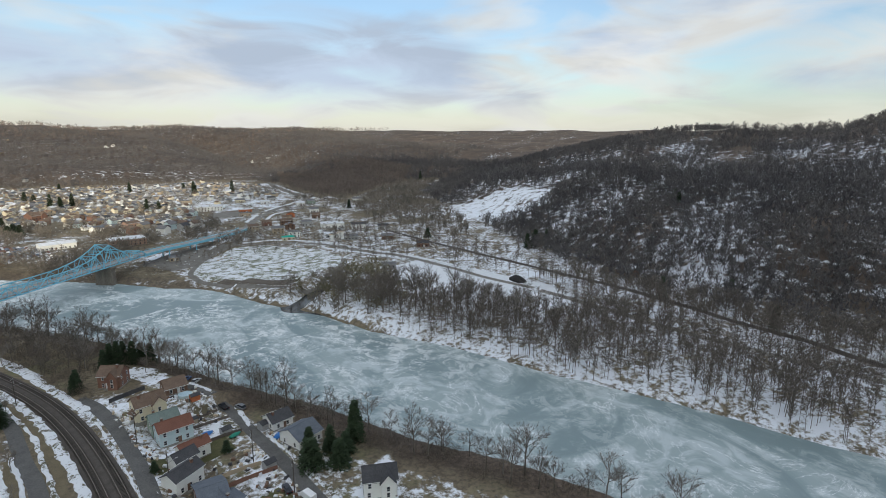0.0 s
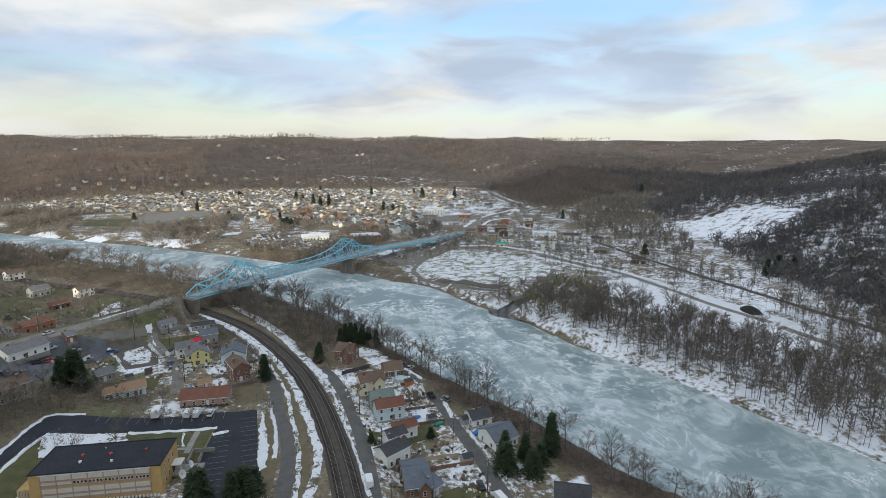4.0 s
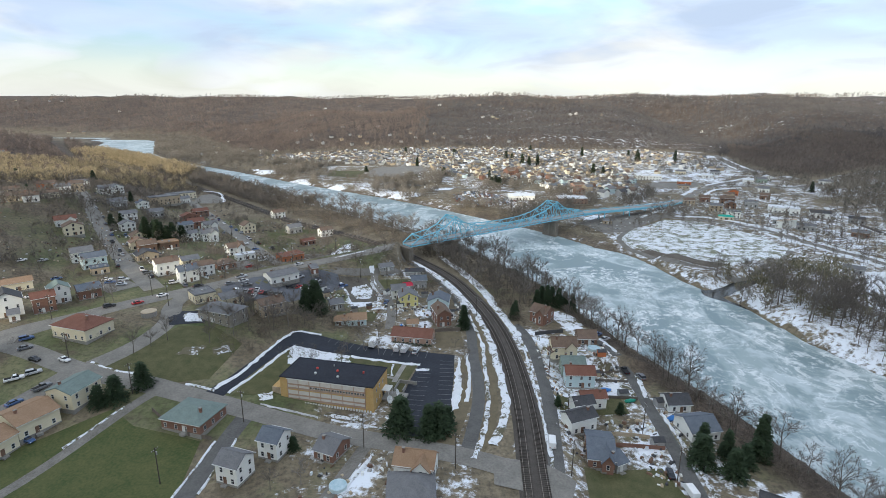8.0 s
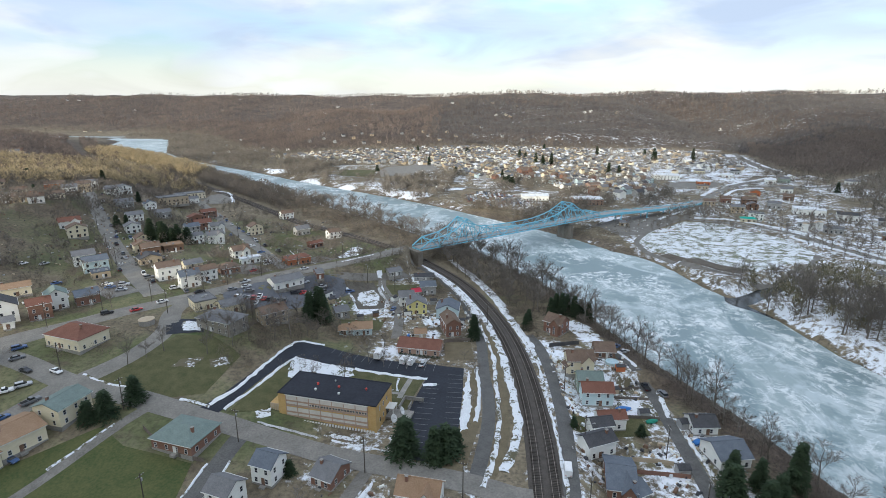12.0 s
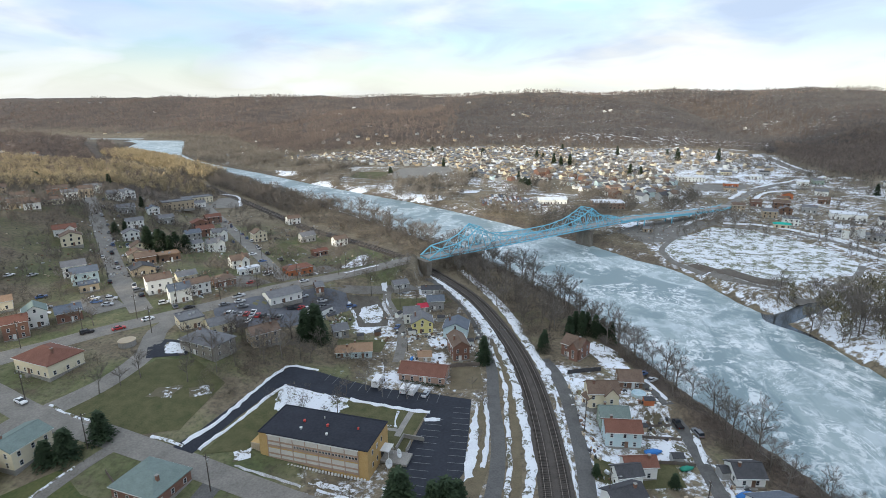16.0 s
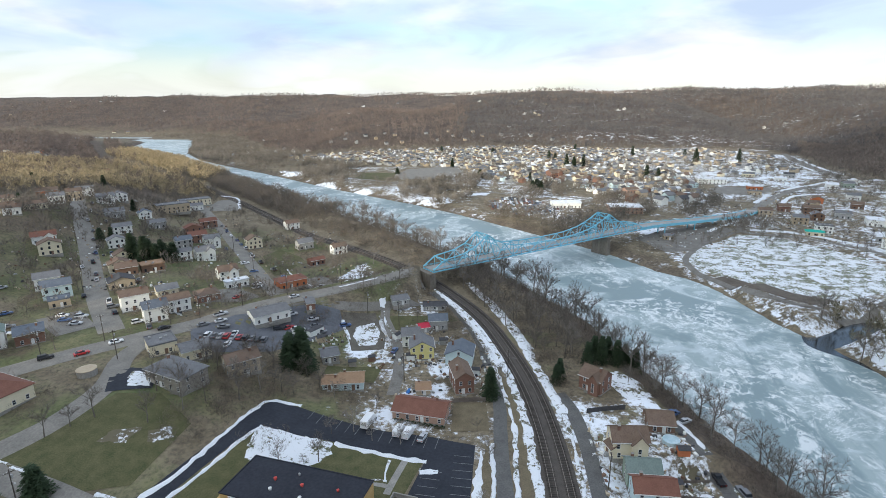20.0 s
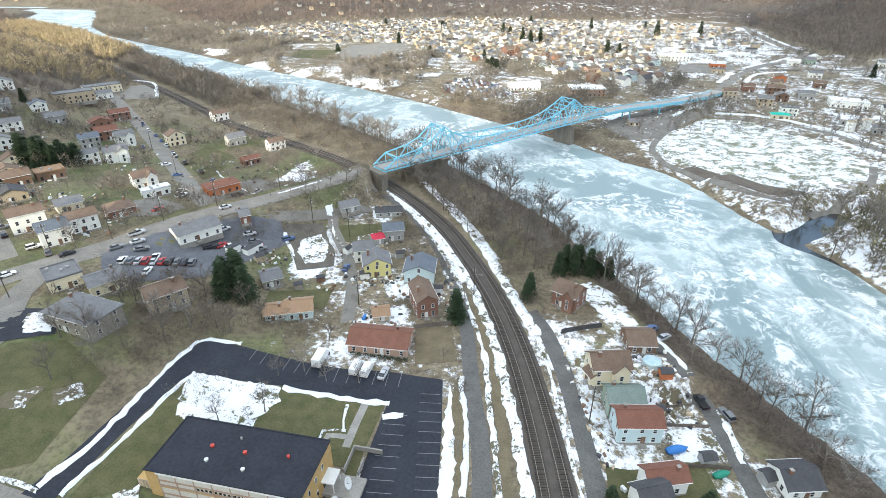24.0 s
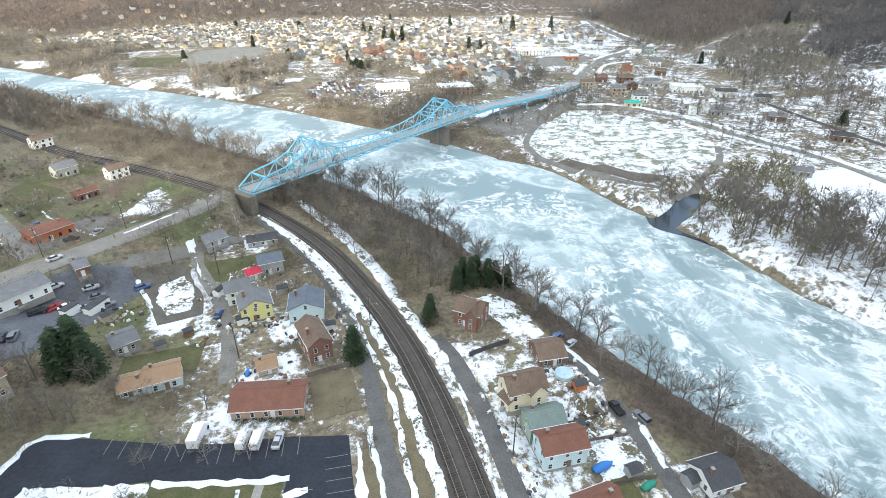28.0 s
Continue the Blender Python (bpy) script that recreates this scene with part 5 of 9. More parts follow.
def roof_bm(w, d, h, rise, kind, over=0.45, thick=0.2):
    """A roof shell over a w by d body whose walls are h high; ridge along x for 'a', along y for 'c', hipped for 'h'."""
    bm = bmesh.new()
    if kind == "f":
        box(bm, -w / 2 - 0.15, -d / 2 - 0.15, h, w / 2 + 0.15, d / 2 + 0.15, h + 0.25)
        for a in ((-w / 2 - 0.2, -d / 2 - 0.2, w / 2 + 0.2, -d / 2 + 0.1), (-w / 2 - 0.2, d / 2 - 0.1, w / 2 + 0.2, d / 2 + 0.2), (-w / 2 - 0.2, -d / 2 - 0.2, -w / 2 + 0.1, d / 2 + 0.2), (w / 2 - 0.1, -d / 2 - 0.2, w / 2 + 0.2, d / 2 + 0.2)):
            box(bm, a[0], a[1], h + 0.1, a[2], a[3], h + 0.55)
        return bm
    if kind == "c":
        bm = roof_bm(d, w, h, rise, "a", over, thick)
        bmesh.ops.rotate(bm, verts=bm.verts, matrix=Matrix.Rotation(radians(90), 3, "Z"))
        return bm
    x, y = w / 2 + over, d / 2 + over
    drop = rise * over / (d / 2)
    inset = min(d / 2, w / 2 - 0.3) + over if kind == "h" else 0
    for sgn in (1, -1):
        pts = [(-x, -y * sgn, h - drop), (x, -y * sgn, h - drop), (x - inset, 0, h + rise), (-x + inset, 0, h + rise)]
        lo = [bm.verts.new(p) for p in pts]
        hi = [bm.verts.new((p[0], p[1], p[2] + thick)) for p in pts]
        bm.faces.new(hi)
        bm.faces.new(lo[::-1])
        for k in range(4):
            bm.faces.new((lo[k], lo[(k + 1) % 4], hi[(k + 1) % 4], hi[k]))
    if kind == "h":
        for sgn in (1, -1):
            pts = [(x * sgn, -y, h - drop), (x * sgn, y, h - drop), ((x - inset) * sgn, 0, h + rise)]
            lo = [bm.verts.new(p) for p in pts]
            hi = [bm.verts.new((p[0], p[1], p[2] + thick)) for p in pts]
            bm.faces.new(hi)
            bm.faces.new(lo[::-1])
            for k in range(3):
                bm.faces.new((lo[k], lo[(k + 1) % 3], hi[(k + 1) % 3], hi[k]))
    bmesh.ops.recalc_face_normals(bm, faces=bm.faces)
    return bm


def body_bm(w, d, h, rise, kind, deep=1.6):
    """Walls with their gables, standing into the ground."""
    bm = bmesh.new()
    if kind == "c":
        bm = body_bm(d, w, h, rise, "a", deep)
        bmesh.ops.rotate(bm, verts=bm.verts, matrix=Matrix.Rotation(radians(90), 3, "Z"))
        return bm
    box(bm, -w / 2, -d / 2, -deep, w / 2, d / 2, h)
    if kind in ("a", "x"):
        for s in (1, -1):
            a, b = w / 2 * s, (w / 2 - 0.25) * s
            vs = [bm.verts.new(p) for p in ((a, -d / 2, h), (a, d / 2, h), (a, 0, h + rise), (b, -d / 2, h), (b, d / 2, h), (b, 0, h + rise))]
            for q in ((0, 1, 2), (5, 4, 3), (0, 2, 5, 3), (1, 4, 5, 2), (0, 3, 4, 1)):
                bm.faces.new([vs[i] for i in q])
        bmesh.ops.recalc_face_normals(bm, faces=bm.faces)
    return bm


HOUSE_SEED = random.Random(11)


HOUSE_SPOTS = []


def house(x, y, rot, w, d, h, rise, kind, wall, roof, label, z=None, chimney=True):
    """A house of plan w by d; its front faces local -y."""
    rnd = HOUSE_SEED
    HOUSE_SPOTS.append((x, y))
    if math.hypot(x, y - 40) > 200 and x < 0:
        w, d = 0.84 * w, 0.86 * d
    storeys = 2 if h > 4.3 else 1
    if x > 30 and y < 240:
        w, d = 0.86 * w, 0.88 * d
    if x > 60 and y > 300:
        w, d, h, rise = 0.85 * w, 0.85 * d, 0.84 * h, 0.85 * rise
    tall = 0.96 if x > -60 and y < 300 else 1.1
    h, rise = tall * h, 0.9 * rise if kind != "f" else rise
    c, s = math.cos(radians(rot)), math.sin(radians(rot))
    if z is None:
        z = sum(gz(x + c * u - s * v, y + s * u + c * v) for u in (-w / 2, w / 2) for v in (-d / 2, d / 2)) / 4 + 0.12
    ob = tagged(new("house"), label, "house", group="houses of the town")
    ob.matrix_basis = pose(x, y, z, 0, 0, rot)
    main = "a" if kind == "x" else kind
    part("wall", body_bm(w, d, h, rise, main), MATS["wall_" + wall], ob)
    part("foundation", box_bm(-w / 2 - 0.06, -d / 2 - 0.06, -1.7, w / 2 + 0.06, d / 2 + 0.06, 0.35), concrete, ob)
    part("roof", roof_bm(w, d, h, rise, main), MATS["roof_" + roof], ob)
    if kind == "x":
        gw = min(w * 0.42, 5.0)
        gx = w * 0.22
        bm = body_bm(d * 0.6, gw, h, rise * 0.85, "a")
        bmesh.ops.rotate(bm, verts=bm.verts, matrix=Matrix.Rotation(radians(90), 3, "Z"))
        bmesh.ops.translate(bm, verts=bm.verts, vec=(gx, -d / 2 + d * 0.3 - 1.1, 0))
        part("wing_wall", bm, MATS["wall_" + wall], ob)
        bm = roof_bm(d * 0.6, gw, h, rise * 0.85, "a")
        bmesh.ops.rotate(bm, verts=bm.verts, matrix=Matrix.Rotation(radians(90), 3, "Z"))
        bmesh.ops.translate(bm, verts=bm.verts, vec=(gx, -d / 2 + d * 0.3 - 1.1, 0.02))
        part("wing_roof", bm, MATS["roof_" + roof], ob)
    if kind != "f":
        # ridge cap and white eaves boards
        bm = bmesh.new()
        if main == "c":
            beam(bm, (0, -d / 2 - 0.4, h + rise + 0.2), (0, d / 2 + 0.4, h + rise + 0.2), 0.3, 0.1)
        elif main == "a":
            beam(bm, (-w / 2 - 0.4, 0, h + rise + 0.2), (w / 2 + 0.4, 0, h + rise + 0.2), 0.3, 0.1)
        if main in "ac":
            part("ridge_cap", bm, MATS["roof_" + roof], ob)
        else:
            bm.free()
        for sgn in (-1, 1):
            bm = bmesh.new()
            if main == "c":
                beam(bm, (sgn * (w / 2 + 0.48), -d / 2 - 0.4, h - 0.1), (sgn * (w / 2 + 0.48), d / 2 + 0.4, h - 0.1), 0.12, 0.16)
            else:
                beam(bm, (-w / 2 - 0.4, sgn * (d / 2 + 0.48), h - 0.1), (w / 2 + 0.4, sgn * (d / 2 + 0.48), h - 0.1), 0.12, 0.16)
            part("gutter", bm, trim_white, ob)
    floors = storeys
    frame_mesh, pane_mesh = window_mesh(0.95, 1.45)

    remote = math.hypot(x, y - 40) > 270
    joined_panes = bmesh.new()

    def window(px, py, pz, turn):
        if remote:
            dx, dy = (0.48, 0.06) if turn == 0 else (0.06, 0.48)
            box(joined_panes, px - dx, py - dy, pz - 0.7, px + dx, py + dy, pz + 0.7)
            return
        o = new("window", frame_mesh)
        o.parent, o.matrix_basis = ob, pose(px, py, pz, 0, 0, turn)
        p = new("pane", pane_mesh)
        p.parent = o

    for f in range(floors):
        pz = 1.4 + 2.6 * f
        if pz + 0.72 > h:
            continue
        n = max(1, round(w / 3.4))
        for k in range(n):
            u = -w / 2 + w * (k + 0.5) / n + rnd.uniform(-0.25, 0.25)
            if not (kind == "x" and abs(u - w * 0.22) < 3):
                window(u, -d / 2, pz, 0)
        n = max(1, round(d / 4.2))
        for k in range(n):
            v = -d / 2 + d * (k + 0.5) / n + rnd.uniform(-0.2, 0.2)
            window(w / 2, v, pz, 90)
            window(-w / 2, v, pz, -90)
    if kind == "x":
        window(w * 0.22, -d / 2 - 1.1, 1.55, 0)
        if floors == 2:
            window(w * 0.22, -d / 2 - 1.1, 3.3, 0)
    elif kind == "c" and rise > 2:
        window(0, -d / 2, h + 0.4, 0)
    if remote:
        tagged(part("glazing", joined_panes, glass, ob), kind="stuff")
    else:
        joined_panes.free()
    du = rnd.choice((-1, 1)) * w * 0.08
    bm = box_bm(du - 0.5, -d / 2 - 0.06, 0.1, du + 0.5, -d / 2 + 0.02, 2.2)
    door = part("door", bm, MATS["wall_brown"] if wall in ("white", "cream", "yellow", "pale_blue") else trim_white, ob)
    part("step", box_bm(du - 0.8, -d / 2 - 1.1, -0.6, du + 0.8, -d / 2 - 0.05, 0.12), concrete, ob)
    if chimney and kind != "f" and rnd.random() < 0.75:
        cx = rnd.choice((-0.3, 0.28)) * w
        cy = rnd.choice((-0.12, 0.14)) * d
        zt = h + rise + 0.7
        ch = part("chimney", box_bm(cx - 0.32, cy - 0.32, h - 0.5, cx + 0.32, cy + 0.32, zt), MATS["wall_brick"], ob)
        part("chimney_cap", box_bm(cx - 0.4, cy - 0.4, zt, cx + 0.4, cy + 0.4, zt + 0.12), concrete, ch)
    elif kind == "f":
        for k in range(3):
            cx, cy = rnd.uniform(-0.35, 0.35) * w, rnd.uniform(-0.3, 0.3) * d
            part("roof_vent", box_bm(cx - 0.4, cy - 0.4, h + 0.2, cx + 0.4, cy + 0.4, h + 0.9), MATS["wall_gray"], ob)
    return ob


house(43.3, 216.0, -41, 8.9, 8.2, 5.2, 2.8, "x", "brick", "brown", "red brick house with brown cross-gabled roof above the river")
house(57.4, 195.8, -3, 8.2, 9.0, 2.8, 2.4, "a", "brown", "brown", "low brown barn with two-pitch roof by the river lane")
house(45.5, 184.1, 2, 10.7, 8.0, 5.6, 2.8, "x", "cream", "brown", "cream clapboard house with brown gabled roof")
house(42.1, 182.5, -73, 3.8, 5.0, 3.0, 1.2, "a", "cream", "brown", "cream clapboard lean-to with brown roof")
house(47.5, 176.4, -2, 9.5, 7.0, 5.0, 2.2, "a", "sage", "green", "sage green house with weathered green roof")
house(48.1, 168.9, -2, 11.4, 7.4, 5.3, 2.2, "a", "pale_blue", "red", "pale blue house with rusty red roof")
house(44.4, 149.9, 12, 7.4, 5.6, 4.6, 1.8, "a", "white", "dark", "white house with dark shingle roof")
house(48.8, 154.6, 6, 9.6, 5.4, 4.2, 1.8, "a", "white", "red", "white house with faded red-brown roof")
house(41.0, 140.4, 22, 10.2, 6.6, 4.8, 1.8, "a", "white", "dark", "white house with low dark roof")
house(44.1, 129.1, -10, 8.1, 15.0, 3.2, 2.6, "x", "brick", "slate", "dark red house with sprawling slate-gray roof")
house(46.9, 125.5, 27, 4.2, 8.0, 2.8, 1.6, "a", "gray", "slate", "gray garage with slate-gray roof beside the red house")
house(76.4, 155.0, 2, 8.4, 8.0, 3.0, 2.2, "a", "white", "dark", "white garage with dark roof near the river bank")
house(76.7, 140.5, 9, 10.4, 11.0, 3.6, 2.6, "a", "white", "slate", "white house with gray roof behind dark conifers")
house(79.0, 103.4, -33, 10.2, 8.0, 5.5, 2.8, "x", "white", "dark", "white house with dark steep roof and green trim")
house(-11.7, 197.1, -10, 15.8, 9.0, 3.0, 2.3, "a", "pink_brick", "red", "long brick ranch house with red-brown roof")
house(-36.5, 210.7, 10, 7.7, 7.0, 3.2, 1.8, "a", "pale_blue", "tan", "pale blue house with tan-brown roof")
house(-42.9, 209.0, 10, 5.2, 6.0, 2.4, 1.4, "a", "pale_blue", "tan", "low pale blue annex with brown roof")
house(-48.7, 226.7, 26, 5.8, 7.0, 3.2, 1.2, "a", "stone", "gray", "stone garage with gray roof")
house(-16.3, 235.8, 10, 8.6, 8, 5.0, 2.6, "c", "yellow", "gray", "bright yellow house with gray gabled roof")
house(-21.7, 245.5, 11, 8.1, 8.0, 5.0, 2.2, "a", "white", "gray", "white house with gray roof beside the yellow house")
house(-12.5, 261.1, 10, 8.9, 7.0, 4.6, 2.0, "a", "gray", "slate", "gray clapboard house with slate-gray roof")
house(-18.1, 257.4, 21, 4.8, 5.0, 2.6, 1.2, "a", "gray", "crimson", "small outbuilding with bright crimson roof")
house(-31.8, 280.9, 27, 8.7, 8.0, 2.8, 1.4, "a", "gray", "gray", "gray garage with pale gray roof")
house(-15.6, 282.2, 5, 12.3, 7.0, 2.4, 1.2, "a", "gray", "dark", "low shed with dark roof")
house(-1.8, 232.4, -5, 9.5, 9.0, 4.6, 2.4, "c", "pale_blue", "slate", "pale blue gabled house with gray roof")
house(-0.6, 214.5, 15, 6.0, 11.0, 6.0, 2.2, "c", "brick", "brown", "brick house with brown roof and a wooden deck")
house(-12.8, 209.8, 8, 4.5, 5.0, 2.3, 1.0, "a", "tan", "tan", "small wooden garden shed")
house(-52.0, 114.5, -19, 6.4, 6.5, 5.6, 2.2, "a", "white", "gray", "white two-storey clapboard house with gray roof")
house(-45.0, 124.0, -18, 5.9, 6.5, 5.6, 2.2, "a", "white", "slate", "white two-storey house with slate roof and porch")
house(-71.9, 135.9, -16, 13.1, 11.0, 3.0, 2.0, "h", "brick", "green", "brick bungalow with gray-green hipped roof")
house(-111.3, 143.8, 78, 10.5, 9.0, 5.0, 1.8, "a", "cream", "green", "cream two-storey house with pale green roof")
house(-117.7, 133.0, 63, 10.6, 12.0, 4.2, 2.0, "a", "cream", "tan", "cream brick house with tan shingle roof")
house(-120.3, 122.8, 74, 7.5, 10.0, 4.0, 2.0, "a", "cream", "tan", "cream garage house with tan shingle roof")
house(-132.3, 181.0, -18, 16.2, 11.5, 4.2, 3.0, "h", "cream", "red", "cream masonry hall with rusty red hipped roof")
house(-29.7, 124.4, -24, 6.0, 8.0, 3.0, 2.2, "a", "brick", "gray", "small brick house with gray roof")
house(-6.6, 116.3, -11, 10, 6.5, 4.4, 3.0, "x", "white", "tan", "white house with steep tan-brown roof")
house(-7.4, 108.7, 3, 11, 9, 2.8, 2.4, "h", "gray", "gray", "house with broad gray roof")
house(-86.9, 196.0, -22, 16, 9.5, 4.4, 2.0, "h", "stone", "gray", "low tan-gray brick apartment house with gray roof")
house(-103.1, 214.3, 42, 10, 11, 3.6, 0.3, "f", "cream", "gray", "cream flat-roofed corner shop")
house(-90.9, 213.3, 42, 9.0, 8.0, 3.4, 1.6, "a", "cream", "gray", "cream shop annex with gray roof")
house(-79.8, 249.5, 42, 17, 11, 3.3, 1.6, "a", "white", "gray", "white car dealership with gray roof and red trim")
house(-66.8, 261.1, 28, 4.0, 9.0, 3.0, 1.0, "a", "brick", "gray", "small brick building with pale metal roof")
house(-72.5, 208.4, 41, 10, 8, 4.8, 2.0, "a", "tan", "brown", "tan house with brown roof among bare trees")
house(-91.1, 304.5, 42, 16.6, 10.0, 3.6, 1.4, "h", "orange", "red", "orange store with rusty red roof")
house(-136.5, 250.3, 42, 12, 9, 6.0, 2.0, "a", "white", "brown", "long white house with brown roof")
house(-121.3, 240.2, 42, 10, 7.0, 5.4, 2.4, "a", "white", "slate", "white house with slate roof and open porch")
house(-118.8, 251.3, 42, 10.5, 8.0, 5.0, 1.8, "a", "white", "brown", "white low house with brown roof")
house(-114.2, 266.0, 42, 10.8, 10.0, 3.0, 2.0, "h", "brick", "brown", "brick bungalow with brown hipped roof")
house(-133.3, 267.5, 42, 10.0, 8.0, 3.0, 1.6, "a", "cream", "gray", "cream cottage with gray roof")
house(-161.1, 277.0, 42, 12.3, 10.0, 3.0, 2.2, "c", "tan", "dark", "tan gabled house with dark roof")
house(-177.1, 298.7, 42, 11.2, 8.0, 4.0, 2.4, "c", "cream", "brown", "cream gabled house with brown roof")
house(-183.0, 383.3, 42, 13.3, 9.0, 5.0, 2.4, "a", "brick", "red", "red brick house with red roof")
house(-198.6, 405.8, 42, 13.4, 8.0, 5.0, 2.2, "c", "brick", "red", "red brick gabled town house")
house(-153.7, 338.3, 42, 12, 9.0, 5.4, 2.4, "x", "white", "gray", "white house with gray roof")
house(-163.2, 330.5, 42, 12, 8.0, 4.6, 1.6, "a", "white", "gray", "low white house with gray roof")
house(-122.9, 302.5, 42, 10.9, 9.0, 4.5, 2.4, "x", "white", "brown", "white house with brown gabled roof")
house(-112.5, 290.5, 42, 12.8, 5.0, 3.0, 0.2, "f", "white", "snow", "white flat-roofed corner shop")
house(-143.6, 380.7, 42, 10.7, 9.0, 5.4, 2.6, "c", "cream", "brown", "cream two-storey gabled street house")
house(-138.0, 435.6, 42, 11.7, 8.0, 4.4, 2.2, "a", "white", "brown", "white house standing alone near the tracks")
house(-110.0, 381.5, 42, 11.7, 8.0, 4.0, 2.4, "a", "gray", "gray", "gray house with gray roof")
house(-84.6, 371.3, 42, 10.8, 7.0, 4.4, 2.0, "a", "white", "brown", "white house with red-brown stripes and brown roof")
house(-91.4, 347.1, 42, 10.7, 6.0, 3.0, 1.2, "a", "brick", "red", "small shop with bright red roof")
house(-246.4, 462.4, 42, 28.7, 14.0, 6.5, 0.3, "f", "tan", "gray", "brown brick flat-roofed school building")
house(-259.6, 519.7, 42, 30.9, 14.0, 5.5, 0.3, "f", "cream", "gray", "cream flat-roofed school wing")
house(-220.0, 307.3, 42, 12, 9, 5.4, 2.4, "c", "cream", "brown", "cream gabled house with brown roof")
house(-179.3, 261.2, 42, 12.8, 9.0, 5.4, 2.2, "a", "pale_blue", "slate", "pale blue house with slate roof and orange porch")
house(-191.7, 270.8, 42, 11.6, 9.0, 5.2, 2.2, "a", "white", "gray", "white house with gray roof")
house(-262.6, 334.3, 42, 10.1, 8.0, 4.0, 1.8, "a", "white", "brown", "small white house on the slope")
house(-267.7, 356.0, 42, 14.4, 8.0, 3.4, 1.6, "a", "cream", "brown", "cream house on the slope")
house(-262.7, 409.9, 42, 13, 9.0, 5.0, 2.4, "x", "white", "gray", "white house with gray roof on the slope")
house(-277.0, 383.7, 42, 11, 9.0, 5.4, 2.0, "a", "white", "gray", "white house at the street's end")
house(-281.6, 405.2, 42, 10.6, 9.0, 6.4, 2.0, "a", "tan", "brown", "tan two-storey house at the street's end")
house(-241.5, 387.9, 42, 14, 9.0, 4.0, 2.2, "a", "gray", "gray", "gray house beside the street")
house(-221.2, 365.5, 42, 12.4, 8.0, 4.6, 2.0, "a", "white", "gray", "white house beside the street")
house(-206.7, 338.8, 42, 10.3, 8.0, 4.6, 2.2, "c", "white", "gray", "white gabled house beside the street")
house(-187.6, 316.7, 42, 10.4, 8.0, 3.6, 2.4, "c", "cream", "brown", "cream gabled roadside cottage")
house(-169.6, 293.3, 42, 11, 9.0, 4, 2.2, "a", "brown", "brown", "brown house with brown roof")
house(-162.0, 302.2, 42, 12.5, 9.0, 3.4, 0.3, "f", "brown", "tan", "brown flat-roofed block by the street")
house(-230.3, 316.3, 42, 13, 9.0, 4.0, 2.2, "x", "white", "red", "white house with red-brown roof")
house(-273.4, 339.0, 42, 15.0, 9.0, 4.0, 2.0, "a", "tan", "brown", "tan house on the slope")
house(-248.7, 497.2, 42, 17.9, 8.0, 4.0, 2.0, "a", "white", "gray", "white house beside the side street")
house(-181.0, 363.4, 42, 11, 9.0, 5, 2.0, "a", "gray", "slate", "gray house with slate roof")
house(-170.0, 377.1, 42, 11, 9.0, 5.4, 2.2, "x", "white", "gray", "white house with gray gables")
house(-202.5, 434.5, 42, 13.9, 8.0, 5.0, 2.0, "a", "brick", "red", "red brick house beside the side street")
house(-163, 212.5, 42, 8.7, 9.0, 5.8, 2.6, "c", "white", "green", "white gabled two-storey house with pale green roof")
house(-155, 219, 42, 10, 12, 3.8, 1.6, "a", "brick", "slate", "red brick building with slate roof")
house(-161.5, 201.5, 42, 9, 8, 5.8, 2.0, "a", "brick", "red", "dark red two-storey house with rusty roof")
house(-173.2, 197.3, 42, 12, 11, 6.4, 3.4, "c", "white", "dark", "white gabled house with dark roof")
house(-166, 191.5, 40, 4.0, 7.0, 2.8, 1.4, "a", "white", "gray", "white garage with pale roof")
house(-190.4, 224.0, 42, 14, 9, 3.6, 1.6, "a", "cream", "tan", "long cream house with tan roof")
house(79.6, 537.7, 4, 30.1, 14.0, 5.0, 2.0, "a", "white", "snow", "long white warehouse with snow-dusted roof")
house(126.0, 514.6, -3, 32.3, 20.0, 6.0, 0.3, "f", "pink_brick", "snow", "flat-roofed brick mill with snow on its roof")
house(234.8, 432.2, -21, 13, 7, 3.4, 1.2, "h", "cream", "teal", "low shop with bright teal roof")
house(245.4, 441.0, -21, 12, 9, 6, 0.3, "f", "white", "gray", "white two-storey shop building")
house(243.4, 467.2, -19, 12, 10, 6.0, 2.0, "a", "tan", "gray", "tan commercial building with gray roof")
house(231.7, 494.7, -16, 11, 10, 6, 2.0, "a", "tan", "brown", "tan two-storey house beside the bridge road")
house(272.1, 503.2, -20, 14, 11, 6.0, 2.0, "a", "brown", "brown", "brown timber building with brown roof")
house(298.8, 458.8, -26, 27, 17, 5.0, 0.3, "f", "white", "snow", "white industrial building with snowy flat roof")
house(315.0, 435.9, -29, 17, 12, 5.0, 2.0, "a", "white", "dark", "white workshop with dark roof")
house(276, 394, -30, 14, 8, 4.0, 1.6, "a", "gray", "gray", "long gray shed in the snowy yard")
house(299.2, 370.2, -34, 12, 9, 4.0, 1.8, "a", "brown", "gray", "brown house beside the far road")
house(300.4, 324.6, -39, 12, 9, 4.0, 1.8, "a", "brown", "dark", "dark brown house beside the far road")
house(233.1, 287.6, -37, 9.8, 6.0, 3.0, 1.4, "a", "gray", "gray", "small gray shed at the snowfield's edge")
house(432, 598, -28, 15, 9, 4.5, 2.0, "a", "white", "gray", "white house at the foot of the wooded hill")
house(253.6, 658.2, -10, 34, 22, 6.0, 0.3, "f", "white", "snow", "large flat-roofed market with snow on its roof")
house(280.0, 615.8, -14, 16, 10, 4, 0.3, "f", "orange", "snow", "low shop with red-orange front")
house(134.5, 425.9, -8, 7.7, 7.0, 3.4, 1.4, "a", "tan", "gray", "small tan hut below the bridge")
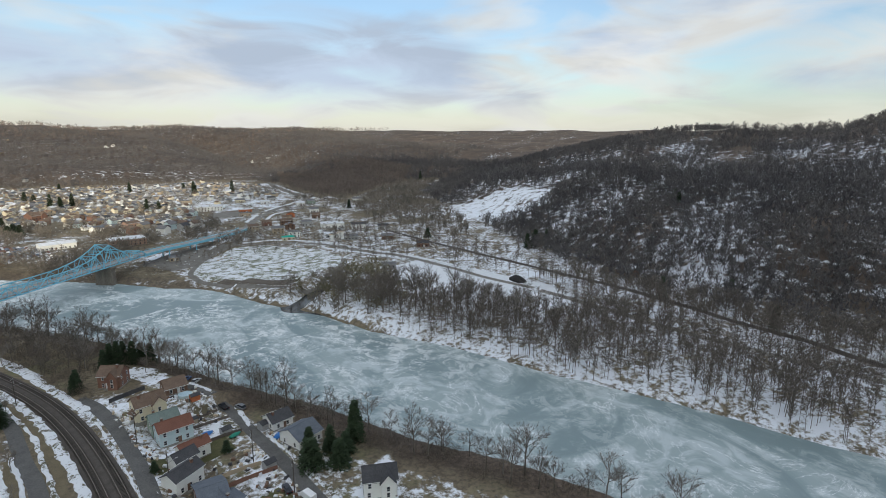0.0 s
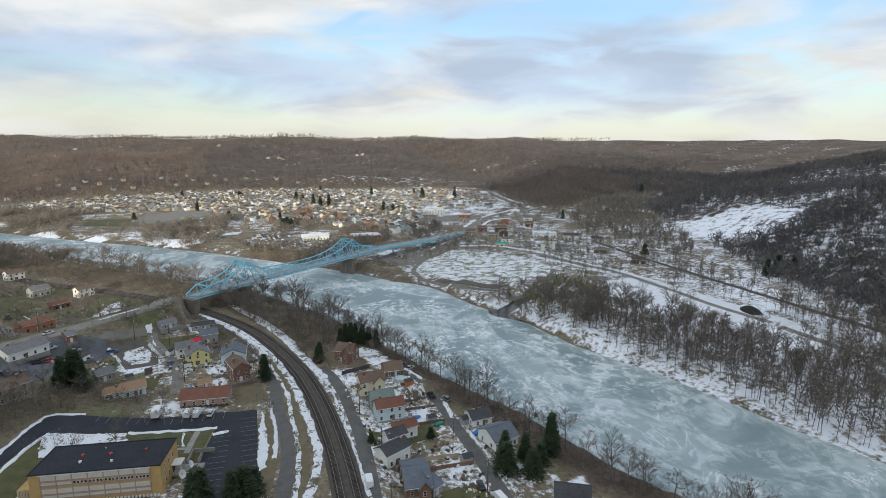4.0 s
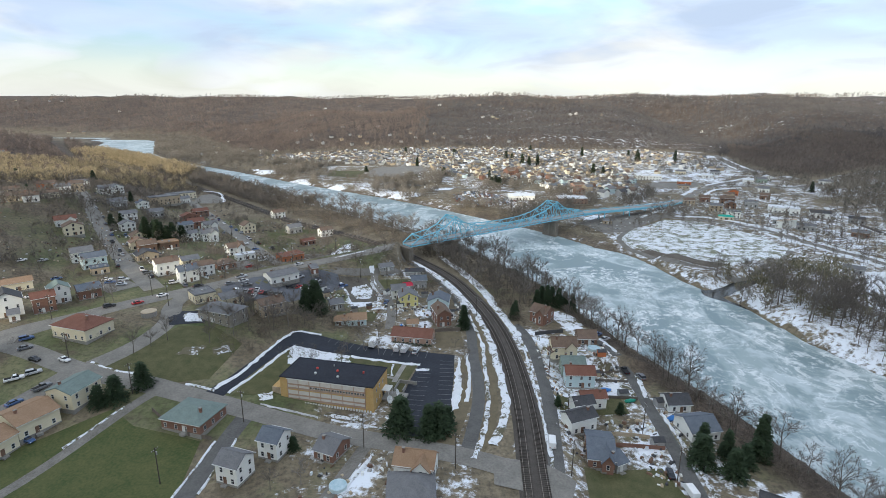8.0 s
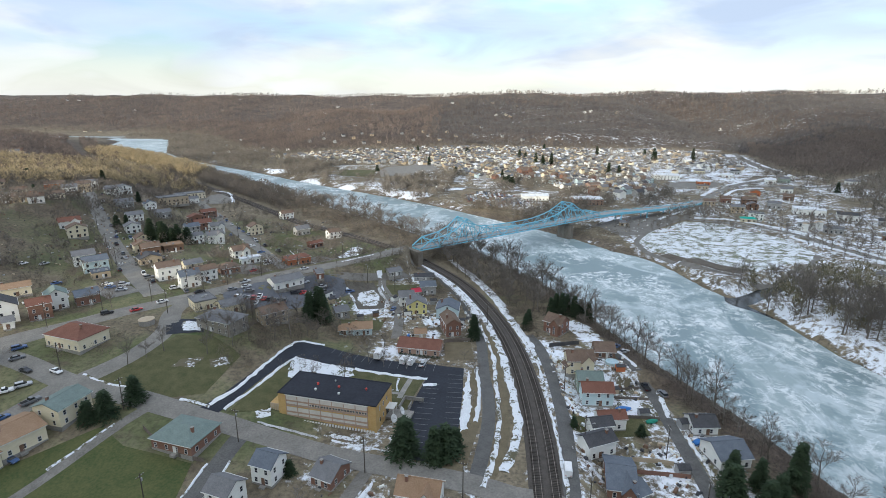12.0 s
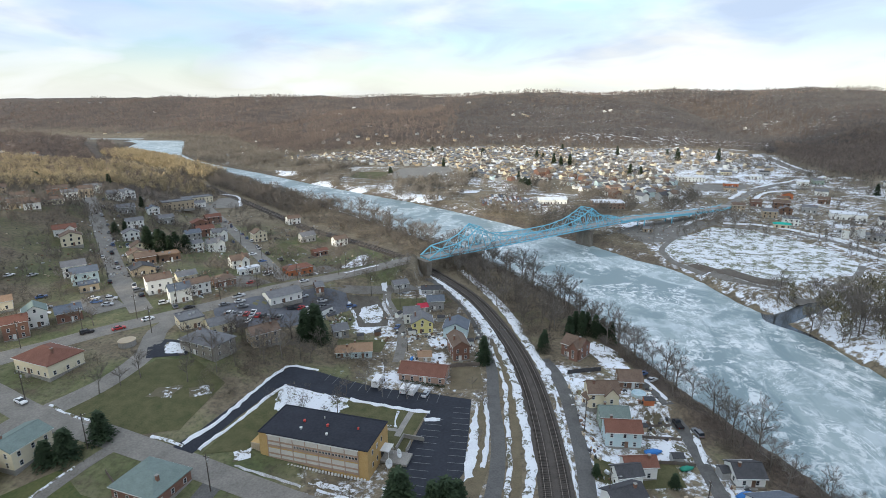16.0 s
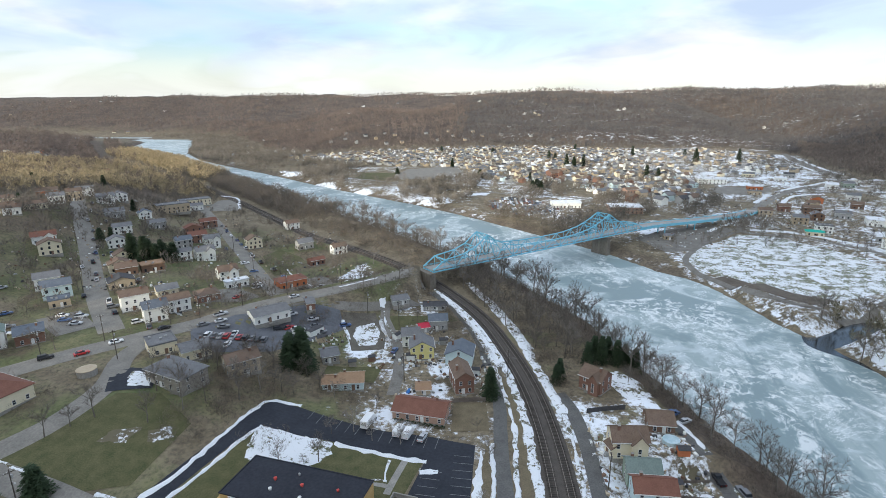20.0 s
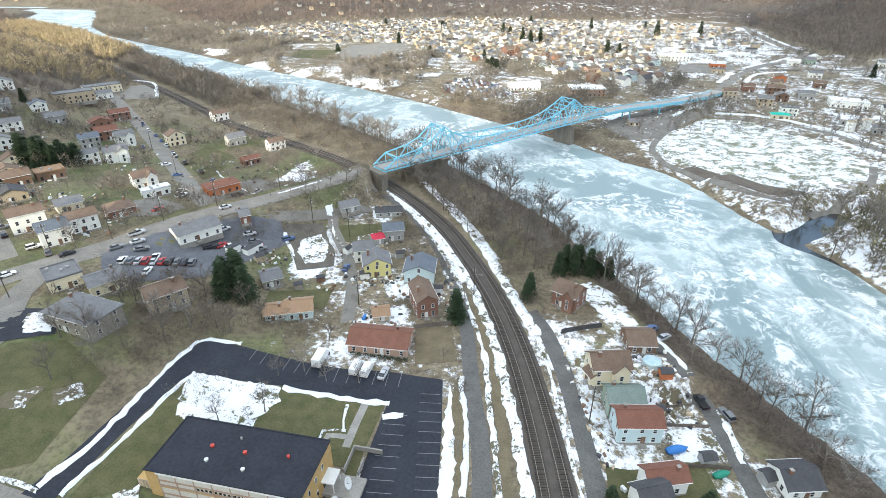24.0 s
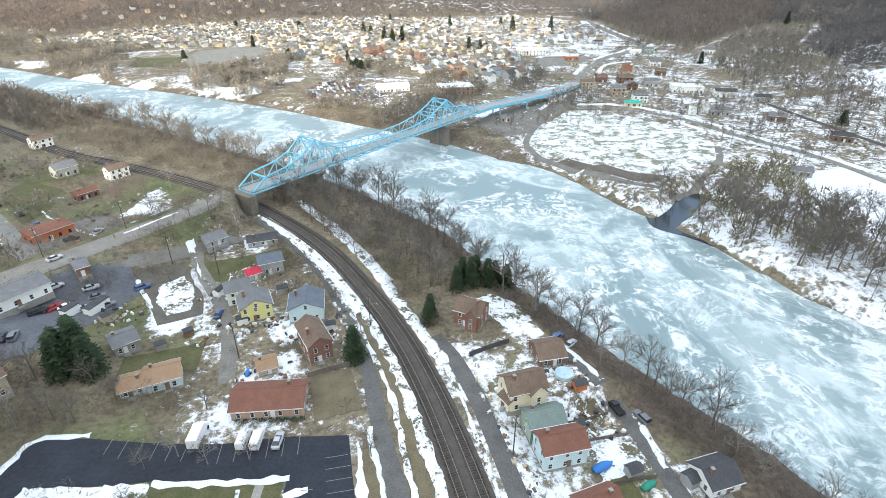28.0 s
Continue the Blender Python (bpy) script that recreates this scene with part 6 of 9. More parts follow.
house(341.6, 809.8, -12, 13, 9, 5.0, 2.0, "a", "white", "snow", "white house on the snowy slope")
house(354.0, 615.5, -20, 12, 9, 5.0, 2.0, "a", "white", "snow", "white house with snowy roof by the road bend")
house(-170.5, 251.5, 42, 9.0, 7.5, 3.0, 0.3, "f", "tan", "slate", "low tan brick annex with flat slate roof")
house(-243, 268, 42, 12.0, 9.0, 5.0, 2.6, "a", "brick", "red", "red barn-like house on the slope")
house(-157.5, 162, 40, 11.0, 10.0, 6.0, 2.4, "a", "white", "gray", "white two-storey house with gray roof by the side street")
house(-222, 248, 42, 12.0, 8.0, 3.4, 1.8, "a", "white", "gray", "low white house on the grassy slope")
# orange wall colour stands in for low sun on this house
house(-322, 428, 42, 16.0, 9.0, 4.2, 2.2, "a", "orange", "brown", "long house above the street with orange sunlight put into its wall colour")
house(-345, 400, 42, 13.0, 9.0, 4.4, 2.2, "a", "tan", "brown", "tan house on the upper slope")
house(-318, 388, 42, 12.0, 9.0, 4.6, 2.0, "a", "cream", "brown", "cream house among brush on the slope")
house(-304, 362, 42, 11.0, 9.0, 4.6, 2.0, "c", "white", "gray", "white gabled house among brush on the slope")
house(-292, 330, 42, 12.0, 8.0, 3.8, 2.0, "a", "brown", "brown", "brown house among brush on the slope")
house(-305, 445, 42, 14.0, 10.0, 5.0, 2.2, "x", "white", "gray", "white house at the head of the street")
house(-268, 432, 42, 12.0, 9.0, 5.0, 2.4, "c", "white", "gray", "white gabled house beside the upper street")
house(-238, 414, 42, 10.0, 8.0, 4.6, 2.2, "c", "white", "slate", "small white gabled house in a wooded yard")
house(-222, 402, 42, 13.0, 8.0, 4.0, 2.0, "a", "gray", "gray", "gray house in a wooded yard")
house(-470, 690, 42, 18.0, 10.0, 5.0, 2.4, "a", "tan", "tan", "tan-roofed house among golden trees")
house(-700, 850, 30, 16.0, 10.0, 5.4, 2.4, "a", "white", "gray", "white house on the far terrace")
house(-730, 880, 30, 20.0, 11.0, 5.0, 2.4, "a", "cream", "gray", "long cream house on the far terrace")
house(-765, 930, 30, 18.0, 11.0, 5.4, 2.4, "x", "orange", "brown", "brick house on the far terrace")
house(262, 478, -18, 10.0, 9.0, 5.4, 2.4, "c", "brown", "gray", "brown gabled house near the bridge head")
house(255, 512, -14, 10.0, 8.0, 5.0, 2.2, "a", "brick", "brown", "small brick house near the bridge head")
house(285, 525, -20, 11.0, 9.0, 5.4, 2.4, "x", "tan", "brown", "tan house with brown gables near the bridge head")
house(300, 545, -20, 10.0, 9.0, 5.0, 2.2, "c", "orange", "brown", "orange-brown timber house near the bridge head")
house(285, 485, -24, 12.0, 9.0, 5.0, 2.0, "a", "gray", "gray", "gray workshop near the bridge head")
house(318, 520, -24, 10.0, 8.0, 4.6, 2.2, "a", "brown", "brown", "brown house at the edge of the woods")
house(340, 560, -24, 12.0, 9.0, 4.6, 2.2, "a", "white", "gray", "white house beside the valley road")
house(372, 620, -10, 12.0, 9.0, 5.0, 2.2, "a", "sage", "gray", "green-gray house inside the road bend")
house(388, 636, -10, 11.0, 8.0, 5.0, 2.2, "c", "white", "snow", "white house with snowy roof at the road bend")
house(330, 665, -16, 13.0, 9.0, 4.0, 1.8, "a", "white", "snow", "white house in open snow")
house(352, 690, -16, 12.0, 9.0, 4.4, 1.8, "a", "gray", "dark", "gray house in open snow")
house(312, 700, -12, 14.0, 9.0, 4.0, 1.8, "a", "cream", "gray", "cream house in open snow")
house(268, 590, -14, 13.0, 9.0, 4.0, 0.3, "f", "tan", "gray", "flat-roofed tan shop by the road")
house(196, 560, 20, 12.0, 10.0, 5.4, 2.4, "c", "white", "dark", "white gabled house with dark roof above the bridge road")
house(182, 572, 20, 12.0, 10.0, 5.4, 2.4, "c", "white", "dark", "white gabled house beside its twin")
house(150, 590, 20, 16.0, 11.0, 7.0, 2.0, "a", "pink_brick", "brown", "tall brick hall in the far town")
house(90, 705, 28, 20.0, 14.0, 8.0, 4.0, "x", "brick", "brown", "dark brick church with steep brown gables")
house(104, 722, 28, 12.0, 10.0, 8.0, 3.0, "c", "tan", "tan", "tan parish house behind the church")
house(-5, 770, 28, 24.0, 12.0, 5.0, 0.3, "f", "tan", "gray", "long flat-roofed tan school by the car park")
house(330, 415, -32, 12.0, 8.0, 4.0, 2.0, "a", "gray", "dark", "gray shed at the edge of the wood")
house(268, 415, -30, 9.0, 7.0, 4.0, 1.6, "a", "gray", "snow", "small gray store with snowy roof")
house(328.6, 155.4, 65, 16.0, 9.0, 4.0, 2.0, "a", "brown", "gray", "weathered brown barn on the snow below the hill")
house(318.0, 164.0, 65, 9.0, 7.0, 3.4, 1.8, "a", "gray", "dark", "gray shed beside the weathered barn")



# ==== the yellow school
def build_school():
    ob = tagged(new("school_building"), "two-storey yellow brick school with flat black roof and window bands", "school")
    w, d, h = 31.0, 13.2, 7.6
    ob.matrix_basis = pose(-34.6, 153.6, gz(-34.6, 148) + 0.1, 0, 0, -12.8)
    part("wall", box_bm(-w / 2, -d / 2, -1.5, w / 2, d / 2, h), yellow_brick, ob)
    part("roof", box_bm(-w / 2 - 0.1, -d / 2 - 0.1, h, w / 2 + 0.1, d / 2 + 0.1, h + 0.22), roof_black, ob)
    for a in ((-w / 2 - 0.15, -d / 2 - 0.15, w / 2 + 0.15, -d / 2 + 0.12), (-w / 2 - 0.15, d / 2 - 0.12, w / 2 + 0.15, d / 2 + 0.15), (-w / 2 - 0.15, -d / 2 + 0.12, -w / 2 + 0.12, d / 2 - 0.12), (w / 2 - 0.12, -d / 2 + 0.12, w / 2 + 0.15, d / 2 - 0.12)):
        part("parapet", box_bm(a[0], a[1], h + 0.1, a[2], a[3], h + 0.36), roof_black, ob)
    # front bands: pale upper panels, brown panels, a row of small dark windows, brown, then pale base
    x0, x1 = -w / 2 + 2.6, w / 2 - 2.6
    bays = 7
    for f in (0, 1):
        z0 = 0.35 + 3.65 * f
        for k in range(bays):
            a, b = x0 + (x1 - x0) * k / bays + 0.12, x0 + (x1 - x0) * (k + 1) / bays - 0.12
            part("pale_panel", box_bm(a, -d / 2 - 0.10, z0 + 1.95, b, -d / 2 + 0.05, z0 + 3.25), pale_panel, ob)
            part("brown_panel", box_bm(a, -d / 2 - 0.08, z0 + 1.4, b, -d / 2 + 0.05, z0 + 1.93), tan_panel, ob)
            part("brown_panel", box_bm(a, -d / 2 - 0.08, z0, b, -d / 2 + 0.05, z0 + 0.62), tan_panel, ob)
            if f == 0 or k < 2:
                part("pale_panel", box_bm(a, -d / 2 - 0.09, z0 + 0.64, b, -d / 2 + 0.05, z0 + 1.38), pale_panel, ob)
                continue
            for q in range(4):
                u0, u1 = a + (b - a) * q / 4 + 0.08, a + (b - a) * (q + 1) / 4 - 0.08
                win = part("window", box_bm(u0, -d / 2 - 0.06, z0 + 0.66, u1, -d / 2 + 0.05, z0 + 1.37), trim_white, ob)
                part("pane", box_bm(u0 + 0.07, -d / 2 - 0.075, z0 + 0.72, u1 - 0.07, -d / 2, z0 + 1.31), glass, win)
    for k in range(bays + 1):
        a = x0 + (x1 - x0) * k / bays
        part("pilaster", box_bm(a - 0.11, -d / 2 - 0.16, 0.1, a + 0.11, -d / 2 + 0.02, h - 0.15), tan_panel, ob)
    part("cornice", box_bm(x0 - 0.2, -d / 2 - 0.3, h - 0.2, x1 + 0.2, -d / 2 + 0.02, h - 0.02), trim_white, ob)
    for s in (1, -1):
        for v in (-3.6, -0.8, 2.2):
            for f in (0, 1):
                win = part("window", box_bm(s * w / 2 - 0.06, v - 0.4, 1.2 + 3.6 * f, s * w / 2 + 0.06, v + 0.4, 2.6 + 3.6 * f), trim_white, ob)
                part("pane", box_bm(s * w / 2 - 0.075, v - 0.3, 1.3 + 3.6 * f, s * w / 2 + 0.075, v + 0.3, 2.5 + 3.6 * f), glass, win)
    for k in range(8):
        a = -w / 2 + w * (k + 0.5) / 8
        for f in (0, 1):
            win = part("window", box_bm(a - 1.3, d / 2 - 0.05, 1.0 + 3.6 * f, a + 1.3, d / 2 + 0.07, 2.7 + 3.6 * f), trim_white, ob)
            part("pane", box_bm(a - 1.2, d / 2, 1.1 + 3.6 * f, a + 1.2, d / 2 + 0.085, 2.6 + 3.6 * f), glass, win)
    # stair wing with wooden screen at the west end
    part("stair_wing", box_bm(-w / 2 - 3.6, -d / 2 + 1.0, -1, -w / 2 - 0.02, -d / 2 + 6.5, 3.2), yellow_brick, ob)
    for k in range(5):
        part("screen_board", box_bm(-w / 2 - 3.4 + 0.66 * k, -d / 2 + 0.8, 0, -w / 2 - 2.9 + 0.66 * k, -d / 2 + 0.95, 3.4), MATS["wall_tan"], ob)
    # roof vents
    red = surf("vent_red", (0.5, 0.06, 0.05), (0.6, 0.1, 0.08), 1, 0.5, 0)
    for x, y, m, r in ((-6, 0.6, red, 0.42), (1.0, 0.4, red, 0.42), (9.5, 1.2, red, 0.34), (-5.2, -2.6, trim_white, 0.42), (2.6, -3.2, trim_white, 0.42), (-1.5, 3.4, MATS["wall_gray"], 0.25)):
        bm = bmesh.new()
        tube(bm, [(x, y, h + 0.2), (x, y, h + 0.75), (x, y, h + 0.95)], [r * 0.7, r, r * 0.3], 10)
        part("roof_vent", bm, m, ob, smooth=False)
    # row of pale stones along the foot of the wall
    for k in range(34):
        x = -w / 2 + 0.8 + k * (w - 1.4) / 33
        part("edging_stone", box_bm(x - 0.22, -d / 2 - 1.15, -0.3, x + 0.22, -d / 2 - 0.75, 0.32), trim_white, ob)
    part("entrance_slab", box_bm(w / 2 + 0.05, 0.5, -0.5, w / 2 + 7.5, 5.5, 0.12), concrete, ob)
    part("canopy", box_bm(w / 2 + 0.05, 0.8, 2.7, w / 2 + 2.6, 4.4, 2.95), trim_white, ob)
    for v in (1.0, 4.2):
        part("canopy_post", box_bm(w / 2 + 2.3, v - 0.08, 0.1, w / 2 + 2.46, v + 0.08, 2.7), trim_white, ob)
    part("door", box_bm(w / 2 - 0.02, 1.7, 0.1, w / 2 + 0.08, 3.5, 2.4), glass, ob)
    for a in ((w / 2 + 2.2, 6.2, w / 2 + 2.45, 12.5), (w / 2 + 2.45, 12.2, w / 2 + 8.5, 12.5), (w / 2 + 5.2, 6.2, w / 2 + 5.45, 10.0)):
        part("low_wall", box_bm(a[0], a[1], -0.5, a[2], a[3], 0.7), concrete, ob)
    return ob


build_school()


def dish_antenna(x, y, rot):
    ob = tagged(new("satellite_dish"), "large white satellite dish on a post", "satellite dish")
    ob.matrix_basis = pose(x, y, gz(x, y), 0, 0, rot)
    bm = bmesh.new()
    rings = []
    for r in range(5):
        q = r / 4
        rings.append([bm.verts.new((1.25 * q * math.cos(a * 0.3927), -0.35 * q * q, 1.25 * q * math.sin(a * 0.3927))) for a in range(16)])
    for r0, r1 in zip(rings[1:], rings[2:]):
        for i in range(16):
            bm.faces.new((r0[i], r0[(i + 1) % 16], r1[(i + 1) % 16], r1[i]))
    bm.faces.new(rings[1])
    bmesh.ops.remove_doubles(bm, verts=bm.verts, dist=1e-4)
    bmesh.ops.solidify(bm, geom=bm.faces[:], thickness=0.06)
    bmesh.ops.transform(bm, matrix=pose(0, 0, 2.4, -25, 0, 0), verts=bm.verts)
    part("bowl", bm, trim_white, ob, smooth=True)
    bm = bmesh.new()
    tube(bm, [(0, 0.2, -0.3), (0, 0.2, 2.3)], [0.1, 0.1], 8)
    part("post", bm, MATS["wall_gray"], ob)
    bm = bmesh.new()
    beam(bm, (0, 0, 2.3), (0, -1.2, 2.9), 0.06)
    part("feed_arm", bm, MATS["wall_gray"], ob)
    return ob


dish_antenna(-16.6, 147.6, 60)
dish_antenna(-14.6, 151.8, 80)



# ==== the far town
TOWN = [(150, 545), (205, 545), (225, 600), (230, 690), (250, 700), (330, 700), (380, 720), (410, 800), (440, 920), (400, 1040), (235, 1040), (60, 1095), (-114, 1065), (-219, 1045), (-300, 985), (-330, 960), (-205, 870), (-134, 835), (-85, 825), (-30, 828), (0, 724), (37, 670), (110, 640), (120, 600)]


def town_proto(wall, roof, w, d, h, rise, kind):
    ob = tagged(new("house"), "small %s town house with %s roof" % (wall.replace("_", " "), "snow-covered" if roof == "snow" else roof), "house", group="houses of the far town")
    part("wall", body_bm(w, d, h, rise, kind), MATS["wall_" + wall], ob)
    part("roof", roof_bm(w, d, h, rise, kind), MATS["roof_" + roof], ob)
    bm = bmesh.new()
    for f in range(2 if h > 4.3 else 1):
        for k in range(3):
            u = -w / 2 + w * (k + 0.5) / 3
            box(bm, u - 0.5, -d / 2 - 0.05, 0.9 + 2.6 * f, u + 0.5, -d / 2 + 0.05, 2.3 + 2.6 * f)
    tagged(part("glazing", bm, glass, ob), kind="stuff")
    return ob


protos = [town_proto(*a) for a in (("white", "gray", 8, 10, 5.2, 2.4, "c"), ("white", "brown", 9, 8, 5.2, 2.2, "a"), ("cream", "brown", 9, 9, 4.6, 2.2, "a"), ("white", "snow", 9, 8, 4.6, 2.2, "a"), ("brick", "brown", 8, 10, 5.4, 2.2, "c"), ("tan", "gray", 9, 8, 5.0, 2.2, "a"),
                                   ("white", "slate", 11, 8, 3.4, 2.0, "a"), ("pale_blue", "gray", 8, 9, 5.2, 2.4, "c"), ("white", "snow", 12, 9, 3.6, 1.8, "a"), ("gray", "dark", 9, 8, 4.8, 2.2, "a"))]
r_town = random.Random(8)
turn = radians(28)
spots_town = []
for iu in range(-52, 53):
    for iv in range(-52, 53):
        u, v = iu * 10.5 + r_town.uniform(-2.5, 2.5), iv * 15.5 + (6 if iu % 2 else -3) + r_town.uniform(-3, 3)
        x, y = 60 + u * math.cos(turn) - v * math.sin(turn), 700 + u * math.sin(turn) + v * math.cos(turn)
        if bool(inside(np.array([x]), np.array([y]), TOWN)[0]) and r_town.random() < (0.3 if x > 250 else 0.8):
            spots_town.append((y + r_town.uniform(0, 5), x, y))
spots_town.sort()
used = set()
for n, (_, x, y) in enumerate(spots_town[:95]):
    k = r_town.choice((0, 4, 1, 9, 2, 3, 5, 4, 5, 6, 9, 7, 8, 5, 9))
    m = pose(x, y, gz(x, y) + 0.05, 0, 0, 28 + r_town.choice((0, 0, 90, 180)) + r_town.uniform(-4, 4))
    if k in used:
        copy_thing(protos[k], m).scale = [r_town.uniform(0.6, 0.82)] * 3
    else:
        protos[k].matrix_basis = m
        used.add(k)
far_town = tagged(new("far_town"), "more small houses crowded at the back of the town", "houses", kind="stuff")
sets = [(bmesh.new(), bmesh.new(), w, r) for w, r in (("white", "gray"), ("tan", "gray"), ("gray", "snow"), ("cream", "brown"), ("gray", "slate"), ("gray", "dark"), ("white", "brown"), ("tan", "gray"))]
HILLSIDE = ((-300, 1110), (-275, 1130), (-250, 1118), (-240, 1160), (-215, 1142), (-190, 1120), (-180, 1165), (-160, 1130), (-205, 1190), (-330, 1060), (-352, 1040), (-365, 1075), (-390, 1050), (-420, 1010), (-440, 1045), (-455, 1010), (-400, 1120), (-90, 1150), (-60, 1180), (-35, 1160), (0, 1190), (40, 1200), (-20, 1230), (-120, 1210), (-75, 1250), (-300, 1230), (-350, 1190), (100, 1180), (140, 1150), (-480, 1150), (-510, 1200), (60, 1300), (-160, 1330), (-240, 1300), (-500, 1330), (-380, 1400))
for _, x, y in spots_town[95:] + [(0, x, y) for x, y in HILLSIDE]:
    walls, roofs, _, _ = r_town.choice(sets if y < 1080 else (sets[5], sets[5], sets[7]))
    a = radians(28 + r_town.choice((0, 90)) + r_town.uniform(-5, 5))
    w, d, h = r_town.uniform(5.0, 7.5), r_town.uniform(5.0, 7.0), r_town.uniform(2.6, 4.4)
    m = Matrix.Translation((x, y, gz(x, y))) @ Matrix.Rotation(a, 4, "Z")
    for v in box(walls, -w / 2, -d / 2, -1, w / 2, d / 2, h):
        v.co = m @ v.co
    p = [m @ Vector(q) for q in ((-w / 2 - 0.4, -d / 2 - 0.4, h), (w / 2 + 0.4, -d / 2 - 0.4, h), (w / 2 + 0.4, d / 2 + 0.4, h), (-w / 2 - 0.4, d / 2 + 0.4, h), (-w / 2 - 0.1, 0, h + 1.8), (w / 2 + 0.1, 0, h + 1.8))]
    vs = [roofs.verts.new(q) for q in p]
    for q in ((0, 1, 5, 4), (2, 3, 4, 5), (3, 2, 1, 0)):
        roofs.faces.new([vs[i] for i in q])
    for e in (4, 5):
        k = (0, 4, 3) if e == 4 else (1, 2, 5)
        walls.faces.new([walls.verts.new(p[i]) for i in k])
for walls, roofs, w, r in sets:
    part("far_walls", walls, MATS["wall_" + w], far_town)
    part("far_roofs", roofs, MATS["roof_" + r], far_town)
# the scrapyard by the river: rows of wrecked cars
SCRAPYARD = [(8, 560), (30, 592), (66, 556), (72, 527), (40, 496), (14, 525)]
scrap = tagged(new("scrapyard"), "rows of wrecked cars and scrap in a snowy yard", "scrapyard", kind="stuff")
r_scrap = random.Random(19)
wrecks = [(bmesh.new(), c) for c in (((0.03, 0.035, 0.045), (0.08, 0.085, 0.1)), ((0.28, 0.31, 0.36), (0.42, 0.46, 0.5)), ((0.10, 0.13, 0.19), (0.17, 0.21, 0.28)), ((0.55, 0.57, 0.6), (0.75, 0.77, 0.8)), ((0.12, 0.06, 0.045), (0.2, 0.1, 0.08)))]
for row in range(13):
    for col in range(34):
        x, y = 4 + col * 2.5 + r_scrap.uniform(-0.5, 0.5), 496 + row * 7.6 + 0.35 * col + r_scrap.uniform(-0.8, 0.8)
        if not inside(np.array([x]), np.array([y]), SCRAPYARD)[0] or r_scrap.random() < 0.2:
            continue
        m = Matrix.Translation((x, y, gz(x, y))) @ Matrix.Rotation(radians(100 + r_scrap.uniform(-14, 14)), 4, "Z")
        bm = r_scrap.choice(wrecks)[0]
        for lo, hi, tall in (((-2.1, -0.85, 0.25), (2.1, 0.85, 0.85), 0), ((-1.2, -0.78, 0.85), (1.0, 0.78, 1.4), 1)):
            for i, v in enumerate(box(bm, *lo, *hi)):
                if tall and i > 3:
                    v.co.x, v.co.y = v.co.x * 0.65, v.co.y * 0.85
                v.co = m @ v.co
for k, (bm, (a, b)) in enumerate(wrecks):
    part("wrecks", bm, surf("scrap_%d" % k, a, b, 2, 0.5, 0.1), scrap)
# houses along the distant ridges and hillsides
for x, y in ((117, 1800), (150, 1790), (190, 1775), (700, 1470), (740, 1450), (-420, 1750), (-900, 2100), (-1300, 2200), (-2223, 2493), (-1990, 2214), (-916, 1052), (-817, 922), (-936, 1095), (-618, 713), (-787, 949), (-736, 914), (-692, 892), (-1213, 1755), (-1148, 1731), (-1879, 2624), (-1832, 2639), (-2056, 2643), (-1003, 2539),
             (-568, 1571), (-497, 1485), (-538, 1352), (-210, 1783), (-168, 1812), (-96, 1833), (-13, 1803), (111, 1538), (129, 1573), (149, 1532), (140, 1552), (359, 1546), (377, 1560), (-316, 2053), (-454, 2103), (439, 1522), (-495, 589), (-457, 575), (-640, 740), (-660, 760)):
    m = pose(x, y, gz(x, y) - 1.0, 0, 0, r_town.uniform(0, 360))
    copy_thing(protos[r_town.choice((0, 1, 2, 5, 9))], m).scale = [1.0 if y > 1400 else 0.75] * 3


# ==== parked cars
CAR_PAINT = {}
tyre = surf("tyre", (0.015, 0.015, 0.016), (0.03, 0.03, 0.03), 1, 0.85, 0)
rim_gray = surf("rim_gray", (0.25, 0.25, 0.26), (0.4, 0.4, 0.41), 1, 0.4, 0, metal=0.7)
lamp_red = surf("lamp_red", (0.35, 0.02, 0.02), (0.45, 0.04, 0.03), 1, 0.3, 0)
lamp_clear = surf("lamp_clear", (0.6, 0.6, 0.6), (0.75, 0.75, 0.75), 1, 0.2, 0)
for k, c in (("white", (0.72, 0.72, 0.72)), ("black", (0.02, 0.02, 0.024)), ("silver", (0.42, 0.43, 0.45)), ("gray", (0.15, 0.155, 0.165)), ("red", (0.36, 0.03, 0.03)), ("blue", (0.06, 0.11, 0.24))):
    CAR_PAINT[k] = surf("paint_" + k, c, tuple(v * 1.15 for v in c), 3, 0.3, 0, spec=0.5)


def lofted(bm, sections):
    """Skin through cross sections given as (x, half width, z low, z high)."""
    rings = []
    for x, hw, z0, z1 in sections:
        b = min(0.12, (z1 - z0) / 3)
        rings.append([bm.verts.new((x, y, z)) for y, z in ((-hw, z0), (hw, z0), (hw, z1 - b), (hw - b, z1), (-hw + b, z1), (-hw, z1 - b))])
    for r0, r1 in zip(rings, rings[1:]):
        for i in range(6):
            bm.faces.new((r0[i], r0[(i + 1) % 6], r1[(i + 1) % 6], r1[i]))
    bm.faces.new(rings[0][::-1])
    bm.faces.new(rings[-1])
    bmesh.ops.recalc_face_normals(bm, faces=bm.faces)


CAR_PROTO = {}


